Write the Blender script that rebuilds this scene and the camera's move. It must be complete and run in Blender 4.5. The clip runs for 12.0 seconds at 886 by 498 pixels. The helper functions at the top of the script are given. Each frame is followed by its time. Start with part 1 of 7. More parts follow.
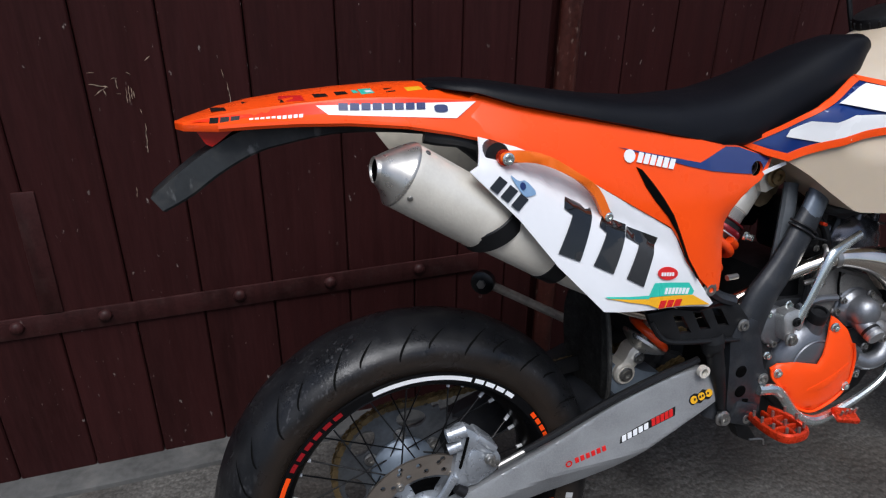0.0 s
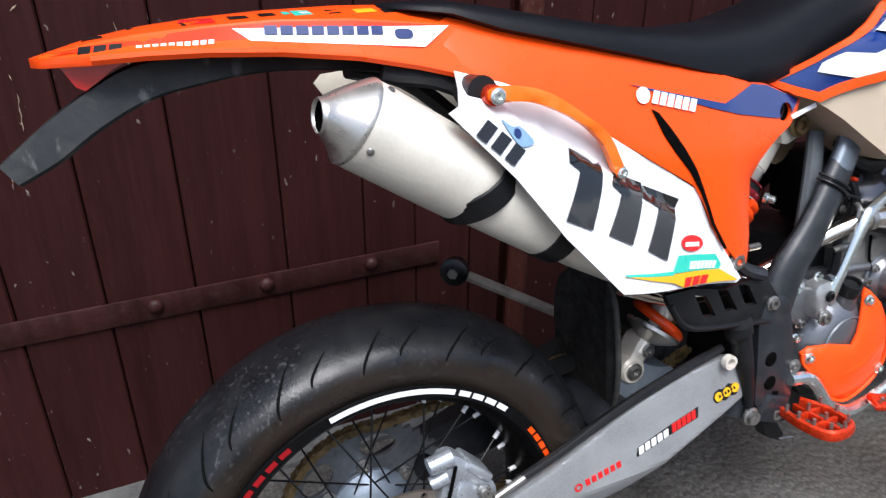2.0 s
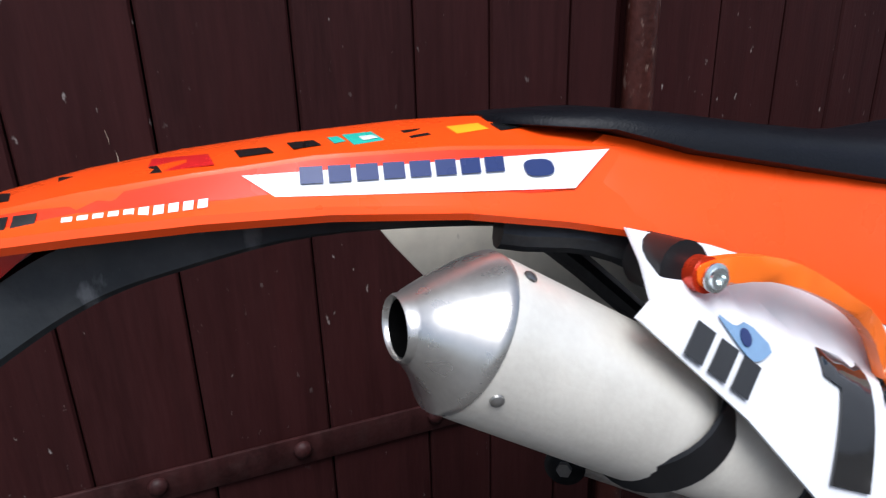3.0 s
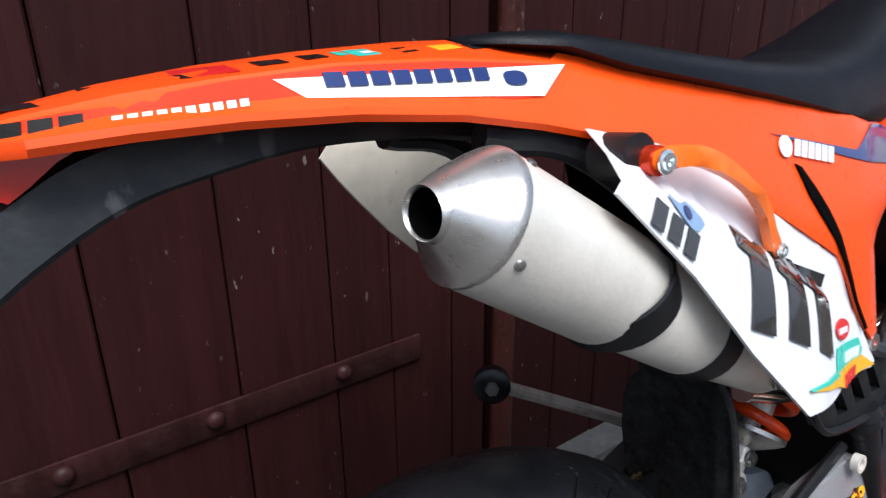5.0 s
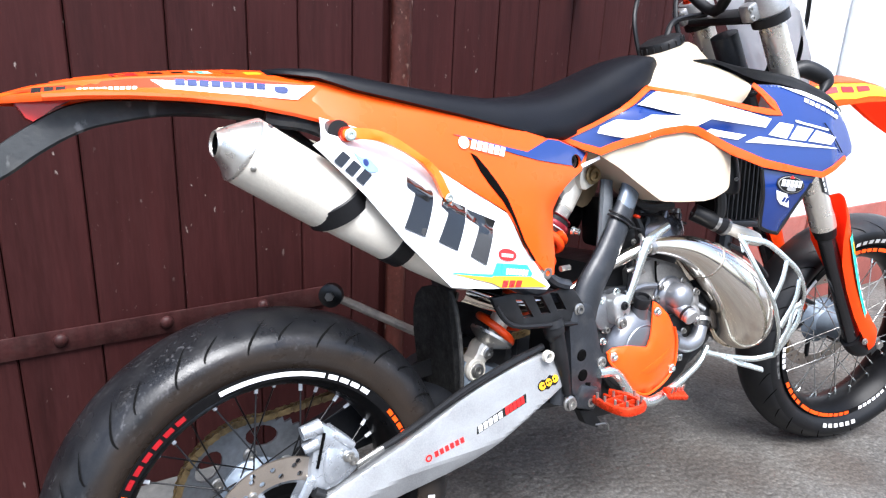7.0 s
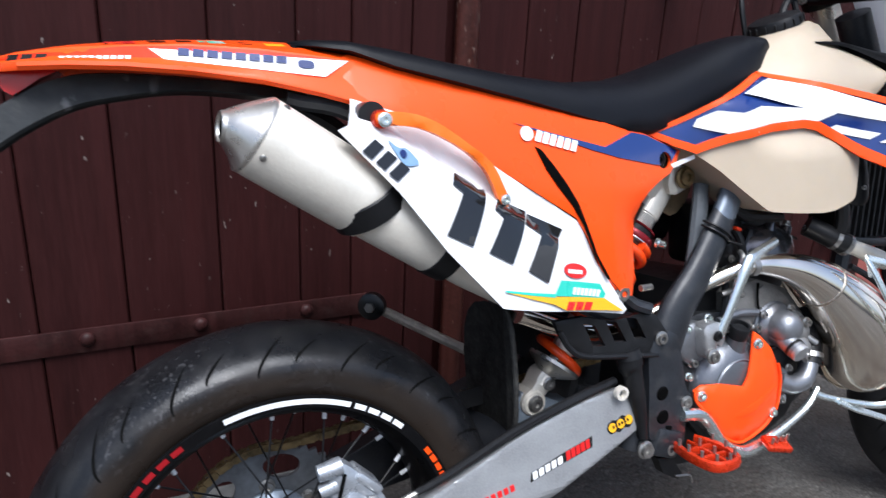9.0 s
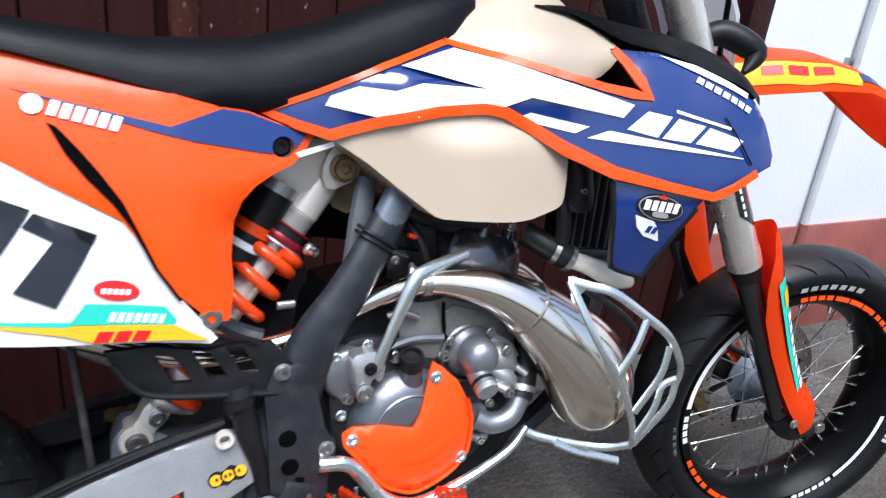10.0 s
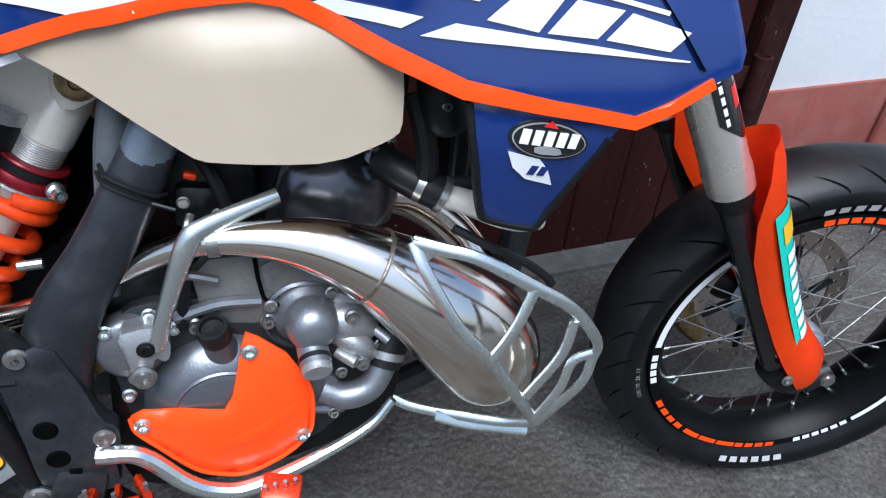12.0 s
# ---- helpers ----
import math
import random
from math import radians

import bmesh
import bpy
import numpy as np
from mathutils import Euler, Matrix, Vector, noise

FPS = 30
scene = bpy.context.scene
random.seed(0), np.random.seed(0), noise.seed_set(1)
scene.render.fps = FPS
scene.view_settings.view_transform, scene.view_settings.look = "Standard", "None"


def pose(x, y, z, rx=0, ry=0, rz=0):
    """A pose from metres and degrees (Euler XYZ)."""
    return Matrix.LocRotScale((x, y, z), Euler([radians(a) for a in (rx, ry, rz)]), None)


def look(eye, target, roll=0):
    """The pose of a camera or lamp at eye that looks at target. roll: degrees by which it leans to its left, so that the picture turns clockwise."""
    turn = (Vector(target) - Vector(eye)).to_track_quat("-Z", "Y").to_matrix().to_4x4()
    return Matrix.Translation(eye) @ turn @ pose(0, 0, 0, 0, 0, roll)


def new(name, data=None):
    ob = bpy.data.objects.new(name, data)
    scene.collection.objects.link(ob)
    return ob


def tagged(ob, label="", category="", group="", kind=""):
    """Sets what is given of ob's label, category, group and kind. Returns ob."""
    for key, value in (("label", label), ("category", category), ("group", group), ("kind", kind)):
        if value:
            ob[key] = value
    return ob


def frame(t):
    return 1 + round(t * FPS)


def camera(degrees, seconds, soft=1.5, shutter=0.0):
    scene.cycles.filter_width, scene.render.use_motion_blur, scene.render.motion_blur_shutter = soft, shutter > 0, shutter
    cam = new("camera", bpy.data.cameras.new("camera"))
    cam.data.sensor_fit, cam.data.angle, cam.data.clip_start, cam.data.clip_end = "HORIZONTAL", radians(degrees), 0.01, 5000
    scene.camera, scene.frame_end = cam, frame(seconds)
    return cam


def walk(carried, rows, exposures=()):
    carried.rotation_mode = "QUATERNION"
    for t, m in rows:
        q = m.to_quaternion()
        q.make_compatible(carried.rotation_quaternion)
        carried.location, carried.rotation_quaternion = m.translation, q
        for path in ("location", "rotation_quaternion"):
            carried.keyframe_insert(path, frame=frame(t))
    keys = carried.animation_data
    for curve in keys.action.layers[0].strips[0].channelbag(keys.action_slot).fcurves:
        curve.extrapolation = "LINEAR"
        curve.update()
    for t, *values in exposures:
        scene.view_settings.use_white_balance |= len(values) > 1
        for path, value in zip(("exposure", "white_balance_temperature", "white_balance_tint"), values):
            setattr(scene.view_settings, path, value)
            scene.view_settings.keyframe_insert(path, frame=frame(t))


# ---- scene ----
cam = camera(64.8, 12.0, soft=1.2, shutter=0.15)
METRES, EYE, TILT, LEAN, TURN = 2.73, 1.152, -27.0, -0.7, -18.5
ROWS = [
    (0.0, 0.0, 0.0, 0.0, -0.0, 0.0, 0.0),
    (0.5, -0.0043, 0.0049, -0.0004, -1.47, 0.21, 0.23),
    (0.7, -0.007, 0.008, -0.0006, -2.3, 0.36, 0.4),
    (1.0, -0.0152, 0.0148, -0.0008, -4.89, 0.09, 0.73),
    (1.2, -0.017, 0.0216, -0.0008, -7.43, -0.11, 2.04),
    (1.5, -0.0095, 0.0389, -0.0047, -7.66, 0.4, 3.45),
    (1.7, -0.0054, 0.0584, -0.0115, -7.27, 0.19, 2.88),
    (2.0, -0.0124, 0.0821, -0.0112, -4.99, 0.27, 2.99),
    (2.2, -0.0128, 0.0973, -0.0039, -3.54, 1.94, 2.41),
    (2.5, -0.014, 0.128, 0.0193, -2.82, 4.06, 3.96),
    (2.8, -0.0177, 0.1657, 0.0326, -1.01, 5.68, 3.27),
    (3.0, -0.0269, 0.1869, 0.0363, -2.04, 5.72, 3.57),
    (3.2, -0.0414, 0.2062, 0.0334, -6.2, 6.02, 6.2),
    (4.8, -0.0598, 0.2026, 0.0266, -16.25, 2.58, 9.77),
    (5.0, -0.0658, 0.1783, 0.0189, -15.33, 3.69, 8.98),
    (5.2, -0.0581, 0.1467, 0.0098, -13.7, 4.51, 8.33),
    (5.5, -0.0735, 0.095, -0.0048, -13.14, 4.4, 6.72),
    (5.7, -0.0782, 0.0664, -0.0238, -14.66, 2.48, 6.01),
    (6.0, -0.0911, 0.0314, -0.0564, -16.22, -0.57, 7.32),
    (6.2, -0.094, 0.0115, -0.0629, -14.04, 0.06, 7.7),
    (6.5, -0.0733, -0.0042, -0.0631, -14.04, 4.71, 4.73),
    (6.8, -0.0404, 0.0024, -0.063, -13.71, 5.97, 4.09),
    (7.0, -0.0041, -0.0, -0.0604, -12.57, 7.95, 4.28),
    (7.2, 0.0078, 0.0075, -0.0589, -10.44, 6.66, 4.33),
    (8.8, 0.0073, 0.05, -0.0551, -3.74, 10.48, -0.68),
    (9.0, 0.0205, 0.0569, -0.047, -6.57, 8.13, 1.16),
    (9.2, 0.0561, 0.0549, -0.0415, -6.7, 5.06, 1.57),
    (9.5, 0.1131, 0.0679, -0.0419, -7.7, 6.03, 1.41),
    (9.7, 0.1461, 0.0787, -0.0369, -7.91, 4.86, 0.46),
    (10.0, 0.1911, 0.1094, -0.0142, -9.14, 4.43, -1.51),
    (10.2, 0.2193, 0.1344, 0.0012, -10.82, 2.61, 0.6),
    (10.5, 0.245, 0.1662, 0.0179, -11.07, -4.21, 2.7),
    (10.7, 0.26, 0.1821, 0.022, -8.96, -6.42, 1.56),
    (11.0, 0.2842, 0.1927, 0.0307, -4.13, -9.63, -1.8),
    (11.5, 0.3016, 0.1973, 0.0365, -0.82, -11.52, -2.38),
    (12.0, 0.3006, 0.1927, 0.0384, -0.9, -11.31, -2.36),
]
EXPOSURES = [(0.0, -0.45, 5750, 10), (0.5, 0.27, 5750, 10), (1.0, 0.30, 5750, 10), (1.5, 0.40, 5800, 10), (2.5, 0.24, 5750, 10), (3.0, 0.00, 5600, 10), (5.0, 0.20, 5650, 10), (5.5, 0.64, 5750, 10), (6.0, 0.90, 5800, 10), (6.5, 1.27, 5800, 10), (7.0, 1.37, 5750, 10), (9.0, 0.36, 5600, 10), (9.5, 0.34, 5600, 10), (10.0, 0.42, 5600, 10), (11.0, 0.14, 5350, 7), (11.5, 0.06, 5300, 7), (12.0, 0.14, 5300, 7)]
walk(cam, [(t, pose(0, 0, EYE, TILT, LEAN, TURN) @ pose(METRES * x, METRES * y, METRES * z, 90 + pitch, roll, yaw)) for t, x, y, z, yaw, pitch, roll in ROWS], EXPOSURES)

# ---------------------------------------------------------------- light
from mathutils.geometry import delaunay_2d_cdt

world = bpy.data.worlds.new("sky")
scene.world = world
world.use_nodes = True
wn = world.node_tree
sky = wn.nodes.new("ShaderNodeTexSky")
sky.sky_type = "NISHITA"
sky.sun_disc = False
sky.sun_elevation, sky.sun_rotation = radians(62), radians(194)
sky.air_density, sky.dust_density = 1.2, 5.0
wn.nodes["Background"].inputs["Strength"].default_value = 0.125
wn.links.new(sky.outputs[0], wn.nodes["Background"].inputs["Color"])
sun = new("sun", bpy.data.lights.new("sun", "SUN"))
sun.data.energy, sun.data.angle, sun.data.color = 3.9, radians(40), (1.0, 0.95, 0.88)
sun.matrix_world = look((-0.20, -2.30, 6.5), (0.6, 0.7, 0.5))


# ---------------------------------------------------------------- materials
def mat(name, color, rough=0.5, metal=0.0, vary=0.15, scale=6.0, fine=120.0, bump=0.0, spec=0.5, dark=None, rvary=0.05, coat=0.0, island=False, dust=0.0):
    """A procedural surface: base colour that drifts at a large and a small scale, with its own roughness, relief and dust."""
    m = bpy.data.materials.new(name)
    m.use_nodes = True
    nt = m.node_tree
    b = nt.nodes["Principled BSDF"]
    tc = nt.nodes.new("ShaderNodeTexCoord")

    def noise_at(s, detail=4.0):
        n = nt.nodes.new("ShaderNodeTexNoise")
        n.inputs["Scale"].default_value, n.inputs["Detail"].default_value = s, detail
        nt.links.new(tc.outputs["Object"], n.inputs["Vector"])
        return n.outputs["Fac"]

    def ramp(fac, lo, hi, a, c):
        r = nt.nodes.new("ShaderNodeMapRange")
        r.inputs["From Min"].default_value, r.inputs["From Max"].default_value = lo, hi
        r.inputs["To Min"].default_value, r.inputs["To Max"].default_value = a, c
        nt.links.new(fac, r.inputs["Value"])
        return r.outputs["Result"]

    def mixed(fac, a, c):
        x = nt.nodes.new("ShaderNodeMix")
        x.data_type = "RGBA"
        nt.links.new(fac, x.inputs["Factor"])
        for sock, v in ((x.inputs[6], a), (x.inputs[7], c)):
            if isinstance(v, tuple):
                sock.default_value = (*v, 1)
            else:
                nt.links.new(v, sock)
        return x.outputs[2]

    big, small = noise_at(scale), noise_at(fine)
    second = dark or tuple(v * (1 - 2 * vary) for v in color)
    col = mixed(ramp(big, 0.3, 0.7, 0, 1), second, color)
    col = mixed(ramp(small, 0.35, 0.75, 0, min(1, vary * 1.6)), col, tuple(min(1, v * 1.25 + 0.004) for v in color))
    if island:
        info = nt.nodes.new("ShaderNodeObjectInfo")
        col = mixed(ramp(info.outputs["Random"], 0, 1, 0, 0.75), col, tuple(v * 0.78 for v in color))
    if dust:
        col = mixed(ramp(noise_at(scale * 2.3, 8.0), 0.5, 0.75, 0, dust), col, (0.33, 0.30, 0.26))
    nt.links.new(col, b.inputs["Base Color"])
    nt.links.new(ramp(noise_at(scale * 3), 0.3, 0.7, max(0.02, rough - rvary), min(1, rough + rvary)), b.inputs["Roughness"])
    b.inputs["Metallic"].default_value = metal
    b.inputs["Specular IOR Level"].default_value = spec
    b.inputs["Coat Weight"].default_value = coat
    b.inputs["Coat Roughness"].default_value = 0.06
    if bump:
        bn = nt.nodes.new("ShaderNodeBump")
        bn.inputs["Strength"].default_value, bn.inputs["Distance"].default_value = bump, 0.002
        nt.links.new(small, bn.inputs["Height"])
        nt.links.new(bn.outputs["Normal"], b.inputs["Normal"])
    return m


ORANGE = mat("orange_plastic", (0.90, 0.076, 0.0018), 0.30, vary=0.04, coat=0.15, spec=0.3, dust=0.02)
HANDLE_ORANGE = mat("handle_orange", (0.93, 0.170, 0.008), 0.30, 0.1, vary=0.03, coat=0.2)
ORANGE_METAL = mat("orange_anodised", (0.66, 0.040, 0.006), 0.28, 0.45, vary=0.15, scale=40)
DECAL = mat("red_orange_decal", (0.83, 0.034, 0.0022), 0.24, vary=0.05, coat=0.2, spec=0.35)
RED_ORANGE = mat("orange_guard_plastic", (0.95, 0.075, 0.003), 0.36, vary=0.05, spec=0.3, dust=0.02)
WHITE = mat("white_plastic", (0.74, 0.75, 0.77), 0.35, vary=0.03, dust=0.05)
STICKER_WHITE = mat("white_sticker", (0.82, 0.83, 0.84), 0.25, vary=0.02, dust=0.03)
BLUE = mat("blue_gloss_graphic", (0.009, 0.030, 0.160), 0.12, vary=0.06, coat=0.9, spec=0.5)
NAVY = mat("navy_sticker", (0.015, 0.03, 0.12), 0.3, vary=0.05)
YELLOW = mat("yellow_sticker", (0.86, 0.44, 0.01), 0.3, vary=0.04)
RED = mat("red_sticker", (0.62, 0.015, 0.015), 0.3, vary=0.04)
TEAL = mat("teal_sticker", (0.05, 0.52, 0.40), 0.3, vary=0.04)
BLACK_STICKER = mat("black_gloss_sticker", (0.012, 0.012, 0.012), 0.08, vary=0.1, coat=0.6)
GREY_STICKER = mat("grey_sticker", (0.35, 0.35, 0.35), 0.35)
SEAT = mat("black_seat_vinyl", (0.0036, 0.0042, 0.0064), 0.44, vary=0.2, bump=0.25, fine=700, scale=8, spec=0.17)
BLACK = mat("black_plastic", (0.0095, 0.0098, 0.0110), 0.42, vary=0.2, spec=0.26, dust=0.015)
BLACK_GLOSS = mat("black_anodised_rim", (0.0045, 0.0045, 0.005), 0.30, 0.0, vary=0.2, spec=0.10)
# on the engine, this near-black colour includes the shade of its bay
DARK_METAL = mat("dark_metal_with_bay_shade", (0.0075, 0.0078, 0.009), 0.34, 0.35, vary=0.25, scale=25, dust=0.02)
# far darker than plastic: deep shade of cavities and holes is in the colour
DARK = mat("black_plastic_and_cavity_shade", (0.0010, 0.0010, 0.0010), 0.85, vary=0.2, spec=0.05)
FLAP = mat("grey_black_flap", (0.0105, 0.0135, 0.0155), 0.5, vary=0.25, scale=14, bump=0.2, dust=0.08)
RUBBER = mat("tyre_rubber", (0.0080, 0.0086, 0.0104), 0.34, vary=0.3, scale=9, bump=0.12, fine=300, spec=0.34, dust=0.02, rvary=0.14)
FRONT_FLANK = mat("black_sidewall_rubber", (0.0045, 0.0048, 0.0058), 0.40, vary=0.25, scale=14, bump=0.05, fine=400, spec=0.26, dust=0.012)
GROOVE = mat("tyre_groove", (0.0035, 0.0035, 0.0035), 0.9, spec=0.05)
ALU = mat("cast_aluminium", (0.50, 0.505, 0.51), 0.36, 0.7, vary=0.25, scale=22, bump=0.2, fine=420, dust=0.08)
ALU_SWING = mat("swingarm_aluminium", (0.38, 0.39, 0.40), 0.40, 0.45, vary=0.18, scale=14, bump=0.1, fine=380, dust=0.06)
ALU_BRUSHED = mat("brushed_muffler_aluminium", (0.86, 0.81, 0.71), 0.36, 0.34, vary=0.10, scale=16, bump=0.12, fine=240, dust=0.05)
GREY_CASE = mat("grey_clutch_case", (0.20, 0.21, 0.23), 0.34, 0.75, vary=0.12, scale=20, bump=0.12, fine=400)
CHROME = mat("bright_nickel_pipe", (0.95, 0.91, 0.84), 0.15, 1.0, vary=0.08, scale=6, dark=(0.84, 0.72, 0.57), fine=300, rvary=0.05)
ZINC = mat("zinc_plated_steel", (0.82, 0.88, 0.86), 0.26, 0.96, vary=0.03, scale=14, rvary=0.03)
STEEL = mat("steel_bolt", (0.42, 0.41, 0.39), 0.32, 0.9, vary=0.12, scale=60)
DISC = mat("brake_disc_steel", (0.50, 0.44, 0.38), 0.33, 0.9, vary=0.15, scale=18, fine=420)
CHAIN = mat("dirty_gold_chain", (0.26, 0.185, 0.085), 0.42, 0.55, vary=0.4, scale=70)
HUB = mat("blue_grey_hub", (0.24, 0.29, 0.355), 0.48, 0.5, vary=0.15, scale=18)
TANK = mat("ivory_fuel_tank", (0.50, 0.42, 0.318), 0.34, vary=0.06, scale=4, fine=40, spec=0.4)
TANK.node_tree.nodes["Principled BSDF"].inputs["Subsurface Weight"].default_value = 0.25
TANK.node_tree.nodes["Principled BSDF"].inputs["Subsurface Radius"].default_value = (0.02, 0.014, 0.008)
FORK = mat("titanium_grey_fork", (0.82, 0.78, 0.71), 0.28, 0.8, vary=0.015, scale=12, rvary=0.02)
GREY_HOSE = mat("blue_grey_rubber_hose", (0.085, 0.095, 0.105), 0.5, vary=0.2, scale=16)
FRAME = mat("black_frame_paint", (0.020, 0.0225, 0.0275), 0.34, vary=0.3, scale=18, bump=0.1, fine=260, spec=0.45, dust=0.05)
FRAME_GREY = mat("worn_frame_tube", (0.17, 0.20, 0.24), 0.32, 0.5, vary=0.2, scale=20)
RADIATOR = mat("radiator_core", (0.004, 0.004, 0.004), 0.5, 0.3, vary=0.2)
GATE = mat("gate_wood", (0.0335, 0.0087, 0.0084), 0.56, vary=0.22, scale=5, fine=90, bump=0.32, island=True, spec=0.13)
GATE_IRON = mat("gate_iron_paint", (0.038, 0.0110, 0.0104), 0.5, vary=0.25, scale=14, fine=160, bump=0.35, spec=0.2, dust=0.03)
PEELING = mat("peeling_red_brown_paint", (0.060, 0.0165, 0.0120), 0.40, vary=0.35, scale=9, fine=120, bump=0.4, spec=0.3)
FRONT_RUBBER = mat("front_tyre_rubber", (0.0085, 0.0090, 0.0105), 0.46, vary=0.3, scale=9, bump=0.07, fine=420, spec=0.33, dust=0.03)
PLASTER = mat("white_plaster", (0.86, 0.88, 0.91), 0.85, vary=0.04, scale=3, fine=70, bump=0.4)
PLINTH = mat("red_brown_plinth_paint", (0.25, 0.070, 0.054), 0.75, vary=0.15, scale=6, fine=90, bump=0.35, dust=0.1)
OLD_RENDER = mat("grey_brown_render", (0.30, 0.265, 0.24), 0.85, vary=0.2, scale=2, fine=60, bump=0.4)
CONCRETE = mat("sill_concrete", (0.080, 0.079, 0.076), 0.85, vary=0.3, scale=9, fine=60, bump=0.9, dust=0.1)
BRIGHT_CAST = mat("bright_calliper_casting", (0.46, 0.49, 0.53), 0.30, 0.65, vary=0.2, scale=30, bump=0.15, fine=420)
PALE_RUBBER = mat("pale_sidewall_lettering", (0.50, 0.50, 0.49), 0.6, vary=0.15, scale=40)
DUSTY = mat("dusty_black_plastic", (0.050, 0.049, 0.046), 0.75, vary=0.35, scale=40, bump=0.6, fine=200, spec=0.25, dust=0.10)
CAST_PALE = mat("pale_cylinder_casting", (0.21, 0.205, 0.195), 0.45, 0.4, vary=0.25, scale=24, bump=0.25, fine=320, dust=0.12)
# grey casting with some dirt, darkened further for the engine bay's shade
CASE_DARK = mat("dirty_casting_with_bay_shade", (0.042, 0.044, 0.048), 0.42, 0.5, vary=0.3, scale=26, bump=0.3, fine=300, dust=0.05)
CONDUIT = mat("conduit_paint", (0.52, 0.54, 0.55), 0.6, vary=0.12, scale=12)


def stretch_grain(m, sx, sy, sz):
    """Lengthens the pattern of a material along an axis, for wood."""
    nt = m.node_tree
    tc = next(n for n in nt.nodes if n.type == "TEX_COORD")
    mp = nt.nodes.new("ShaderNodeMapping")
    mp.inputs["Scale"].default_value = (sx, sy, sz)
    info = nt.nodes.new("ShaderNodeObjectInfo")
    comb = nt.nodes.new("ShaderNodeCombineXYZ")
    mul = nt.nodes.new("ShaderNodeMath")
    mul.operation = "MULTIPLY"
    mul.inputs[1].default_value = 37.0
    nt.links.new(info.outputs["Random"], mul.inputs[0])
    nt.links.new(mul.outputs[0], comb.inputs["Z"])
    nt.links.new(comb.outputs[0], mp.inputs["Location"])
    nt.links.new(tc.outputs["Object"], mp.inputs["Vector"])
    for link in list(nt.links):
        if link.from_node == tc and link.to_node.type == "TEX_NOISE":
            nt.links.new(mp.outputs[0], link.to_socket)


stretch_grain(GATE, 2.2, 2.2, 0.22)


def wear(m, fleck=(0.42, 0.37, 0.34), scale=42.0, lo=0.70, hi=0.76, amount=0.75, patch=2.4, streak=0.8):
    """Pale chips and scratches where paint has come off, gathered in patches, and a fine streak in the paint."""
    nt = m.node_tree
    b = nt.nodes["Principled BSDF"]
    tc = next(n for n in nt.nodes if n.type == "TEX_COORD")
    old = b.inputs["Base Color"].links[0].from_socket
    info = nt.nodes.new("ShaderNodeObjectInfo")
    add = nt.nodes.new("ShaderNodeVectorMath")
    add.operation = "MULTIPLY_ADD"
    add.inputs[1].default_value = (1, 1, 1)
    comb = nt.nodes.new("ShaderNodeCombineXYZ")
    mul = nt.nodes.new("ShaderNodeMath")
    mul.operation = "MULTIPLY"
    mul.inputs[1].default_value = 23.0
    nt.links.new(info.outputs["Random"], mul.inputs[0])
    nt.links.new(mul.outputs[0], comb.inputs["Y"])
    nt.links.new(tc.outputs["Object"], add.inputs[0])
    nt.links.new(comb.outputs[0], add.inputs[2])

    def field(s, detail, sx=1.0, sz=1.0):
        mp = nt.nodes.new("ShaderNodeMapping")
        mp.inputs["Scale"].default_value = (sx, 1.0, sz)
        nt.links.new(add.outputs[0], mp.inputs["Vector"])
        n = nt.nodes.new("ShaderNodeTexNoise")
        n.inputs["Scale"].default_value, n.inputs["Detail"].default_value = s, detail
        nt.links.new(mp.outputs[0], n.inputs["Vector"])
        return n.outputs["Fac"]

    def ramp(fac, a, c, top):
        r = nt.nodes.new("ShaderNodeMapRange")
        r.inputs["From Min"].default_value, r.inputs["From Max"].default_value, r.inputs["To Max"].default_value = a, c, top
        nt.links.new(fac, r.inputs["Value"])
        return r.outputs["Result"]

    both = nt.nodes.new("ShaderNodeMath")
    both.operation = "MULTIPLY"
    nt.links.new(ramp(field(scale, 6.0, 1.0, 0.45), lo, hi, amount), both.inputs[0])
    nt.links.new(ramp(field(patch, 3.0), 0.45, 0.62, 1.0), both.inputs[1])
    mx = nt.nodes.new("ShaderNodeMix")
    mx.data_type = "RGBA"
    mx.inputs[7].default_value = (*fleck, 1)
    nt.links.new(both.outputs[0], mx.inputs["Factor"])
    nt.links.new(old, mx.inputs[6])
    mx2 = nt.nodes.new("ShaderNodeMix")
    mx2.data_type = "RGBA"
    mx2.blend_type = "MULTIPLY"
    mx2.inputs[7].default_value = (0.55, 0.52, 0.50, 1)
    nt.links.new(ramp(field(60.0, 5.0, 1.0, 0.05), 0.45, 0.70, streak), mx2.inputs["Factor"])
    nt.links.new(mx.outputs[2], mx2.inputs[6])
    nt.links.new(mx2.outputs[2], b.inputs["Base Color"])


wear(GATE, scale=105.0, lo=0.69, hi=0.74, amount=0.55, patch=4.0, streak=0.45)
wear(GATE_IRON, scale=70.0, lo=0.68, hi=0.75, amount=0.5)
wear(RUBBER, (0.085, 0.085, 0.090), 200.0, 0.57, 0.68, 0.6, 8.0, 0.3)


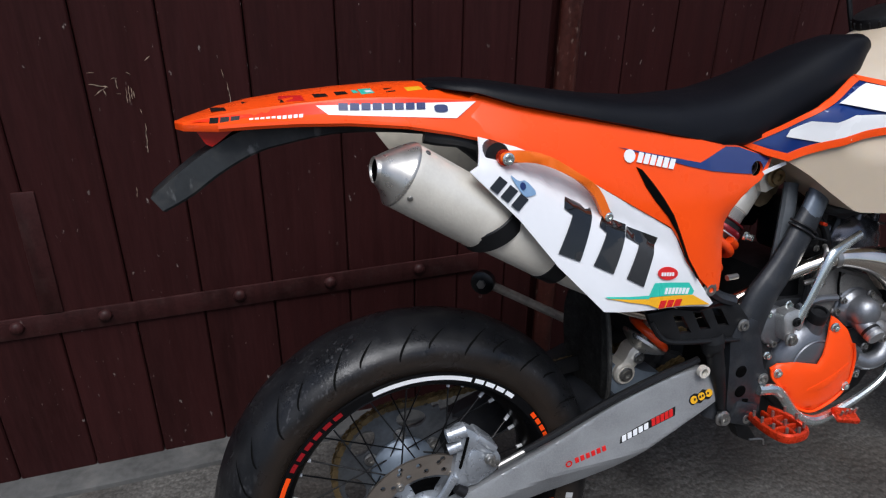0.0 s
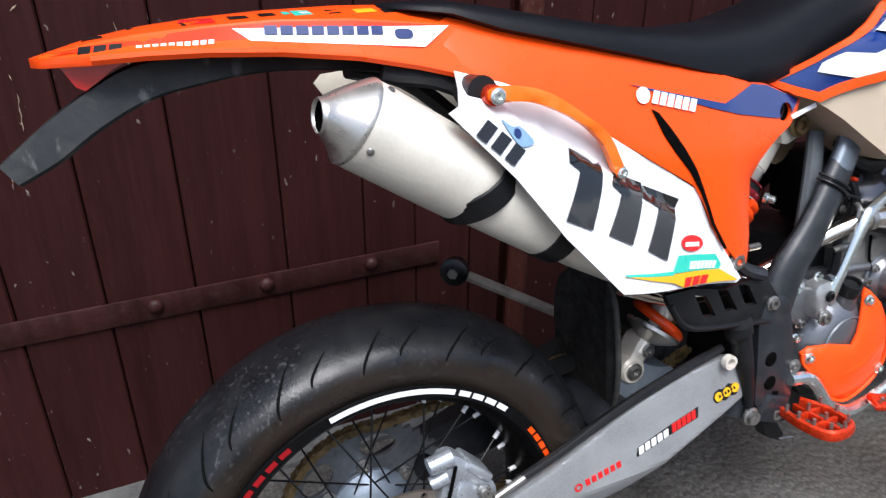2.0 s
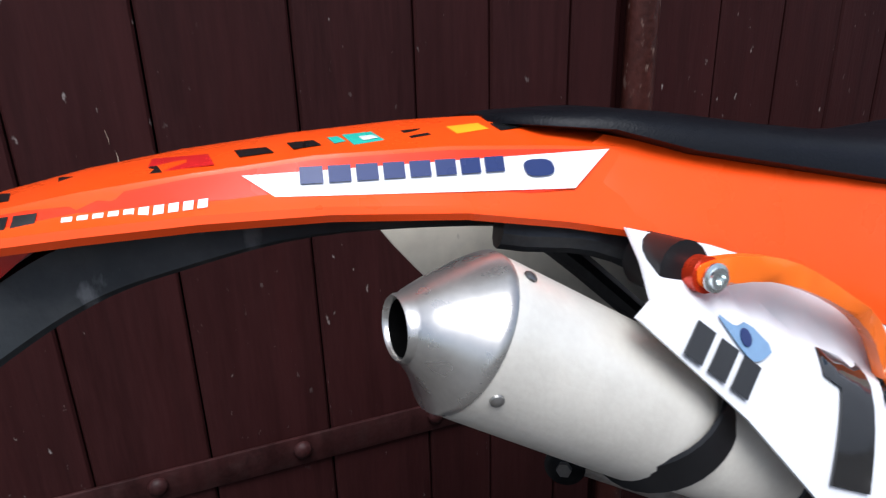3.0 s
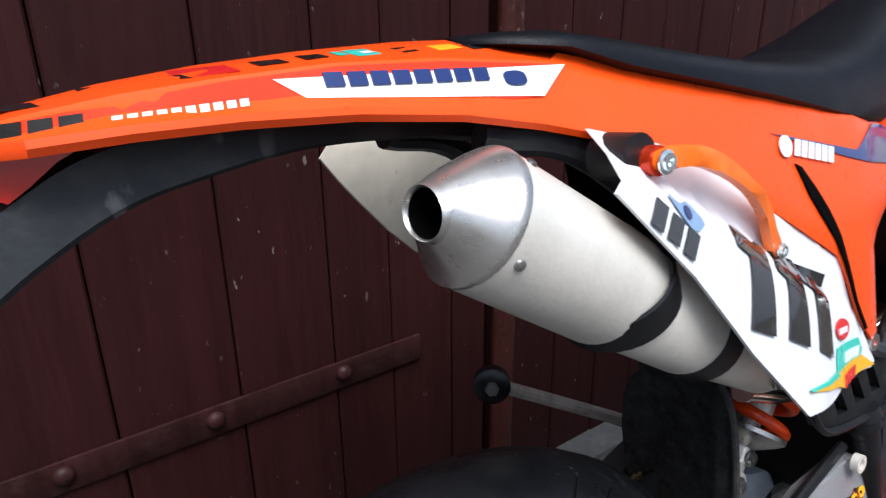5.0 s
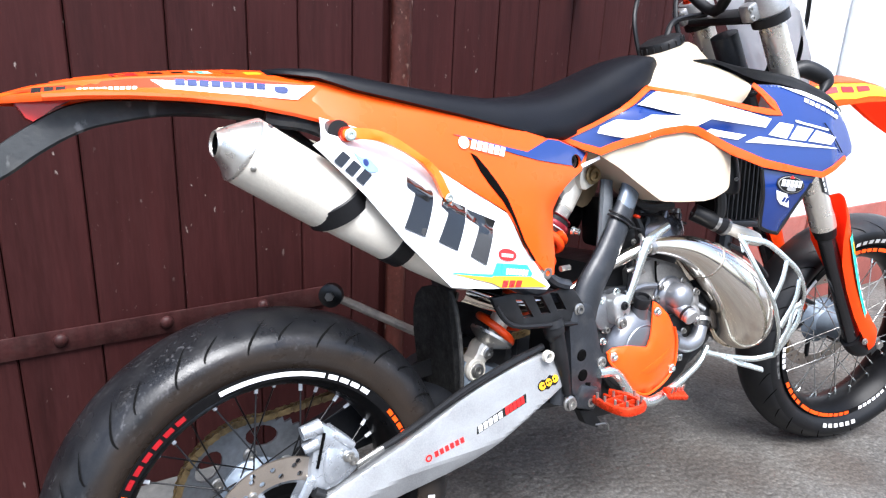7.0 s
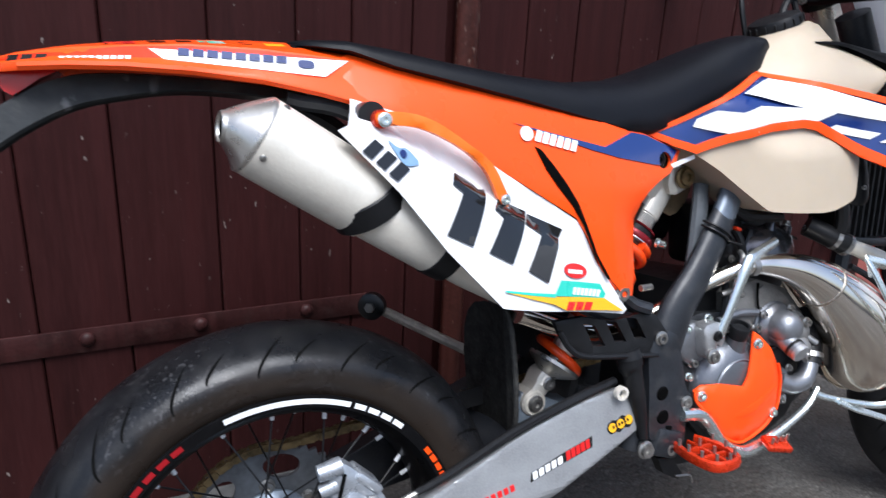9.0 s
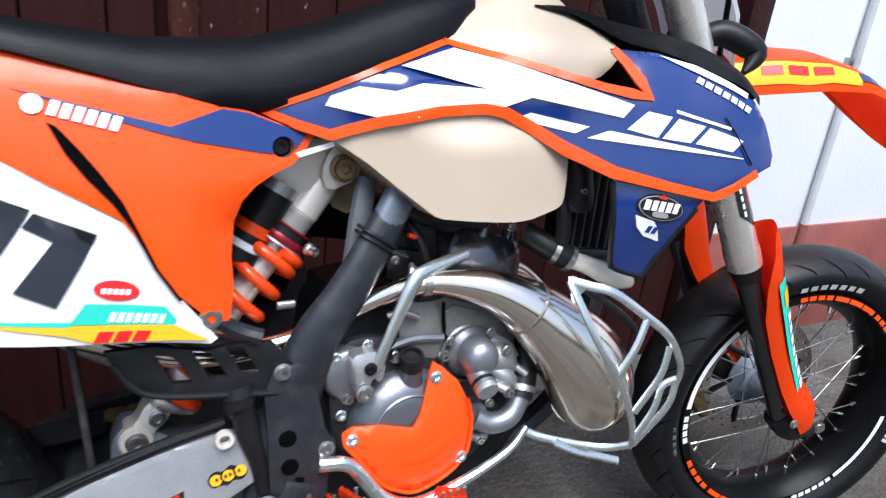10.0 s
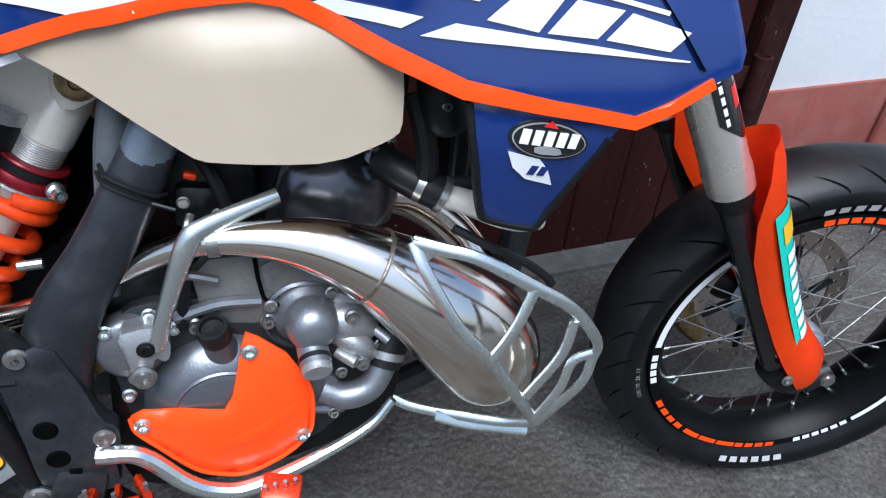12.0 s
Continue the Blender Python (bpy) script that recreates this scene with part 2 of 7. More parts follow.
def dusty_rings(m, centre, inner, outer, colour, amount):
    """Road dirt on the sidewall that fades out towards the tread."""
    nt = m.node_tree
    b = nt.nodes["Principled BSDF"]
    tc = next(n for n in nt.nodes if n.type == "TEX_COORD")
    old = b.inputs["Base Color"].links[0].from_socket
    off = nt.nodes.new("ShaderNodeVectorMath")
    off.operation = "SUBTRACT"
    off.inputs[1].default_value = centre
    nt.links.new(tc.outputs["Object"], off.inputs[0])
    flat = nt.nodes.new("ShaderNodeVectorMath")
    flat.operation = "MULTIPLY"
    flat.inputs[1].default_value = (1, 0, 1)
    nt.links.new(off.outputs[0], flat.inputs[0])
    ln = nt.nodes.new("ShaderNodeVectorMath")
    ln.operation = "LENGTH"
    nt.links.new(flat.outputs[0], ln.inputs[0])
    ns = nt.nodes.new("ShaderNodeTexNoise")
    ns.inputs["Scale"].default_value, ns.inputs["Detail"].default_value = 22.0, 6.0
    nt.links.new(tc.outputs["Object"], ns.inputs["Vector"])
    mad = nt.nodes.new("ShaderNodeMath")
    mad.operation = "MULTIPLY_ADD"
    mad.inputs[1].default_value = 0.030
    nt.links.new(ns.outputs["Fac"], mad.inputs[0])
    nt.links.new(ln.outputs["Value"], mad.inputs[2])
    r = nt.nodes.new("ShaderNodeMapRange")
    r.inputs["From Min"].default_value, r.inputs["From Max"].default_value = outer + 0.015, inner + 0.015
    r.inputs["To Max"].default_value = amount
    nt.links.new(mad.outputs[0], r.inputs["Value"])
    mx = nt.nodes.new("ShaderNodeMix")
    mx.data_type = "RGBA"
    mx.inputs[7].default_value = (*colour, 1)
    nt.links.new(r.outputs["Result"], mx.inputs["Factor"])
    nt.links.new(old, mx.inputs[6])
    nt.links.new(mx.outputs[2], b.inputs["Base Color"])


dusty_rings(RUBBER, (0, 0, 0.305), 0.244, 0.272, (0.034, 0.0245, 0.0180), 0.8)
wear(FLAP, (0.22, 0.22, 0.22), 55.0, 0.64, 0.72, 0.55, 14.0, 0.3)
wear(PEELING, (0.36, 0.26, 0.21), 95.0, 0.62, 0.70, 0.6, 7.0, 0.5)


def ground_material():
    m = mat("yard_asphalt", (0.108, 0.102, 0.093), 0.85, vary=0.30, scale=2.2, fine=55, bump=1.0, spec=0.3)
    nt = m.node_tree
    b = nt.nodes["Principled BSDF"]
    tc = next(n for n in nt.nodes if n.type == "TEX_COORD")
    old = b.inputs["Base Color"].links[0].from_socket
    v = nt.nodes.new("ShaderNodeTexVoronoi")
    v.inputs["Scale"].default_value = 150.0
    nt.links.new(tc.outputs["Object"], v.inputs["Vector"])
    r = nt.nodes.new("ShaderNodeMapRange")
    r.inputs["From Min"].default_value, r.inputs["From Max"].default_value = 0.62, 1.0
    r.inputs["To Max"].default_value = 0.28
    nt.links.new(v.outputs["Color"], r.inputs["Value"])
    mx = nt.nodes.new("ShaderNodeMix")
    mx.data_type = "RGBA"
    mx.inputs[7].default_value = (0.235, 0.225, 0.205, 1)
    nt.links.new(r.outputs[0], mx.inputs["Factor"])
    nt.links.new(old, mx.inputs[6])
    st = nt.nodes.new("ShaderNodeTexNoise")
    st.inputs["Scale"].default_value, st.inputs["Detail"].default_value = 7.0, 10.0
    nt.links.new(tc.outputs["Object"], st.inputs["Vector"])
    r2 = nt.nodes.new("ShaderNodeMapRange")
    r2.inputs["From Min"].default_value, r2.inputs["From Max"].default_value = 0.48, 0.64
    r2.inputs["To Max"].default_value = 0.68
    nt.links.new(st.outputs["Fac"], r2.inputs["Value"])
    mx2 = nt.nodes.new("ShaderNodeMix")
    mx2.data_type = "RGBA"
    mx2.inputs[7].default_value = (0.040, 0.036, 0.033, 1)
    nt.links.new(r2.outputs[0], mx2.inputs["Factor"])
    nt.links.new(mx.outputs[2], mx2.inputs[6])
    dirt = nt.nodes.new("ShaderNodeTexNoise")
    dirt.inputs["Scale"].default_value, dirt.inputs["Detail"].default_value = 2.6, 9.0
    nt.links.new(tc.outputs["Object"], dirt.inputs["Vector"])
    rd = nt.nodes.new("ShaderNodeMapRange")
    rd.inputs["From Min"].default_value, rd.inputs["From Max"].default_value = 0.46, 0.60
    rd.inputs["To Max"].default_value = 0.6
    nt.links.new(dirt.outputs["Fac"], rd.inputs["Value"])
    mxd = nt.nodes.new("ShaderNodeMix")
    mxd.data_type = "RGBA"
    mxd.inputs[7].default_value = (0.064, 0.052, 0.042, 1)
    nt.links.new(rd.outputs[0], mxd.inputs["Factor"])
    nt.links.new(mx2.outputs[2], mxd.inputs[6])
    # dark pits between the stones, and their relief
    pit = nt.nodes.new("ShaderNodeTexVoronoi")
    pit.inputs["Scale"].default_value = 75.0
    nt.links.new(tc.outputs["Object"], pit.inputs["Vector"])
    grain = nt.nodes.new("ShaderNodeTexNoise")
    grain.inputs["Scale"].default_value, grain.inputs["Detail"].default_value = 160.0, 6.0
    nt.links.new(tc.outputs["Object"], grain.inputs["Vector"])
    r3 = nt.nodes.new("ShaderNodeMapRange")
    r3.inputs["From Min"].default_value, r3.inputs["From Max"].default_value = 0.42, 0.66
    r3.inputs["To Min"].default_value, r3.inputs["To Max"].default_value = 0.72, 1.22
    nt.links.new(grain.outputs["Fac"], r3.inputs["Value"])
    mx3 = nt.nodes.new("ShaderNodeMix")
    mx3.data_type = "RGBA"
    mx3.blend_type = "MULTIPLY"
    mx3.inputs["Factor"].default_value = 1.0
    nt.links.new(mxd.outputs[2], mx3.inputs[6])
    nt.links.new(r3.outputs[0], mx3.inputs[7])
    nt.links.new(mx3.outputs[2], b.inputs["Base Color"])
    bump2 = nt.nodes.new("ShaderNodeBump")
    bump2.inputs["Strength"].default_value, bump2.inputs["Distance"].default_value = 0.9, 0.005
    bump2.invert = True
    nt.links.new(pit.outputs["Distance"], bump2.inputs["Height"])
    nt.links.new(b.inputs["Normal"].links[0].from_socket, bump2.inputs["Normal"])
    nt.links.new(bump2.outputs["Normal"], b.inputs["Normal"])
    return m


ASPHALT = ground_material()


# ---------------------------------------------------------------- mesh helpers
def part(name, bm, material, parent=None, label="", smooth=35):
    """Links a bmesh as one mesh object under a thing or a part. material: one, or a list for the faces' material indices."""
    me = bpy.data.meshes.new(name)
    bmesh.ops.recalc_face_normals(bm, faces=bm.faces)
    bm.to_mesh(me)
    bm.free()
    for m in material if isinstance(material, list) else [material]:
        me.materials.append(m)
    if smooth:
        me.polygons.foreach_set("use_smooth", [True] * len(me.polygons))
        me.set_sharp_from_angle(angle=radians(smooth))
    ob = new(name, me)
    if parent is not None:
        ob.parent = parent
    if label:
        tagged(ob, label)
    return ob


def thing(name, label, category, m=None, group="", kind=""):
    ob = new(name)
    ob.empty_display_size = 0.1
    if m is not None:
        ob.matrix_world = m
    return tagged(ob, label, category, group, kind)


def curve(points, n=8):
    """A smooth run of vectors through the points (Catmull-Rom)."""
    p = [Vector(q) for q in points]
    p = [2 * p[0] - p[1]] + p + [2 * p[-1] - p[-2]]
    out = []
    for i in range(1, len(p) - 2):
        for k in range(n):
            t = k / n
            a, b, c, d = p[i - 1:i + 3]
            out.append(0.5 * (2 * b + (c - a) * t + (2 * a - 5 * b + 4 * c - d) * t * t + (3 * b - a - 3 * c + d) * t ** 3))
    return out + [p[-2]]


def tube(points, radius, sides=12, n=6, bm=None, caps=True, flat=1.0, up=None, smooth=True, mi=0):
    """A tube through the points; radius: one number, or one a point. flat squeezes the section along the 'up' axis."""
    bm = bm or bmesh.new()
    if smooth and len(points) > 2:
        line = curve(points, n)
        rr = [radius] * len(points) if isinstance(radius, (int, float)) else list(radius)
        rad = [v.x for v in curve([(r, 0, 0) for r in rr], n)]
    else:
        line = [Vector(p) for p in points]
        rad = [radius] * len(points) if isinstance(radius, (int, float)) else list(radius)
    rings, side = [], None
    for i, p in enumerate(line):
        d = (line[min(i + 1, len(line) - 1)] - line[max(i - 1, 0)]).normalized()
        if up is not None:
            side = d.cross(Vector(up)).normalized()
        elif side is None:
            side = d.orthogonal().normalized()
        else:
            side = (side - d * side.dot(d)).normalized()
        other = d.cross(side)
        ring = []
        for k in range(sides):
            a = 2 * math.pi * k / sides
            ring.append(bm.verts.new(p + rad[i] * (math.cos(a) * side + flat * math.sin(a) * other)))
        rings.append(ring)
    for a, b in zip(rings, rings[1:]):
        for k in range(sides):
            f = bm.faces.new((a[k], a[(k + 1) % sides], b[(k + 1) % sides], b[k]))
            f.material_index = mi
    if caps:
        for ring in (rings[0], rings[-1]):
            bm.faces.new(ring).material_index = mi
    return bm


def lathe(profile, m=None, sides=48, bm=None, closed=False, mi=0, arc=None):
    """Turns (r, h) points round the y axis; m places it. closed joins the last point to the first."""
    bm = bm or bmesh.new()
    m = m or Matrix()
    a0, a1 = arc or (0, 2 * math.pi)
    full = arc is None
    count = sides if full else sides + 1
    rings = []
    for k in range(count):
        a = a0 + (a1 - a0) * k / sides
        rings.append([bm.verts.new(m @ Vector((r * math.cos(a), h, r * math.sin(a)))) for r, h in profile])
    run = len(profile) if closed else len(profile) - 1
    for k in range(count if full else count - 1):
        a, b = rings[k], rings[(k + 1) % count]
        for j in range(run):
            i2 = (j + 1) % len(profile)
            try:
                bm.faces.new((a[j], a[i2], b[i2], b[j])).material_index = mi
            except ValueError:
                pass
    return bm


def rod(a, b, r, sides=10, bm=None, mi=0, r2=None):
    return tube([a, b], [r, r if r2 is None else r2], sides, bm=bm, smooth=False, mi=mi)


def block(size, m=None, bevel=0.003, bm=None, seg=2):
    bm = bm or bmesh.new()
    old = set(bm.verts)
    bmesh.ops.create_cube(bm, size=1.0)
    vs = [v for v in bm.verts if v not in old]
    for v in vs:
        v.co = Vector((v.co.x * size[0], v.co.y * size[1], v.co.z * size[2]))
    if bevel:
        es = list({e for v in vs for e in v.link_edges})
        bmesh.ops.bevel(bm, geom=es, offset=bevel, segments=seg, affect="EDGES", profile=0.5)
        vs = [v for v in bm.verts if v not in old]
    if m is not None:
        for v in vs:
            v.co = m @ v.co
    return bm


def rounded(points, times=2, cut=0.22):
    """Cuts the corners of a closed outline."""
    for _ in range(times):
        out = []
        for (ax, az), (bx, bz) in zip(points, points[1:] + points[:1]):
            out += [(ax + cut * (bx - ax), az + cut * (bz - az)), (bx - cut * (bx - ax), bz - cut * (bz - az))]
        points = out
    return points


def inside(x, z, poly):
    hit = False
    for (ax, az), (bx, bz) in zip(poly, poly[1:] + poly[:1]):
        if (az > z) != (bz > z) and x < (bx - ax) * (z - az) / (bz - az) + ax:
            hit = not hit
    return hit


def panel(outline, depth, thick=0.004, step=0.015, holes=(), soft=0, bm=None, lip=0.0, mi=0):
    """A sheet in the bike's side plane: outline of (x, z), depth(x, z) gives y of its outer face, thick goes inward (+y).
    lip turns the rim inward, so that the edge reads as rounded."""
    bm = bm or bmesh.new()
    outline = rounded(list(outline), soft) if soft else list(outline)
    loops = [outline] + [list(h) for h in holes]
    pts, edges = [], []
    for loop in loops:
        run = []
        for (ax, az), (bx, bz) in zip(loop, loop[1:] + loop[:1]):
            k = max(1, int(math.hypot(bx - ax, bz - az) / step))
            run += [(ax + (bx - ax) * i / k, az + (bz - az) * i / k) for i in range(k)]
        base = len(pts)
        pts += run
        edges += [(base + i, base + (i + 1) % len(run)) for i in range(len(run))]
    rim = len(pts)
    xs, zs = [p[0] for p in outline], [p[1] for p in outline]
    x = min(xs) + step / 2
    while x < max(xs):
        z = min(zs) + step / 2
        while z < max(zs):
            if inside(x, z, outline) and not any(inside(x, z, h) for h in holes):
                if min((x - a) ** 2 + (z - c) ** 2 for a, c in pts[:rim]) > (0.45 * step) ** 2:
                    pts.append((x, z))
            z += step
        x += step
    vs, es, fs, *_ = delaunay_2d_cdt([Vector(p) for p in pts], edges, [], 1 if len(loops) == 1 else 0, 1e-6)
    keep = []
    for f in fs:
        cx, cz = sum(vs[i].x for i in f) / len(f), sum(vs[i].y for i in f) / len(f)
        if inside(cx, cz, outline) and not any(inside(cx, cz, h) for h in holes):
            keep.append(f)
    front = [bm.verts.new((v.x, depth(v.x, v.y), v.y)) for v in vs]
    back = [bm.verts.new((v.x, depth(v.x, v.y) + thick, v.y)) for v in vs]
    count = {}
    for f in keep:
        bm.faces.new([front[i] for i in f]).material_index = mi
        bm.faces.new([back[i] for i in reversed(f)]).material_index = mi
        for a, b in zip(f, list(f[1:]) + [f[0]]):
            count[(min(a, b), max(a, b))] = count.get((min(a, b), max(a, b)), 0) + 1
    edge_ids = set()
    for (a, b), c in count.items():
        if c == 1:
            bm.faces.new((front[a], front[b], back[b], back[a])).material_index = mi
            edge_ids |= {a, b}
    if lip:
        for i in edge_ids:
            front[i].co.y += lip
    for v in [v for v in bm.verts if not v.link_faces]:
        bm.verts.remove(v)
    return bm


def flat_y(y):
    return lambda x, z: y


def steps(pairs):
    """A function that runs straight from pair to pair."""
    def at(v):
        if v <= pairs[0][0]:
            return pairs[0][1]
        for (a, p), (b, q) in zip(pairs, pairs[1:]):
            if v <= b:
                return p + (q - p) * (v - a) / (b - a)
        return pairs[-1][1]
    return at


def bolt(p, d, r=0.008, h=0.006, sides=16, bm=None):
    """A flanged bolt head with a socket, at p, facing d."""
    bm = bm or bmesh.new()
    m = Matrix.Translation(p) @ Vector(d).to_track_quat("Y", "Z").to_matrix().to_4x4()
    lathe([(0.0001, 0), (r * 1.35, 0), (r * 1.35, h * 0.3), (r, h * 0.45), (r * 0.95, h), (r * 0.5, h), (r * 0.45, h * 0.4), (0.0001, h * 0.35)], m, sides, bm)
    return bm


def bars(rect, count, depth, fill=0.62, slant=0.0, thick=0.0008, bm=None, rng=None):
    """Plain bars that stand in for lettering: rect = (x, z, width, height, turn in degrees)."""
    bm = bm or bmesh.new()
    x0, z0, w, h, turn = rect
    c, s = math.cos(radians(turn)), math.sin(radians(turn))
    pitch = w / count
    for i in range(count):
        a, b = i * pitch, i * pitch + pitch * fill
        quad = [(a, 0), (b, 0), (b + slant * h, h), (a + slant * h, h)]
        panel([(x0 + u * c - v * s, z0 + u * s + v * c) for u, v in quad], depth, thick, 0.03, bm=bm)
    return bm


# ---------------------------------------------------------------- the yard
def sheet(name, x0, x1, y0, y1, z, material, nx=1, ny=1):
    bm = bmesh.new()
    g = [[bm.verts.new((x0 + (x1 - x0) * i / nx, y0 + (y1 - y0) * j / ny, z)) for j in range(ny + 1)] for i in range(nx + 1)]
    for i in range(nx):
        for j in range(ny):
            bm.faces.new((g[i][j], g[i + 1][j], g[i + 1][j + 1], g[i][j + 1]))
    return part(name, bm, material, smooth=0)


ground = tagged(sheet("ground", -400, 400, -400, 400, 0.0, ASPHALT), "worn grey asphalt yard with stains", "ground", kind="structure")

GATE_Y = 1.345
sill = part("sill", block((3.9, 0.12, 0.05), pose(0.13, 1.335, -0.013), 0.006), CONCRETE)
tagged(sill, "grey concrete sill under the wooden gate", "sill", kind="structure")

wall = part("wall_right", block((6.0, 0.3, 3.2), pose(5.08, 1.51, 1.95), 0.004), PLASTER)
tagged(wall, "white rough plastered wall beside the gate", "wall", kind="structure")
plinth = part("plinth", block((6.0, 0.312, 0.372), pose(5.08, 1.508, 0.182), 0.004), PLINTH)
tagged(plinth, "red-brown painted plinth of the plastered wall", "wall base", kind="structure")
wall_left = part("wall_left", block((3.0, 0.3, 3.6), pose(-3.32, 1.51, 1.8), 0.004), PLASTER)
tagged(wall_left, "white plastered wall beyond the gate", "wall", kind="structure")
lintel = part("lintel", block((4.6, 0.3, 1.1), pose(0.2, 1.51, 3.0), 0.004), PLASTER)
tagged(lintel, "plastered wall above the gate", "wall", kind="structure")
# near-black sheet in place of the shade between the boards
backing = part("gate_back", block((3.95, 0.02, 2.5), pose(0.14, 1.395, 1.25), 0), DARK)
tagged(backing, "dark space behind the gate boards", "backdrop", kind="structure")

# added out of view: blocks light near the horizon and sets reflections
light_block = part("house_wall", block((24.0, 0.4, 1.0), pose(1.0, -9.0, 0.5), 0.01), OLD_RENDER)
tagged(light_block, "unseen low grey-brown wall added behind to shape low light", "wall", kind="structure")

# pale wall added out of view, so exhaust and fork reflect something bright
reflector = part("wall_wing", block((0.3, 6.5, 3.2), pose(8.23, -1.9, 1.6), 0.004), PLASTER)
tagged(reflector, "unseen white wall added to brighten reflections in the metal", "wall", kind="structure")

# conduit on the plastered wall
conduit = part("conduit", rod((2.495, 1.345, 0.36), (2.48, 1.345, 3.0), 0.011), CONDUIT)
tagged(conduit, "thin grey conduit running down the wall", "conduit")
low = part("lower_conduit", rod((2.497, 1.344, 0.0), (2.495, 1.344, 0.38), 0.013), PLINTH, conduit, "red-brown painted end")
part("clip", block((0.05, 0.02, 0.02), pose(2.487, 1.352, 0.86), 0.003), STEEL, conduit)


# ---------------------------------------------------------------- the gate
rng = random.Random(4)


def gate_leaf(name, edges, label):
    leaf = thing(name, label, "gate", group="gate leaves")
    for a, b in zip(edges, edges[1:]):
        bm = block((b - a - 0.0024, 0.028, 2.42), pose((a + b) / 2, GATE_Y + 0.014 + rng.uniform(-0.0015, 0.0015), 1.205, 0, 0, rng.uniform(-0.35, 0.35)), 0.003, seg=1)
        part("plank", bm, GATE, leaf, smooth=0)
    return leaf


LEFT_EDGES = [-1.83, -1.68, -1.52, -1.37, -1.23, -1.08, -0.93, -0.79, -0.64, -0.497, -0.345, -0.204, -0.069, 0.076, 0.241, 0.392, 0.496, 0.617, 0.690]
RIGHT_EDGES = [0.712, 0.872, 0.996, 1.114, 1.225, 1.33, 1.44, 1.555, 1.67, 1.785, 1.90, 2.0]
left_leaf = gate_leaf("gate_leaf_left", LEFT_EDGES, "dark brown painted wooden gate leaf of vertical boards")
right_leaf = gate_leaf("gate_leaf_right", RIGHT_EDGES, "dark brown painted wooden gate leaf of vertical boards")


def gate_bolt(x, y, z, leaf):
    bm = bmesh.new()
    m = Matrix.Translation((x, y, z)) @ pose(0, 0, 0, 0, 0, 180)
    lathe([(0.0135, 0), (0.013, 0.004), (0.010, 0.008), (0.005, 0.0105), (0.0001, 0.011)], m, 14, bm)
    part("bolt_head", bm, GATE_IRON, leaf)


part("strap", block((2.35, 0.006, 0.046), pose(-0.63, GATE_Y - 0.003, 0.386), 0.002), GATE_IRON, left_leaf, "flat iron strap painted brown")
part("upright_strap", block((0.038, 0.006, 0.255), pose(-0.345, GATE_Y - 0.003, 0.537, 0, 1.0, 0), 0.002), GATE_IRON, left_leaf)
for bx in (-1.2, -1.0, -0.8, -0.6, -0.415, -0.257, 0.004, 0.197, 0.40):
    gate_bolt(bx, GATE_Y - 0.006, 0.389, left_leaf)
part("cover_strip", tube([(0.733, GATE_Y + 0.002, 0.02), (0.733, GATE_Y + 0.002, 2.4)], 0.025, 16, smooth=False, flat=0.8, up=(0, -1, 0)), PEELING, right_leaf, "rounded red-brown strip with peeling paint over the gap")
part("rebate_board", block((0.06, 0.02, 2.4), pose(0.700, GATE_Y + 0.040, 1.2), 0.003), GATE, right_leaf)



def scratches(lines, width):
    """Chipped strokes in the paint, as thin slivers on the boards."""
    bm = bmesh.new()
    for x0, z0, x1, z1 in lines:
        d = Vector((x1 - x0, 0, z1 - z0))
        n, out = max(2, int(d.length / 0.005)), []
        side_way = d.normalized().cross(Vector((0, 1, 0)))
        for k in range(n + 1):
            w = width * rng.uniform(0.25, 1.0) * (0.3 if k in (0, n) else 1.0)
            c = Vector((x0, GATE_Y - 0.0024, z0)) + d * (k / n) + side_way * rng.uniform(-0.0008, 0.0008)
            out.append((bm.verts.new(c - side_way * w), bm.verts.new(c + side_way * w)))
        for (a, b), (c, e) in zip(out, out[1:]):
            bm.faces.new((a, b, e, c))
    return bm


CHIP = mat("bare_chipped_wood", (0.40, 0.30, 0.22), 0.8, vary=0.4, scale=120)
for stroke in [(-0.197, 0.849, -0.166, 0.842), (-0.191, 0.828, -0.170, 0.842), (-0.176, 0.838, -0.172, 0.826), (-0.160, 0.856, -0.150, 0.857), (-0.152, 0.856, -0.152, 0.838), (-0.155, 0.830, -0.148, 0.829), (-0.134, 0.866, -0.127, 0.861), (-0.100, 0.884, -0.090, 0.892), (-0.197, 0.868, -0.184, 0.868)]:
    part("paint_scratch", scratches([stroke], 0.0012), CHIP, left_leaf)
for stroke in [(-0.138, 0.840, -0.140, 0.812), (-0.134, 0.842, -0.136, 0.812), (-0.130, 0.839, -0.131, 0.818), (-0.126, 0.832, -0.127, 0.820), (-0.117, 0.772, -0.122, 0.717), (-0.121, 0.800, -0.120, 0.790), (-0.153, 0.652, -0.155, 0.631), (0.034, 0.836, 0.037, 0.797), (0.026, 0.862, 0.029, 0.846)]:
    part("paint_scratch", scratches([stroke], 0.0008), CHIP, left_leaf)

post = part("gate_post", block((0.072, 0.06, 2.45), pose(2.04, 1.342, 1.225), 0.004), GATE_IRON)
tagged(post, "dark brown painted steel gate post", "gate post")
hinge = part("hinge", lathe([(0.0001, -0.055), (0.019, -0.055), (0.0195, -0.053), (0.0195, 0.055), (0.013, 0.056), (0.013, 0.045), (0.0001, 0.045)], pose(2.015, 1.300, 0.428, 90), 20), GATE_IRON)
tagged(hinge, "dark brown painted barrel hinge on the gate post", "hinge")
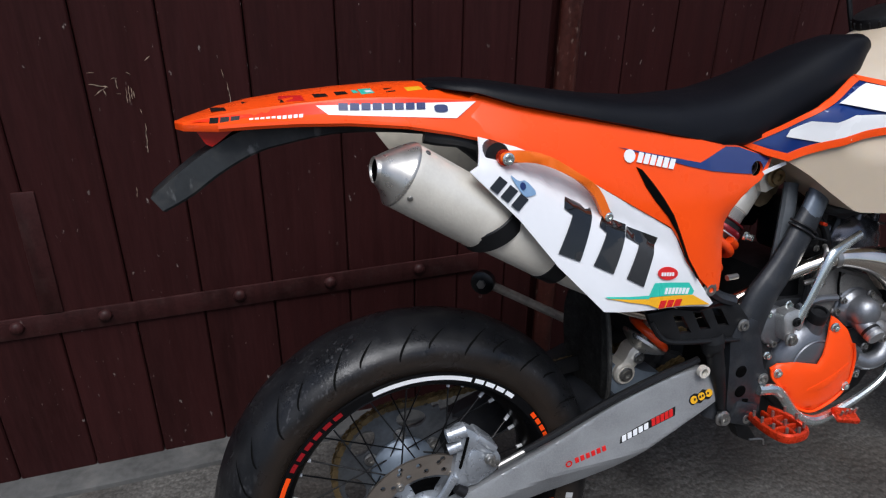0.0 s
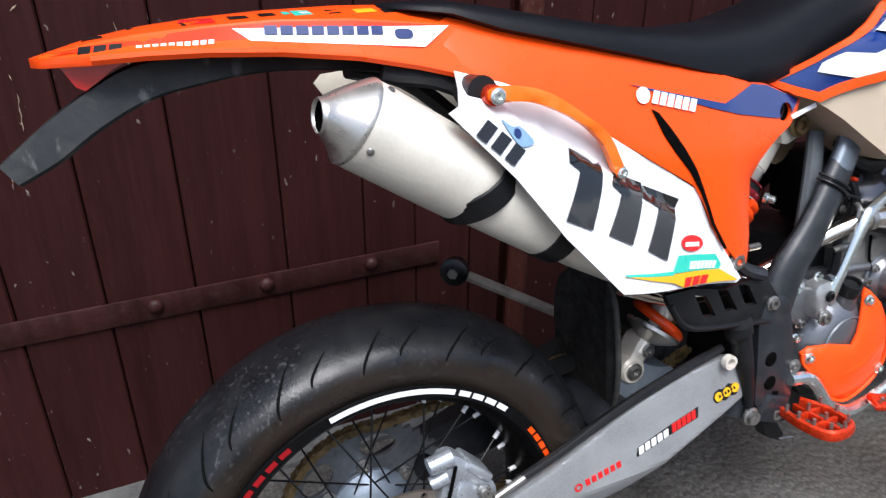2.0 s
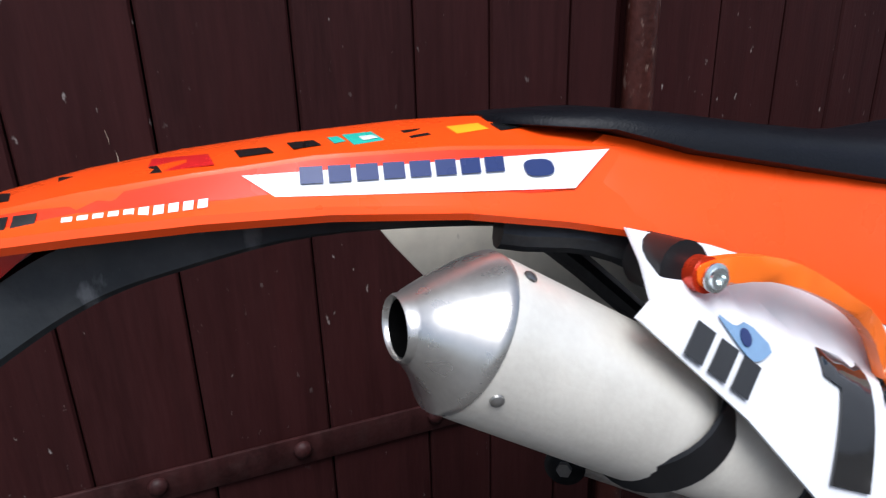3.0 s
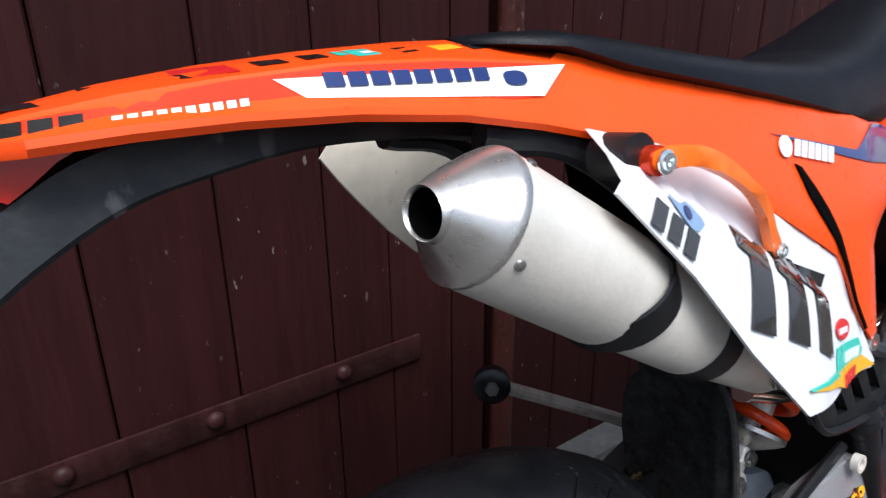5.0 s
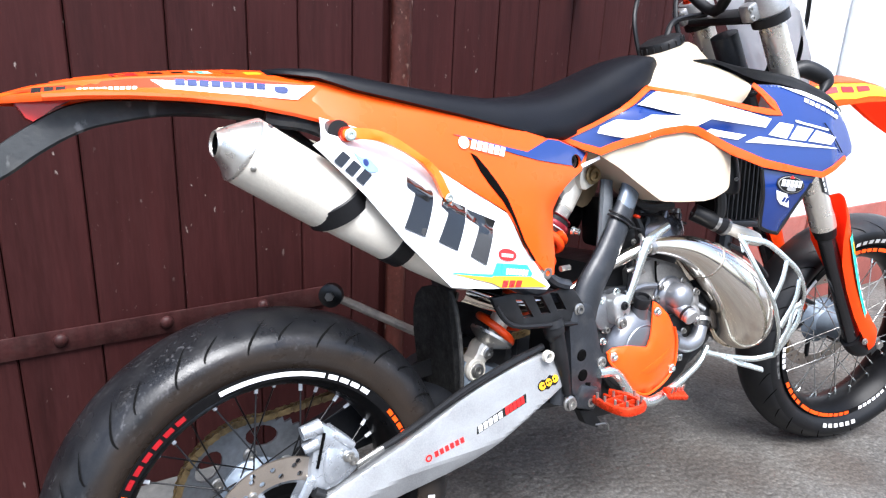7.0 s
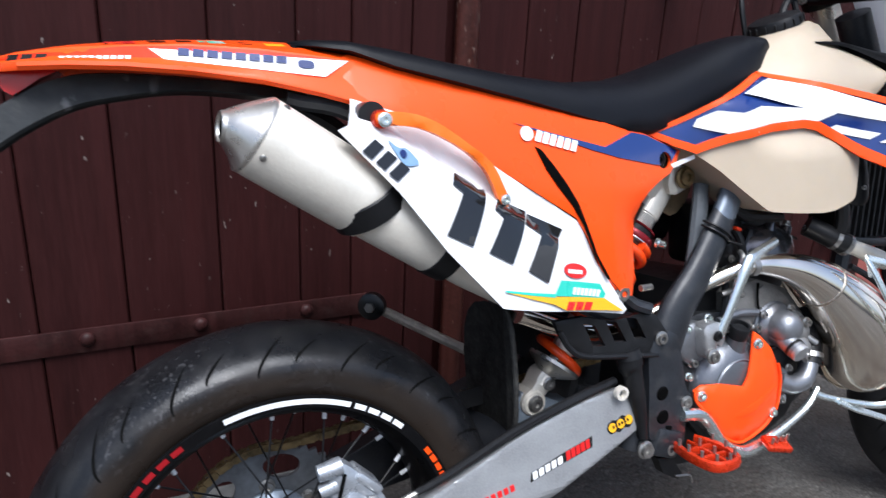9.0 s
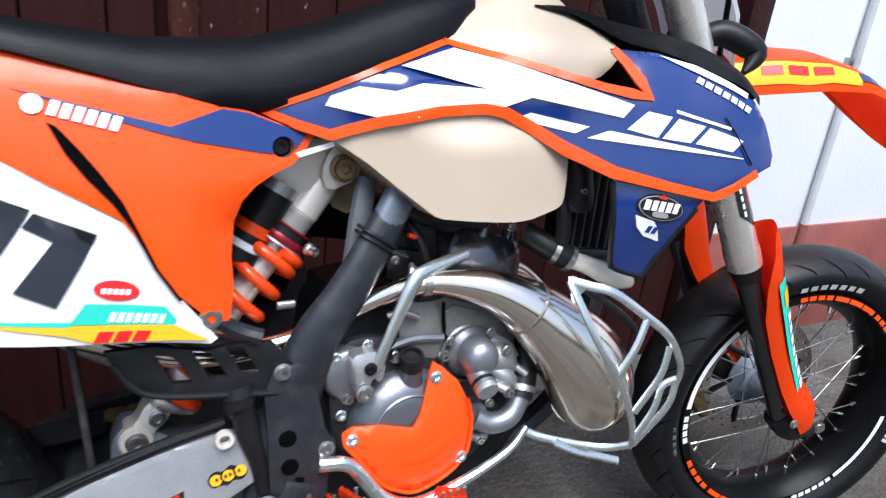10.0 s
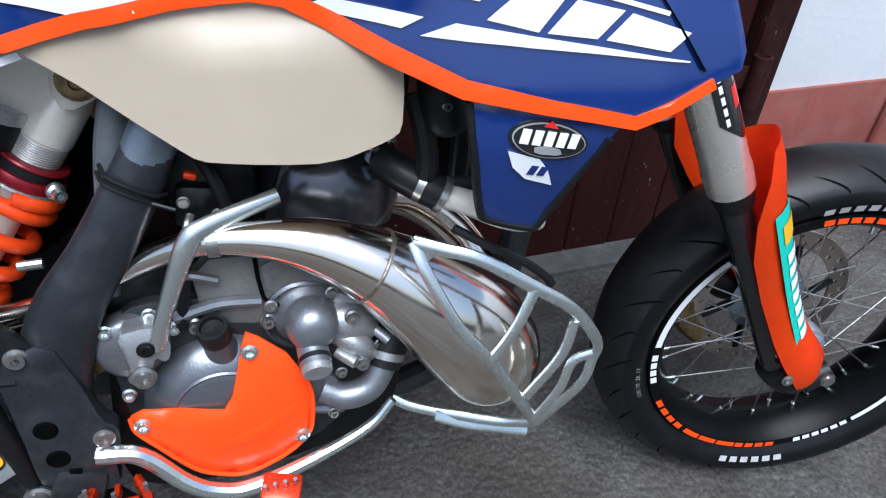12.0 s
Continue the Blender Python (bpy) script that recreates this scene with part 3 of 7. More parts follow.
part("hinge_arm", block((0.14, 0.012, 0.05), pose(1.99, 1.318, 0.43), 0.003), GATE_IRON, hinge)


# ---------------------------------------------------------------- the motorcycle
LEAN_ANGLE = -9.7
bike = thing("motorcycle", "orange, white and blue supermoto motorcycle leaning against the wooden gate", "motorcycle", pose(0.227, 0.747, 0.0, LEAN_ANGLE, 0, 0))

# ---- how far out the side panels stand, by height and length
_side = steps([(0.58, 0.126), (0.70, 0.123), (0.76, 0.119), (0.80, 0.112), (0.84, 0.103), (0.87, 0.093), (0.915, 0.070), (0.94, 0.055)])


def side(x, z, out=0.0):
    narrow = max(0.0, x - 0.43) * 0.16 * min(1.0, max(0.0, (z - 0.62) / 0.12))
    curl = 0.009 * min(1.4, max(0.0, (x - 0.42) / 0.045)) ** 2 * min(1.0, max(0.0, (0.740 - z) / 0.03))
    return -(_side(z) - narrow - curl + out)


def on_side(out):
    return lambda x, z: side(x, z, out)


# ---- tail
def tail_sheet():
    """The rear mudguard: sections from the tip to under the saddle."""
    rows = [  # x, half width low, z low, half width of the crease, z crease, z middle
        (-0.272, 0.012, 0.906, 0.010, 0.909, 0.911),
        (-0.262, 0.034, 0.905, 0.028, 0.911, 0.914),
        (-0.222, 0.070, 0.905, 0.052, 0.919, 0.925),
        (-0.180, 0.080, 0.906, 0.060, 0.924, 0.932),
        (-0.130, 0.084, 0.905, 0.064, 0.927, 0.937),
        (-0.069, 0.086, 0.901, 0.066, 0.929, 0.940),
        (0.001, 0.088, 0.892, 0.068, 0.926, 0.941),
        (0.060, 0.091, 0.879, 0.070, 0.920, 0.939),
        (0.125, 0.096, 0.861, 0.072, 0.912, 0.935),
    ]
    bm = bmesh.new()
    outer, inner = [], []
    for x, wl, zl, wu, zu, zt in rows:
        half = [(wl, zl), (wl * 0.99, zl + 0.004), (0.4 * wl + 0.6 * wu, 0.45 * zl + 0.55 * zu), (wu, zu), (0.6 * wu, zu + 0.55 * (zt - zu)), (0.25 * wu, zt - 0.001)]
        sec = [(-w, z) for w, z in half] + [(w, z) for w, z in reversed(half)]
        outer.append([bm.verts.new((x, y, z)) for y, z in sec])
        inner.append([bm.verts.new((x, y * 0.96, z - 0.004)) for y, z in sec])
    for k in range(len(rows) - 1):
        for j in range(11):
            bm.faces.new((outer[k][j], outer[k + 1][j], outer[k + 1][j + 1], outer[k][j + 1]))
            bm.faces.new((inner[k][j], inner[k][j + 1], inner[k + 1][j + 1], inner[k + 1][j]))
        for j in (0, 11):
            bm.faces.new((outer[k][j], outer[k + 1][j], inner[k + 1][j], inner[k][j]))
    for k in (0, len(rows) - 1):
        for j in range(11):
            bm.faces.new((outer[k][j], outer[k][j + 1], inner[k][j + 1], inner[k][j]))
    return bm


tail = part("rear_mudguard", tail_sheet(), ORANGE, bike, "orange rear mudguard with sponsor stickers", smooth=28)

crease = steps([(-0.262, 0.028), (-0.222, 0.052), (-0.18, 0.060), (-0.13, 0.064), (0.13, 0.072)])


def on_tail(out):
    """The upper slope of the mudguard's near side, between its low edge and the crease."""
    low = steps([(-0.222, 0.905), (-0.13, 0.905), (-0.069, 0.901), (0.001, 0.892), (0.06, 0.879), (0.125, 0.861)])
    wide = steps([(-0.262, 0.034), (-0.222, 0.070), (-0.18, 0.080), (-0.13, 0.084), (0.0, 0.088), (0.06, 0.091), (0.125, 0.096)])
    top = steps([(-0.222, 0.919), (-0.13, 0.927), (-0.069, 0.929), (0.001, 0.926), (0.06, 0.920), (0.125, 0.912)])
    mid = steps([(-0.222, 0.925), (-0.13, 0.937), (-0.069, 0.940), (0.06, 0.939), (0.125, 0.935)])

    def depth(x, z):
        zl, zc = low(x), top(x)
        if z > zc:
            f = min(1.0, (z - zc) / (mid(x) - zc))
            return -(crease(x) * (1 - 0.75 * f) + out * 3)
        f = (z - zl) / (zc - zl)
        return -(wide(x) + (crease(x) - wide(x)) * f + out)
    return depth


part("side_decal", panel([(-0.255, 0.9125), (-0.222, 0.9120), (-0.13, 0.9145), (-0.069, 0.9120), (0.001, 0.9040), (0.040, 0.8970), (0.062, 0.8960), (0.092, 0.9145), (0.060, 0.9180), (0.001, 0.9240), (-0.069, 0.9270), (-0.13, 0.9250), (-0.222, 0.9170)], on_tail(0.0007), 0.0006, 0.012), DECAL, tail, "glossy red-orange decal along the mudguard")
band = part("sponsor_band", panel([(-0.107, 0.9235), (0.098, 0.914), (0.068, 0.896), (-0.094, 0.9125)], on_tail(0.0015), 0.001, 0.012), STICKER_WHITE, tail, "white sticker with dark lettering bars")
part("lettering", bars((-0.081, 0.9168, 0.112, 0.0078, -3.5), 8, on_tail(0.003), 0.80, 0.12), NAVY, band)
part("emblem", panel(rounded([(0.040, 0.9055), (0.058, 0.9045), (0.058, 0.9135), (0.040, 0.9145)], 2), on_tail(0.003), 0.0008, 0.02), NAVY, band)
part("lettering", bars((-0.187, 0.9110, 0.064, 0.0036, 1), 10, on_tail(0.0026), 0.70, 0.3), STICKER_WHITE, tail)
for sx, w_, z_, h_, m_ in ((-0.228, 0.018, 0.922, 0.003, BLACK_STICKER), (-0.190, 0.022, 0.9265, 0.003, BLACK_STICKER), (-0.160, 0.018, 0.928, 0.003, BLACK_STICKER), (-0.105, 0.017, 0.9315, 0.003, BLACK_STICKER), (-0.078, 0.015, 0.9325, 0.003, BLACK_STICKER), (-0.056, 0.007, 0.933, 0.003, TEAL), (-0.047, 0.018, 0.9315, 0.005, TEAL), (-0.040, 0.009, 0.933, 0.002, STICKER_WHITE), (-0.014, 0.013, 0.9315, 0.004, BLACK_STICKER), (0.014, 0.022, 0.931, 0.004, YELLOW), (0.042, 0.018, 0.930, 0.004, BLACK_STICKER)):
    part("small_sticker", panel([(sx, z_), (sx + w_, z_ + 0.0005), (sx + w_ - 0.002, z_ + h_), (sx - 0.001, z_ + h_)], on_tail(0.0012 if m_ is not STICKER_WHITE else 0.0018), 0.0006, 0.02), m_, tail)
part("pennant", panel([(-0.150, 0.9285), (-0.118, 0.9295), (-0.119, 0.934), (-0.146, 0.934)], on_tail(0.0012), 0.0006, 0.02), RED, tail)
part("lettering", bars((-0.232, 0.9095, 0.036, 0.0070, 1.5), 3, on_tail(0.0016), 0.82, 0.3), BLACK_STICKER, tail)

# tail lamp and flap
part("tail_lamp", panel([(-0.252, 0.908), (-0.190, 0.904), (-0.208, 0.896), (-0.222, 0.886), (-0.232, 0.880), (-0.239, 0.884)], flat_y(-0.036), 0.072, 0.02), mat("red_lens", (0.62, 0.012, 0.008), 0.18, spec=0.6), bike, "red tail lamp lens")


def flap_sheet():
    line = [(0.10, 0.874), (0.02, 0.888), (-0.074, 0.898), (-0.15, 0.901), (-0.19, 0.896), (-0.225, 0.880), (-0.265, 0.855), (-0.308, 0.823)]
    lows = [(0.10, 0.862), (0.02, 0.877), (-0.074, 0.885), (-0.147, 0.877), (-0.188, 0.867), (-0.230, 0.846), (-0.265, 0.823), (-0.300, 0.806)]
    wid = [0.040, 0.040, 0.040, 0.038, 0.036, 0.034, 0.032, 0.030]
    bm = bmesh.new()
    rows = []
    line = [(p.x, p.z) for p in curve([(x, 0, z) for x, z in line], 5)]
    lows = [(p.x, p.z) for p in curve([(x, 0, z) for x, z in lows], 5)]
    wid = [p.x for p in curve([(w, 0, 0) for w in wid], 5)]
    for (x, z), (lx, lz), w in zip(line, lows, wid):
        rows.append([bm.verts.new(c) for c in ((lx, -w, lz), (x - 0.004, -w * 0.9, z), (x, 0, z + 0.004), (x - 0.004, w * 0.9, z), (lx, w, lz), (lx + 0.003, w * 0.93, lz - 0.002), (x, 0, z - 0.004), (lx + 0.003, -w * 0.93, lz - 0.002))])
    for a, b in zip(rows, rows[1:]):
        for j in range(8):
            bm.faces.new((a[j], a[(j + 1) % 8], b[(j + 1) % 8], b[j]))
    bm.faces.new(rows[0])
    bm.faces.new(rows[-1])
    return bm


part("plate_flap", flap_sheet(), FLAP, bike, "worn grey-black plastic flap under the tail", smooth=40)

# ---- saddle
def saddle():
    rows = [  # x, half width, z of the low edge, z of the top
        (0.042, 0.030, 0.934, 0.940), (0.064, 0.060, 0.930, 0.941), (0.10, 0.078, 0.924, 0.940), (0.15, 0.088, 0.906, 0.933), (0.22, 0.097, 0.889, 0.919),
        (0.31, 0.104, 0.867, 0.904), (0.40, 0.107, 0.843, 0.895), (0.47, 0.105, 0.826, 0.898), (0.51, 0.101, 0.824, 0.900), (0.56, 0.095, 0.830, 0.912),
        (0.60, 0.088, 0.838, 0.924), (0.65, 0.080, 0.853, 0.942), (0.70, 0.073, 0.876, 0.958), (0.75, 0.062, 0.908, 0.969), (0.785, 0.045, 0.946, 0.967), (0.80, 0.02, 0.955, 0.968)]
    bm = bmesh.new()
    rings = []
    for x, w, zl, zt in rows:
        h = zt - zl
        half = [(0.93, -0.02), (1.0, 0.06), (0.985, 0.30), (0.93, 0.55), (0.82, 0.78), (0.62, 0.92), (0.32, 0.985)]
        ring = [(-w * f, zl + h * g) for f, g in half] + [(0, zt)] + [(w * f, zl + h * g) for f, g in reversed(half)]
        rings.append([bm.verts.new((x, y, z)) for y, z in ring])
    for a, b in zip(rings, rings[1:]):
        for j in range(len(a)):
            bm.faces.new((a[j], a[(j + 1) % len(a)], b[(j + 1) % len(a)], b[j]))
    bm.faces.new(rings[0])
    bm.faces.new(rings[-1])
    bmesh.ops.subdivide_edges(bm, edges=[e for e in bm.edges if abs(e.verts[0].co.x - e.verts[1].co.x) > 0.02], cuts=1, smooth=0.6)
    return bm


part("saddle", saddle(), SEAT, bike, "long black grained vinyl saddle", smooth=60)

# ---- orange side panel and white number plate
SIDE = [(0.083, 0.876), (0.121, 0.859), (0.152, 0.848), (0.200, 0.826), (0.251, 0.797), (0.314, 0.757), (0.371, 0.722), (0.387, 0.698), (0.410, 0.651), (0.437, 0.624), (0.449, 0.607),
        (0.466, 0.607), (0.473, 0.640), (0.472, 0.676), (0.477, 0.712), (0.485, 0.733), (0.499, 0.748), (0.519, 0.760), (0.541, 0.769), (0.556, 0.784), (0.567, 0.799), (0.528, 0.812), (0.497, 0.824), (0.467, 0.831), (0.371, 0.854),
        (0.282, 0.879), (0.199, 0.898), (0.137, 0.912), (0.100, 0.922), (0.083, 0.915)]
hole = [(0.531 + 0.0125 * math.cos(a), 0.787 + 0.0115 * math.sin(a)) for a in [i * math.pi / 7 for i in range(14)]]
sidepanel = part("side_panel", panel(SIDE, lambda x, z: side(x, z, 0.0002 + 0.0028 * min(1.0, max(0.0, (x - 0.09) / 0.06))), 0.0045, 0.012, holes=[hole], lip=0.0012), ORANGE, bike, "orange side panel with blue stripe")
# dark strip on the panel paints the shade of a recess
part("slit", panel([(0.316, 0.813), (0.324, 0.809), (0.341, 0.788), (0.356, 0.767), (0.373, 0.740), (0.385, 0.711), (0.400, 0.673), (0.420, 0.640), (0.417, 0.639), (0.396, 0.674), (0.380, 0.713), (0.364, 0.739), (0.344, 0.763), (0.329, 0.785)], on_side(0.0052), 0.002, 0.015), DARK, sidepanel)
part("blue_stripe", panel([(0.290, 0.842), (0.420, 0.809), (0.470, 0.826), (0.497, 0.822), (0.558, 0.7995), (0.538, 0.779), (0.505, 0.783), (0.44, 0.795), (0.40, 0.806)], on_side(0.0045), 0.001, 0.015, holes=[hole]), BLUE, sidepanel)
part("white_tip", panel([(0.546, 0.7750), (0.5445, 0.7810), (0.586, 0.7925), (0.588, 0.7870)], flat_y(-0.099), 0.0015, 0.02), STICKER_WHITE, sidepanel)
part("lettering", bars((0.316, 0.820, 0.062, 0.014, -15), 6, on_side(0.0055), 0.75, 0.15), STICKER_WHITE, sidepanel)
part("emblem", panel([(0.306 + 0.009 * math.cos(a), 0.829 + 0.009 * math.sin(a)) for a in [i * math.pi / 6 for i in range(12)]], on_side(0.0055), 0.001, 0.02), STICKER_WHITE, sidepanel)
part("panel_bolt", bolt((0.447, -0.120, 0.615), (0, -1, 0), 0.009, 0.006), STEEL, sidepanel)
part("hole_rim", lathe([(0.0135, -0.002), (0.016, -0.002), (0.016, 0.006), (0.0135, 0.006)], pose(0.531, -0.094, 0.787), 20, closed=True), DARK, sidepanel)
part("panel_bolt", bolt((0.531, -0.088, 0.787), (0, -1, 0), 0.0085, 0.005), DARK_METAL, sidepanel)

PLATE = [(0.091, 0.872), (0.137, 0.857), (0.204, 0.827), (0.273, 0.782), (0.336, 0.743), (0.376, 0.717), (0.402, 0.664), (0.453, 0.593), (0.446, 0.588), (0.322, 0.614), (0.238, 0.633), (0.173, 0.704), (0.122, 0.772), (0.061, 0.838), (0.074, 0.843)]


def on_plate(out=0.0):
    """The number plate flares outward towards the silencer that it covers."""
    def depth(x, z):
        n = max(0.0, -0.532 * (x - 0.119) - 0.847 * (z - 0.841))
        k = min(1.0, max(0.0, (x - 0.25) / 0.2))
        k = k * k * (3 - 2 * k)
        return -((0.118 if z < 0.85 else 0.118 - (z - 0.85) * 0.9) + 0.157 * math.sqrt(n) * (1 - k) + 0.006 * k + out)
    return depth


plate = part("number_plate", panel(PLATE, on_plate(), 0.004, 0.012, lip=0.001), WHITE, bike, "white plastic number plate with three black ones")
FAR = [(0.003, 0.866), (0.075, 0.872), (0.20, 0.83), (0.376, 0.717), (0.45, 0.593), (0.400, 0.600), (0.301, 0.641), (0.226, 0.659), (0.147, 0.710), (0.078, 0.768), (0.030, 0.826)]
STAINED = mat("stained_beige_plastic", (0.74, 0.69, 0.57), 0.5, vary=0.08, scale=25, dust=0.2)
wear(STAINED, (0.10, 0.065, 0.035), 75.0, 0.66, 0.72, 0.8, 9.0, 0.0)
part("far_number_plate", panel(FAR, flat_y(0.136), 0.004, 0.03, soft=1), STAINED, bike, "stained pale inner face of the far number plate")

# start number: three slanted ones, small stickers round it
for fig in ([(0.199, 0.788), (0.241, 0.766), (0.236, 0.757), (0.205, 0.707), (0.173, 0.723), (0.204, 0.766), (0.192, 0.776)],
            [(0.256, 0.755), (0.297, 0.736), (0.292, 0.728), (0.257, 0.681), (0.226, 0.698), (0.256, 0.734), (0.246, 0.744)],
            [(0.299, 0.733), (0.349, 0.710), (0.344, 0.700), (0.311, 0.651), (0.280, 0.670), (0.313, 0.708), (0.290, 0.723)]):
    part("digit_one", panel(fig, on_plate(0.0026), 0.001, 0.01), BLACK_STICKER, plate, "glossy black figure one")
part("lettering", bars((0.084, 0.817, 0.055, 0.020, -42), 3, on_plate(0.0022), 0.72, 0.25), BLACK_STICKER, plate)
part("winged_sticker", panel(rounded([(0.116, 0.829), (0.128, 0.818), (0.140, 0.818), (0.154, 0.800), (0.140, 0.798), (0.132, 0.800), (0.124, 0.812)], 1), on_plate(0.0022), 0.001, 0.02), mat("pale_blue_sticker", (0.22, 0.36, 0.55), 0.3), plate)
part("wing_centre", panel([(0.133 + 0.0045 * math.cos(a), 0.812 + 0.0045 * math.sin(a)) for a in [i * math.pi / 6 for i in range(12)]], on_plate(0.003), 0.001, 0.02), NAVY, plate)
red_oval = part("red_oval", panel([(0.362 + 0.020 * math.cos(a), 0.6575 + 0.0095 * math.sin(a) - 0.2 * 0.020 * math.cos(a)) for a in [i * math.pi / 9 for i in range(18)]], on_plate(0.0022), 0.001, 0.03), RED, plate)
part("lettering", bars((0.348, 0.657, 0.027, 0.005, -12), 5, on_plate(0.003), 0.7), STICKER_WHITE, plate)
part("teal_band", panel([(0.335, 0.650), (0.404, 0.635), (0.414, 0.620), (0.410, 0.615), (0.320, 0.634)], on_plate(0.0022), 0.001, 0.03), TEAL, plate)
part("yellow_band", panel([(0.243, 0.651), (0.320, 0.633), (0.411, 0.615), (0.445, 0.593), (0.340, 0.612), (0.318, 0.624)], on_plate(0.0026), 0.001, 0.03), YELLOW, plate)
part("green_line", panel([(0.240, 0.654), (0.322, 0.636), (0.320, 0.632), (0.244, 0.651)], on_plate(0.003), 0.001, 0.03), TEAL, plate)
part("lettering", bars((0.352, 0.630, 0.052, 0.009, -13), 7, on_plate(0.0034), 0.68, 0.2), STICKER_WHITE, plate)
part("lettering", bars((0.338, 0.6135, 0.050, 0.010, -11), 3, on_plate(0.0038), 0.8, 0.4), RED, plate)

# orange grab handle
HANDLE = [(0.105, 0.855), (0.116, 0.857), (0.136, 0.856), (0.156, 0.852), (0.178, 0.843), (0.209, 0.823), (0.244, 0.800), (0.260, 0.778), (0.272, 0.748), (0.268, 0.741), (0.260, 0.746), (0.250, 0.767), (0.238, 0.788), (0.217, 0.807), (0.189, 0.824), (0.157, 0.838), (0.134, 0.842), (0.112, 0.841), (0.105, 0.846)]
handle_out = steps([(0.10, 0.139), (0.15, 0.142), (0.20, 0.142), (0.24, 0.136), (0.27, 0.129)])
grab = part("grab_handle", panel(HANDLE, lambda x, z: -handle_out(x), 0.011, 0.012, soft=1, lip=0.0025), HANDLE_ORANGE, bike, "orange grab handle", smooth=40)
part("handle_bolt", bolt((0.114, -0.1395, 0.848), (0, -1, 0), 0.006, 0.004), ZINC, grab)
part("handle_bolt", bolt((0.264, -0.1315, 0.753), (0, -1, 0), 0.0048, 0.003), ZINC, grab)
part("handle_spacer", rod((0.264, -0.128, 0.753), (0.264, -0.110, 0.753), 0.008, 12), BLACK, grab)
part("handle_spacer", lathe([(0.0001, -0.02), (0.016, -0.02), (0.016, 0.012), (0.0001, 0.012)], pose(0.104, -0.108, 0.852), 18), BLACK, grab)
part("handle_collar", lathe([(0.0001, -0.012), (0.010, -0.012), (0.010, 0.012), (0.0001, 0.012)], pose(0.112, -0.124, 0.849), 18), ORANGE_METAL, grab)

# ---- silencer
CAP = mat("brushed_cap_aluminium", (0.60, 0.58, 0.54), 0.30, 0.85, vary=0.12, scale=24, fine=300, rvary=0.05)
AX0, AX1 = Vector((-0.053, -0.106, 0.861)), Vector((0.325, -0.090, 0.615))


def along(d):
    """A point on the silencer's axis, d metres from its mouth."""
    return AX0 + (AX1 - AX0).normalized() * d


def on_axis(d):
    return Matrix.Translation(along(d)) @ (AX1 - AX0).to_track_quat("Y", "Z").to_matrix().to_4x4()


silencer = part("silencer", lathe([(0.0420, 0.043), (0.0432, 0.048), (0.0435, 0.056), (0.0435, 0.17), (0.0425, 0.19), (0.036, 0.20)], on_axis(0), 40), ALU_BRUSHED, bike, "scratched aluminium silencer with a rounded end cap")


def cap_shape(profile, sides):
    """The end cap's outlet droops below the axis of the barrel."""
    bm = lathe(profile, on_axis(0), sides)
    way = (AX1 - AX0).normalized()
    for v in bm.verts:
        k = max(0.0, 1.0 - (v.co - AX0).dot(way) / 0.043)
        v.co.z -= 0.0150 * k
        v.co.x -= 0.55 * k * (v.co.z - AX0.z + 0.015)
    return bm


part("end_cap", cap_shape([(0.0166, 0.030), (0.0166, 0.008), (0.0172, 0.0045), (0.0184, 0.003), (0.0197, 0.0045), (0.0203, 0.0075), (0.0222, 0.0090), (0.0278, 0.0165), (0.0335, 0.0250), (0.0388, 0.0335), (0.0424, 0.0405), (0.0437, 0.0435), (0.0437, 0.0465), (0.0425, 0.0475), (0.03, 0.0475)], 48), CAP, silencer, "scuffed round end cap with a narrow outlet", smooth=40)
part("outlet", cap_shape([(0.0001, 0.040), (0.0160, 0.038), (0.0164, 0.006)], 28), DARK, silencer)
part("strap", lathe([(0.0442, 0.172), (0.0458, 0.174), (0.0453, 0.199), (0.036, 0.202)], on_axis(0) @ pose(0, 0.186, 0, -26, 0, 10) @ pose(0, -0.186, 0), 36), BLACK, silencer, "black rubber strap")
part("link_pipe", lathe([(0.036, 0.19), (0.0400, 0.20), (0.0385, 0.285), (0.030, 0.295)], on_axis(0), 32), ALU_BRUSHED, silencer)
part("strap", lathe([(0.036, 0.283), (0.0400, 0.286), (0.0385, 0.312), (0.028, 0.314)], on_axis(0), 32), BLACK, silencer)
part("tail_pipe", lathe([(0.032, 0.306), (0.032, 0.34), (0.026, 0.42), (0.016, 0.45)], on_axis(0), 28), ALU_BRUSHED, silencer)
part("pipe_bolt", bolt(along(0.405) + Vector((0, -0.026, -0.01)), (0, -1, -0.3), 0.007, 0.006), STEEL, silencer)
for ang in (-62, 28, 118, 208, 298):
    mm = on_axis(0.056) @ pose(0, 0, 0, 0, ang, 0)
    bm = bmesh.new()
    lathe([(0.0038, 0.0), (0.0035, 0.0012), (0.002, 0.0022), (0.0001, 0.0024)], mm @ pose(0.0434, 0, 0, 0, 0, -90), 10, bm)
    part("rivet", bm, STEEL, silencer)
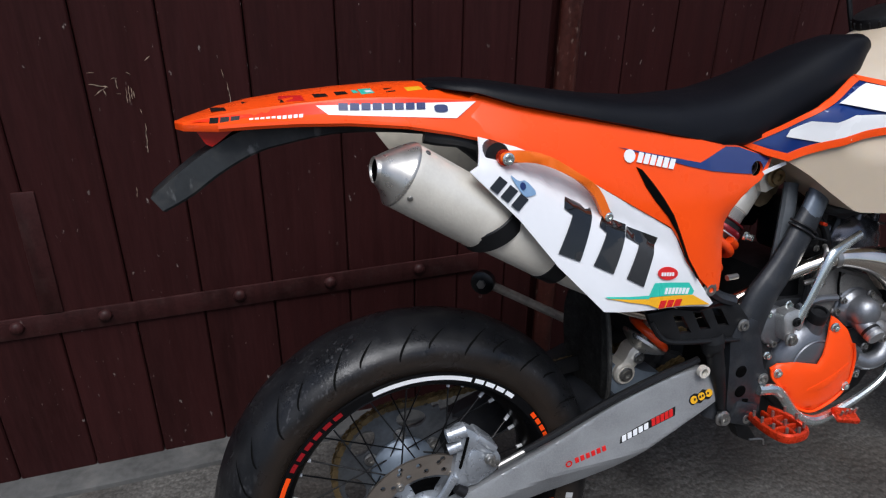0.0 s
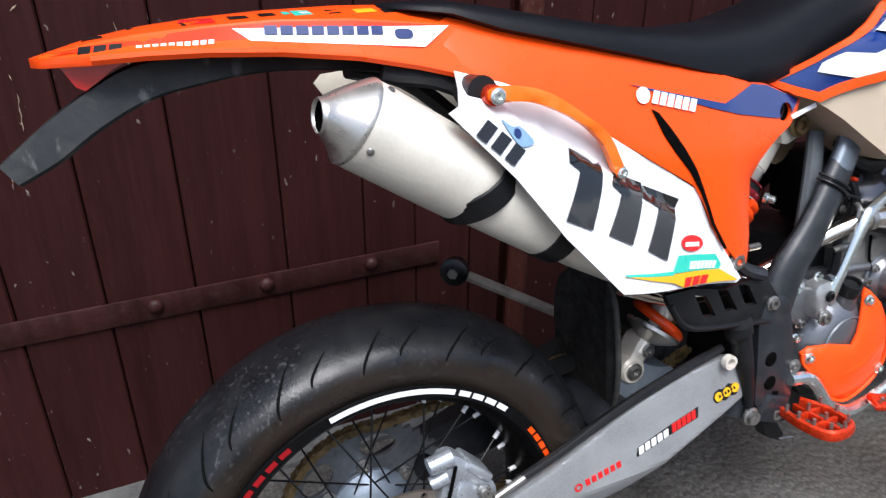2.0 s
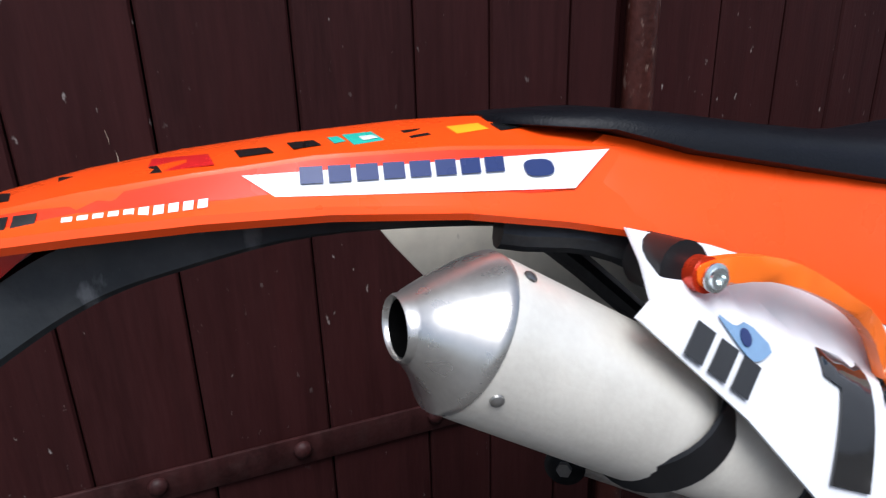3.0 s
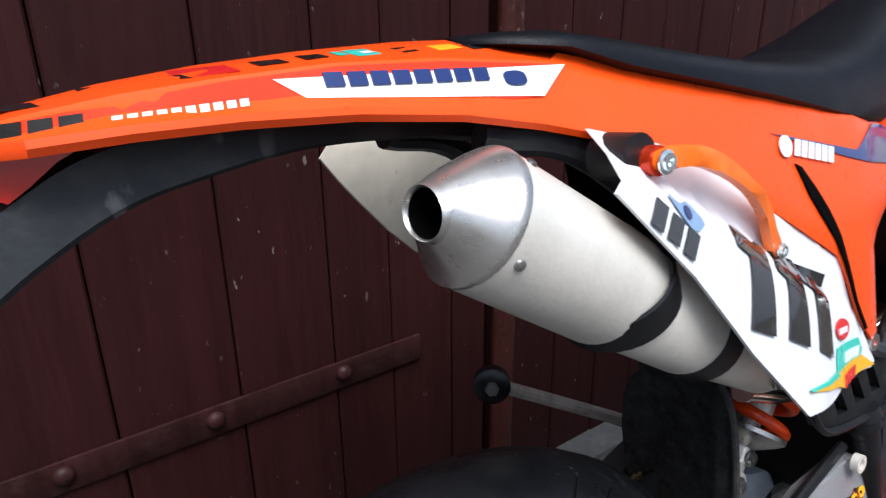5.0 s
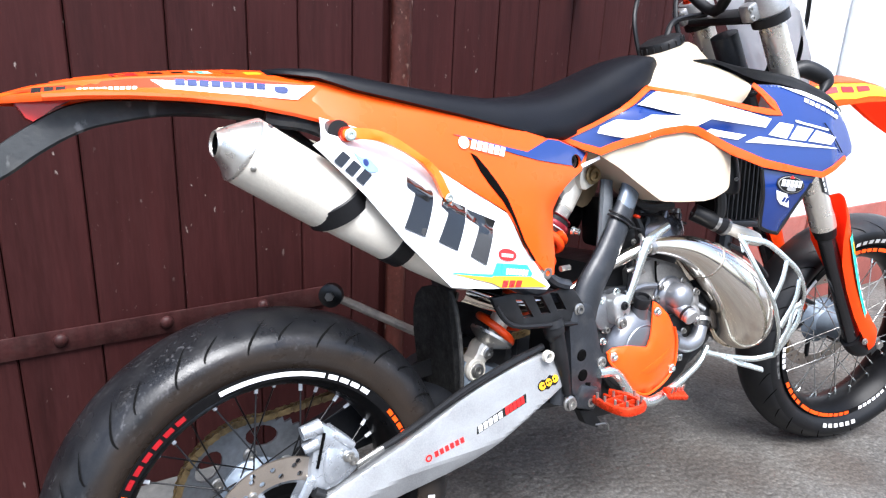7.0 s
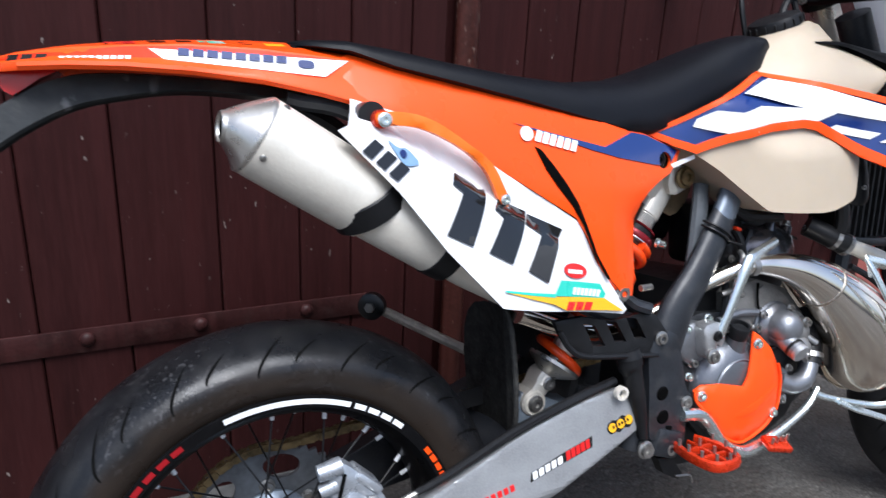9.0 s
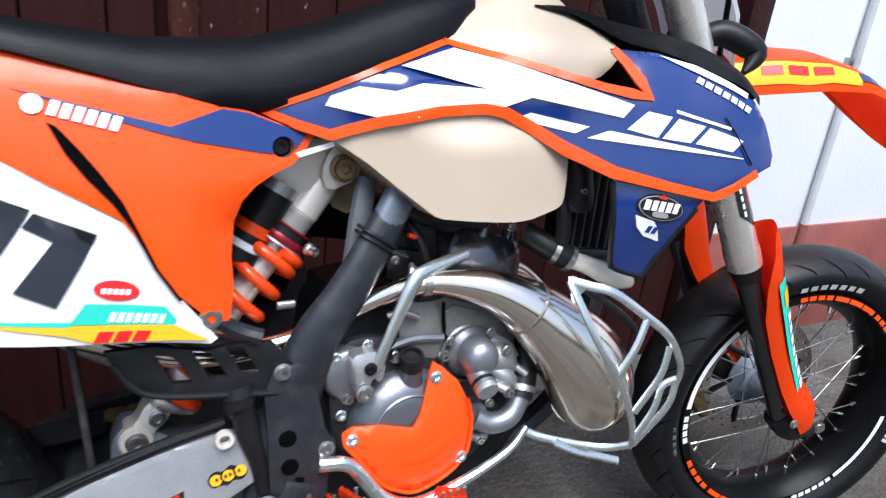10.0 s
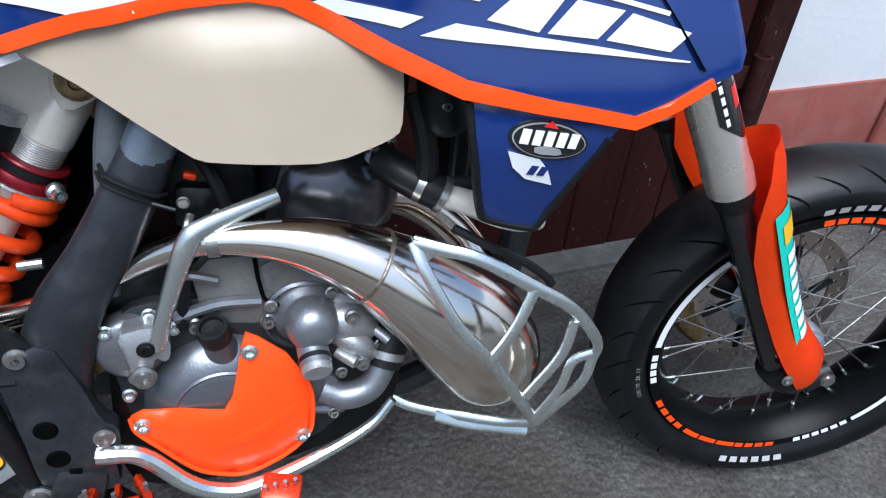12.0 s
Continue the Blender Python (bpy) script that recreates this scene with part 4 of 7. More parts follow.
# ---- wheels
def wheel(name, m, tyre_r, tyre_w, rim_w, label, stickers, grooves, flank, sweep):
    hubm = part(name, lathe([(0.0001, -0.062), (0.020, -0.062), (0.030, -0.055), (0.034, -0.03), (0.030, -0.01), (0.030, 0.02), (0.036, 0.04), (0.040, 0.055), (0.020, 0.062), (0.0001, 0.062)], m, 32), HUB, bike, label)
    w, r0 = tyre_w / 2, 0.224
    d = tyre_r - r0
    half = [(r0 - 0.006, -rim_w * 0.44), (r0 + 0.006, -rim_w * 0.50), (r0 + 0.2 * d, -w * 0.90), (r0 + 0.42 * d, -w * 1.0), (r0 + 0.58 * d, -w * 0.96), (r0 + 0.71 * d, -w * 0.82), (r0 + 0.845 * d, -w * 0.59), (r0 + 0.95 * d, -w * 0.31), (tyre_r, 0)]
    bm = bmesh.new()
    prof = half + [(r, -h) for r, h in reversed(half[:-1])]
    lathe(prof, m, 96, bm)
    for f in bm.faces:
        c = m.inverted() @ f.calc_center_median()
        f.material_index = 1 if math.hypot(c.x, c.z) < r0 + 0.5 * d else 0
    tyre = part("tyre", bm, [RUBBER if name == "rear_wheel" else FRONT_RUBBER, flank], hubm, "worn black road tyre", smooth=60)
    # tread grooves: short curved sipes laid into the shoulders
    bm = bmesh.new()

    def surf(rr_t, ang, lift):
        # rr_t from 0 at the shoulder to 1 at the crown
        k = 3 + rr_t * 5
        i = min(7, int(k))
        (ra, ha), (rb, hb) = half[i], half[min(8, i + 1)]
        r, h = ra + (rb - ra) * (k - i), ha + (hb - ha) * (k - i)
        return r + lift, h
    for s in range(grooves):
        for sgn in (-1, 1):
            a0 = 2 * math.pi * (s + (0.5 if sgn > 0 else 0)) / grooves
            reach, start = (0.62, 0.03) if s % 2 else (0.38, 0.20)
            pts_ = []
            for q in range(11):
                f = q / 10
                r, h = surf(start + reach * f, 0, 0.0014)
                a = a0 + sweep * (f ** 1.7) * (1.0 if s % 2 else 0.8) + (0.02 if s % 2 == 0 else 0)
                pts_.append((a, r, h * (1 if sgn < 0 else -1), 0.0021 * math.sin(math.pi * min(1, 0.12 + f * 0.82))))
            prev = None
            for a, r, h, wd in pts_:
                da = wd / r
                pair = [bm.verts.new(m @ Vector((r * math.cos(a + e), h, r * math.sin(a + e)))) for e in (-da, da)]
                if prev:
                    bm.faces.new((prev[0], prev[1], pair[1], pair[0]))
                prev = pair
    g = part("tread_groove", bm, GROOVE, hubm, smooth=0)
    tagged(g, kind="stuff")
    # rim
    hw = rim_w / 2
    half = [(0.219, -hw + 0.004), (0.2265, -hw + 0.002), (0.2275, -hw - 0.002), (0.226, -hw - 0.0045), (0.213, -hw - 0.004), (0.208, -hw + 0.002), (0.2010, -hw + 0.012), (0.195, -hw * 0.40), (0.1915, -hw * 0.14), (0.1915, 0.0)]
    prof = half + [(r, -h) for r, h in reversed(half[:-1])]
    rim = part("rim", lathe(prof, m, 96), BLACK_GLOSS, hubm, "glossy black spoked rim with stickers", smooth=40)
    for a0, a1, rr0, rr1, m_ in stickers:
        n = max(2, int(abs(a1 - a0) / 3))
        part("rim_sticker", lathe([(rr0, -hw - 0.0052), (rr1, -hw - 0.0055)], m, n, arc=(radians(a0), radians(a1))), m_, rim, smooth=0)
    # spokes
    for s in range(36):
        sgn = -1 if s % 2 else 1
        out = 1 if s % 4 < 2 else -1
        a = 2 * math.pi * s / 36
        b = a + out * radians(52)
        p = m @ Vector((0.193 * math.cos(a), sgn * 0.006, 0.193 * math.sin(a)))
        q = m @ Vector((0.040 * math.cos(b), sgn * 0.042, 0.040 * math.sin(b)))
        bm = rod(p, q, 0.0013, 6)
        rod(p + (p - q).normalized() * 0.004, p + (q - p).normalized() * 0.012, 0.0031, 8, bm, 1)
        part("spoke", bm, [DARK_METAL if name == "rear_wheel" else STEEL, STICKER_WHITE if name == "rear_wheel" else ZINC], hubm, smooth=60)
    return hubm


def stripes(a, n, w, gap, r0, r1, m_):
    return [(a + i * (w + gap), a + i * (w + gap) + w, r0, r1, m_) for i in range(n)]


RIM_IN, RIM_OUT = 0.2172, 0.2240
DARK_RED = mat("dark_red_sticker", (0.26, 0.004, 0.008), 0.3)
REAR_ST = [(67.5, 107, RIM_IN, RIM_OUT, STICKER_WHITE)] + stripes(47, 4, 4.0, 1.0, RIM_IN, RIM_OUT, STICKER_WHITE) + stripes(20.5, 4, 2.9, 0.9, RIM_IN, RIM_OUT, ORANGE) \
    + stripes(328, 4, 5.0, 0.5, RIM_IN, RIM_OUT, ORANGE) + stripes(120, 6, 3.6, 1.4, RIM_IN, RIM_OUT, DARK_RED) + stripes(151, 4, 8.8, 0.7, RIM_IN, RIM_OUT, ORANGE) + stripes(290, 5, 3.8, 1.5, RIM_IN, RIM_OUT, STICKER_WHITE) + [(232, 288, RIM_IN, RIM_OUT, STICKER_WHITE)]
REAR_M = pose(0, 0, 0.305)
rear = wheel("rear_wheel", REAR_M, 0.3045, 0.145, 0.112, "rear wheel with black spokes and worn road tyre", REAR_ST, 34, RUBBER, -0.13)

# steering: the fork, front wheel and bars turn about the head axis
RAKE = radians(26.5)
HEAD = Vector((-math.sin(RAKE), 0, math.cos(RAKE)))
AHEAD = Vector((math.cos(RAKE), 0, math.sin(RAKE)))
HUB_F = Vector((1.490, 0, 0.302))
PIVOT = HUB_F - 0.089 * AHEAD
STEER = Matrix.Translation(PIVOT) @ Matrix.Rotation(radians(-14.5), 4, HEAD) @ Matrix.Translation(-PIVOT)


def fk(up, fwd=0.0, y=0.0):
    """A point by its height along the fork from the axle, its distance ahead of the axle's line and its side, steered."""
    return STEER @ (HUB_F + up * HEAD + fwd * AHEAD + Vector((0, y, 0)))


FRONT_IN, FRONT_OUT = 0.2155, 0.2245
FRONT_ST = [(134, 177, FRONT_IN, FRONT_OUT, STICKER_WHITE)] + stripes(181, 4, 3.0, 1.0, FRONT_IN, FRONT_OUT, STICKER_WHITE) + stripes(207, 4, 4.2, 1.5, FRONT_IN, FRONT_OUT, ORANGE) + stripes(231, 3, 8.5, 0.9, FRONT_IN, FRONT_OUT, ORANGE) + stripes(259, 4, 3.6, 1.0, FRONT_IN, FRONT_OUT, ORANGE) \
    + stripes(285, 6, 2.9, 1.1, FRONT_IN, FRONT_OUT, STICKER_WHITE) + [(310, 350, FRONT_IN, FRONT_OUT, STICKER_WHITE)] + stripes(0, 4, 3.8, 1.4, FRONT_IN, FRONT_OUT, DARK_RED) + stripes(33, 5, 3.4, 1.2, FRONT_IN, FRONT_OUT, ORANGE) + stripes(57, 3, 8.0, 0.8, FRONT_IN, FRONT_OUT, ORANGE) + stripes(84, 4, 3.6, 1.0, FRONT_IN, FRONT_OUT, ORANGE)
FRONT_M = STEER @ Matrix.Translation(HUB_F)
front = wheel("front_wheel", FRONT_M, 0.300, 0.122, 0.088, "front wheel with bright spokes and road tyre", FRONT_ST, 30, FRONT_FLANK, 0.16)


def disc_mesh(m, r0, r1, holes, h=0.004):
    """A drilled brake disc: rings of holes through an annulus."""
    ring = [(r1 * math.cos(a), r1 * math.sin(a)) for a in [2 * math.pi * i / 72 for i in range(72)]]
    core = [(r0 * math.cos(a), r0 * math.sin(a)) for a in [2 * math.pi * i / 48 for i in range(48)]]
    cut = [core]
    for rr, n, off in holes:
        for i in range(n):
            c = 2 * math.pi * (i + off) / n
            cut.append([(rr * math.cos(c) + 0.0042 * math.cos(a), rr * math.sin(c) + 0.0042 * math.sin(a)) for a in [2 * math.pi * k / 8 for k in range(8)]])
    bm = panel(ring, flat_y(0), h, 0.03, holes=cut)
    bm.transform(m)
    return bm


part("brake_disc", disc_mesh(REAR_M @ Matrix.Translation((0, -0.088, 0)), 0.077, 0.110, [(0.086, 20, 0), (0.098, 20, 0.35), (0.104, 10, 0.1)]), DISC, rear, "drilled steel brake disc")
carrier = part("disc_carrier", lathe([(0.0001, -0.094), (0.018, -0.094), (0.024, -0.090), (0.030, -0.078), (0.040, -0.073), (0.052, -0.074), (0.066, -0.081), (0.078, -0.0865), (0.080, -0.084), (0.060, -0.070), (0.0001, -0.060)], REAR_M, 40), BRIGHT_CAST, rear, "bluish cast disc carrier", smooth=50)
for i in range(6):
    a = 2 * math.pi * (i + 0.2) / 6
    # dark patches over the solid casting stand in for shaded openings
    part("carrier_window", lathe([(0.043, -0.0748), (0.052, -0.0765), (0.066, -0.0835), (0.073, -0.0868)], REAR_M, 8, arc=(a, a + 0.68)), DARK, rear, smooth=0)
    part("disc_bolt", bolt(REAR_M @ Vector((0.080 * math.cos(a - 0.2), -0.0885, 0.080 * math.sin(a - 0.2))), (0, -1, 0), 0.005, 0.004), STEEL, rear)
part("sprocket_carrier", lathe([(0.0001, 0.008), (0.026, 0.008), (0.031, 0.014), (0.034, 0.026), (0.040, 0.036), (0.048, 0.044), (0.056, 0.050), (0.056, 0.056), (0.0001, 0.056)], REAR_M, 40), HUB, rear, "bluish cast sprocket carrier", smooth=50)
SPROCKET = mat("dull_sprocket_steel", (0.20, 0.215, 0.235), 0.40, 0.7, vary=0.2, scale=30)
# sprocket with teeth and lightening windows
teeth = []
for i in range(96):
    a = 2 * math.pi * i / 96
    rr = 0.121 if i % 2 else 0.113
    teeth.append((rr * math.cos(a), rr * math.sin(a)))
wins = [[(0.088 * math.cos(c) + 0.017 * math.cos(a) * math.cos(c) - 0.026 * math.sin(a) * math.sin(c), 0.088 * math.sin(c) + 0.017 * math.cos(a) * math.sin(c) + 0.026 * math.sin(a) * math.cos(c)) for a in [2 * math.pi * k / 14 for k in range(14)]] for c in [2 * math.pi * (j + 0.3) / 6 for j in range(6)]]
bm = panel(teeth, flat_y(0.058), 0.006, 0.03, holes=wins)
bm.transform(REAR_M)
part("sprocket", bm, SPROCKET, rear, "grey rear sprocket with windows")
for i in range(6):
    a = 2 * math.pi * (i + 0.55) / 6
    part("sprocket_bolt", bolt(REAR_M @ Vector((0.062 * math.cos(a), 0.056, 0.062 * math.sin(a))), (0, -1, 0), 0.008, 0.008, 12), STEEL, rear)

# chain round the sprocket and forward to the engine
CENTRE_F, RF = Vector((0.545, 0.06, 0.425)), 0.03
run = []
for i in range(40):
    a = radians(78) + radians(210) * i / 39
    run.append(Vector((0.117 * math.cos(a), 0.06, 0.305 + 0.117 * math.sin(a))))
run = [CENTRE_F + Vector((0.0, 0, RF))] + run + [CENTRE_F - Vector((0.0, 0, RF))]
links = []
bm = bmesh.new()
for a, b in zip(run, run[1:]):
    n = max(1, round((b - a).length / 0.0125))
    for k in range(n):
        p, q = a.lerp(b, k / n), a.lerp(b, (k + 1) / n)
        off = 0.006 if (len(links) % 2) else 0.0035
        for s in (-1, 1):
            d = (q - p).normalized()
            nrm = Vector((-d.z, 0, d.x))
            ring = [p + d * (0.0056 * math.cos(e)) + nrm * (0.0056 * math.sin(e)) for e in (1.0, 1.8, 2.6, 3.68, 4.48, 5.28)] + [q + d * (0.0056 * math.cos(e)) + nrm * (0.0056 * math.sin(e)) for e in (4.14, 4.94, 5.74, 0.54, 1.34, 2.14)]
            lo = [bm.verts.new(v + Vector((0, s * off, 0))) for v in ring]
            hi = [bm.verts.new(v + Vector((0, s * (off + 0.002), 0))) for v in ring]
            bm.faces.new(lo), bm.faces.new(hi)
            for j in range(12):
                bm.faces.new((lo[j], lo[(j + 1) % 12], hi[(j + 1) % 12], hi[j]))
        links.append(p)
part("chain_slider", panel([(0.16, 0.415), (0.17, 0.440), (0.34, 0.455), (0.34, 0.425)], flat_y(0.046), 0.004, 0.03), BLACK, bike, "black chain slider")
tagged(part("chain", bm, CHAIN, bike, "dirty gold drive chain", smooth=0), kind="stuff")


def tyre_marks(m, side_y, r0, r1, spans, parent):
    """Plain white bars in place of the raised lettering on a sidewall."""
    for a0, a1, n in spans:
        pitch = (a1 - a0) / n
        for i in range(n):
            a = a0 + i * pitch
            part("sidewall_letter", lathe([(r0, side_y + 0.003), (r1, side_y)], m, 2, arc=(radians(a), radians(a + pitch * 0.66))), PALE_RUBBER, parent, smooth=0)


tyre_marks(REAR_M, -0.0718, 0.241, 0.252, [(329, 354, 7), (160, 178, 7), (250, 275, 7)], rear)
tyre_marks(FRONT_M, -0.0606, 0.2395, 0.2495, [(73, 105, 7), (254, 281, 6), (338, 350, 5)], front)


def ring_text(words, m, r, y, a, size, parent):
    """Raised characters set round a sidewall, from the angle a on."""
    for ch in words:
        if ch != " ":
            cu = bpy.data.curves.new("character", "FONT")
            cu.body, cu.size = ch, size
            ob = bpy.data.objects.new("character", cu)
            me = bpy.data.meshes.new_from_object(ob)
            bpy.data.objects.remove(ob)
            place = m @ Matrix.Rotation(radians(-a), 4, "Y") @ Matrix.Translation((0, y, 0)) @ Matrix(((0, 1, 0, r), (0, 0, -1, 0), (-1, 0, 0, 0), (0, 0, 0, 1)))
            me.transform(place)
            me.materials.append(GREY_STICKER)
            o = new("sidewall_character", me)
            o.parent = parent
        a -= math.degrees(size * 0.62 / r)


ring_text("120/70 ZR 17", FRONT_M, 0.243, -0.0585, 199, 0.0085, front)

# ---- swingarm: two tapering arms with a bridge
crease_z = steps([(-0.05, 0.292), (0.106, 0.328), (0.187, 0.343), (0.297, 0.346), (0.36, 0.352), (0.42, 0.378), (0.50, 0.412)])


def arm_face(out=0.0):
    """The upper face leans back a little; below the crease the face turns inward."""
    def depth(x, z):
        dz = z - crease_z(x)
        return -0.1085 - out + (0.12 * dz if dz > 0 else -0.42 * dz)
    return depth


def arm(depth, thick):
    outline = [(0.502, 0.416), (0.499, 0.442), (0.482, 0.465), (0.455, 0.471), (0.400, 0.462), (0.305, 0.436), (0.205, 0.396), (0.10, 0.362), (0.03, 0.338), (-0.045, 0.316), (-0.052, 0.292), (-0.030, 0.278), (0.03, 0.280), (0.14, 0.299), (0.24, 0.312), (0.325, 0.329), (0.40, 0.363), (0.455, 0.392)]
    return panel(outline, depth, thick, 0.006, soft=1, lip=0.0008)


swing = part("swingarm", arm(arm_face(), 0.015), ALU_SWING, bike, "cast aluminium swingarm with sponsor stickers", smooth=9)
# aluminium like the near arm; black paint here stands in for its shade
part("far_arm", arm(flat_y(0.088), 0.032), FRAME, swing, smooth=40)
part("bridge", block((0.07, 0.19, 0.04), pose(0.325, 0, 0.385, 0, -25, 0), 0.012), FRAME, swing)
part("arm_back", panel([(0.49, 0.42), (0.48, 0.455), (0.40, 0.452), (0.305, 0.426), (0.205, 0.388), (0.12, 0.358), (0.14, 0.312), (0.24, 0.322), (0.325, 0.340), (0.40, 0.372)], flat_y(-0.092), 0.022, 0.03), ALU_SWING, swing)
sw = arm_face(0.0010)
yel = part("yellow_sticker", panel([(0.437, 0.418), (0.443, 0.410), (0.452, 0.413), (0.459, 0.411), (0.466, 0.417), (0.475, 0.415), (0.482, 0.423), (0.478, 0.432), (0.469, 0.432), (0.463, 0.435), (0.455, 0.428), (0.447, 0.430), (0.440, 0.426)], sw, 0.001, 0.03, soft=1), BLACK_STICKER, swing, "yellow three-lobed sticker with a black rim")
for i in range(3):
    part("lobe", panel([(0.4465 + i * 0.0135 + 0.0066 * math.cos(a), 0.4195 + i * 0.0036 + 0.0066 * math.sin(a)) for a in [k * math.pi / 7 for k in range(14)]], arm_face(0.0016 + 0.0003 * i), 0.0006, 0.03), YELLOW, yel)
part("lettering", bars((0.4465, 0.4185, 0.030, 0.0036, 15), 6, arm_face(0.0028), 0.55), BLACK_STICKER, yel)
part("black_shade", panel([(0.312, 0.371), (0.366, 0.386), (0.412, 0.399), (0.413, 0.414), (0.370, 0.401), (0.3145, 0.383)], arm_face(0.0008), 0.0008, 0.03), BLACK_STICKER, swing)
part("white_lettering", bars((0.316, 0.3735, 0.052, 0.0095, 15.5), 5, arm_face(0.0016), 0.74, 0.25), STICKER_WHITE, swing)
part("red_lettering", bars((0.370, 0.3885, 0.041, 0.0115, 16.5), 5, arm_face(0.0016), 0.80, 0.25), RED, swing)
part("red_lettering", bars((0.234, 0.3565, 0.058, 0.0085, 10), 6, sw, 0.66), RED, swing)
part("red_emblem", lathe([(0.0032, -0.001), (0.0058, -0.001)], pose(0.222, -0.1072, 0.3585), 20), RED, swing)
# axle, adjuster block and guards
part("adjuster", block((0.060, 0.008, 0.026), pose(-0.006, -0.109, 0.300, 0, -18, 0), 0.003), ORANGE_METAL, swing, "orange anodised axle block")
part("axle_nut", lathe([(0.0001, -0.140), (0.011, -0.140), (0.016, -0.134), (0.016, -0.122), (0.020, -0.120), (0.020, -0.111), (0.0001, -0.111)], pose(0, 0, 0.305), 6), STEEL, swing)
part("chain_guard", tube([(0.46, -0.092, 0.482), (0.39, -0.094, 0.468), (0.30, -0.094, 0.443), (0.20, -0.092, 0.404), (0.14, -0.090, 0.384)], [0.006, 0.0065, 0.0065, 0.006, 0.004], 8), BLACK, swing, "black hose guide along the swingarm")
part("chain_guide", panel([(-0.015, 0.215), (0.045, 0.200), (0.075, 0.225), (0.060, 0.262), (0.010, 0.262)], flat_y(0.055), 0.02, 0.03, soft=1), ORANGE, swing, "orange plastic chain guide")
slits = [[(-0.012 + 0.019 * k, 0.222 + 0.004 * k), (-0.003 + 0.019 * k, 0.222 + 0.004 * k), (0.008 + 0.019 * k, 0.246 + 0.007 * k), (-0.001 + 0.019 * k, 0.250 + 0.007 * k)] for k in range(3)]
fin_guard = part("disc_guard", panel([(-0.035, 0.228), (-0.019, 0.212), (0.010, 0.208), (0.041, 0.212), (0.066, 0.238), (0.082, 0.278), (0.068, 0.296), (0.025, 0.288), (-0.002, 0.265)], flat_y(-0.104), 0.008, 0.012, holes=slits, soft=1, lip=0.002), ORANGE, swing, "orange slotted plastic disc guard")
for k in range(4):
    part("guard_rib", tube([(-0.020 + 0.019 * k, -0.105, 0.216 + 0.003 * k), (0.002 + 0.019 * k, -0.107, 0.262 + 0.006 * k)], 0.0028, 8, smooth=False), ORANGE, fin_guard)

# rear brake calliper: a two-lobed casting with bore caps, bridge, pad pin and bleed nipple
cal = part("rear_calliper", panel([(0.044, 0.356), (0.058, 0.356), (0.084, 0.361), (0.110, 0.376), (0.113, 0.392), (0.108, 0.405), (0.090, 0.424), (0.072, 0.446), (0.060, 0.455), (0.046, 0.452), (0.042, 0.436), (0.046, 0.420), (0.040, 0.398), (0.036, 0.372)], flat_y(-0.104), 0.026, 0.010, soft=1, lip=0.005), BRIGHT_CAST, bike, "cast aluminium rear brake calliper", smooth=45)
part("calliper_rib", panel([(0.058, 0.366), (0.082, 0.370), (0.098, 0.386), (0.094, 0.398), (0.078, 0.416), (0.062, 0.420), (0.054, 0.396)], flat_y(-0.109), 0.006, 0.012, soft=1, lip=0.003), BRIGHT_CAST, cal, smooth=45)
part("groove", tube([(0.060, -0.1062, 0.444), (0.052, -0.1075, 0.418), (0.046, -0.1062, 0.396)], 0.0022, 6), DARK, cal)
part("pin_housing", tube([(0.030, -0.098, 0.448), (0.058, -0.098, 0.452)], [0.010, 0.0115], 14, smooth=False), BRIGHT_CAST, cal)
part("pin_housing", tube([(0.032, -0.096, 0.424), (0.052, -0.098, 0.430)], [0.008, 0.010], 14, smooth=False), BRIGHT_CAST, cal)
part("inner_half", block((0.056, 0.018, 0.036), pose(0.076, -0.070, 0.404, 0, 44, 0), 0.007), BRIGHT_CAST, cal)
part("calliper_bridge", block((0.040, 0.040, 0.012), pose(0.090, -0.086, 0.424, 0, 44, 0), 0.004), BRIGHT_CAST, cal)
part("bracket_arm", tube([(0.040, -0.100, 0.380), (0.020, -0.101, 0.352), (-0.008, -0.101, 0.322)], [0.008, 0.007, 0.008], 8, flat=0.7, up=(0, -1, 0)), BRIGHT_CAST, cal)
part("slide_boot", tube([(0.040, -0.103, 0.362), (0.052, -0.105, 0.352)], [0.0075, 0.009], 12, smooth=False), BLACK, cal)
part("pad_pin", bolt((0.100, -0.106, 0.392), (0, -1, 0), 0.0055, 0.006), STEEL, cal)
part("banjo_bolt", bolt((0.092, -0.108, 0.402), (0, -1, 0), 0.0065, 0.008), STEEL, cal)
part("hose_fitting", rod((0.104, -0.106, 0.384), (0.150, -0.100, 0.394), 0.0045), STEEL, cal)
part("brake_hose", tube([(0.148, -0.100, 0.394), (0.20, -0.100, 0.410), (0.30, -0.098, 0.448), (0.42, -0.094, 0.478)], 0.0042, 8), BLACK, cal)

# ---- frame
frame_root = part("main_frame", tube([(0.512, -0.088, 0.37), (0.528, -0.092, 0.46), (0.560, -0.094, 0.556), (0.603, -0.095, 0.618), (0.639, -0.092, 0.672), (0.668, -0.088, 0.722), (0.705, -0.075, 0.79)], [0.036, 0.034, 0.030, 0.0255, 0.0235, 0.0205, 0.0205], 16, flat=0.6, up=(0, -1, 0)), FRAME, bike, "black steel frame with worn plastic covers")
part("worn_tube", tube([(0.640, -0.092, 0.674), (0.668, -0.088, 0.722), (0.705, -0.075, 0.79)], 0.0212, 16, flat=0.62, up=(0, -1, 0)), FRAME_GREY, frame_root, "bare worn frame tube")
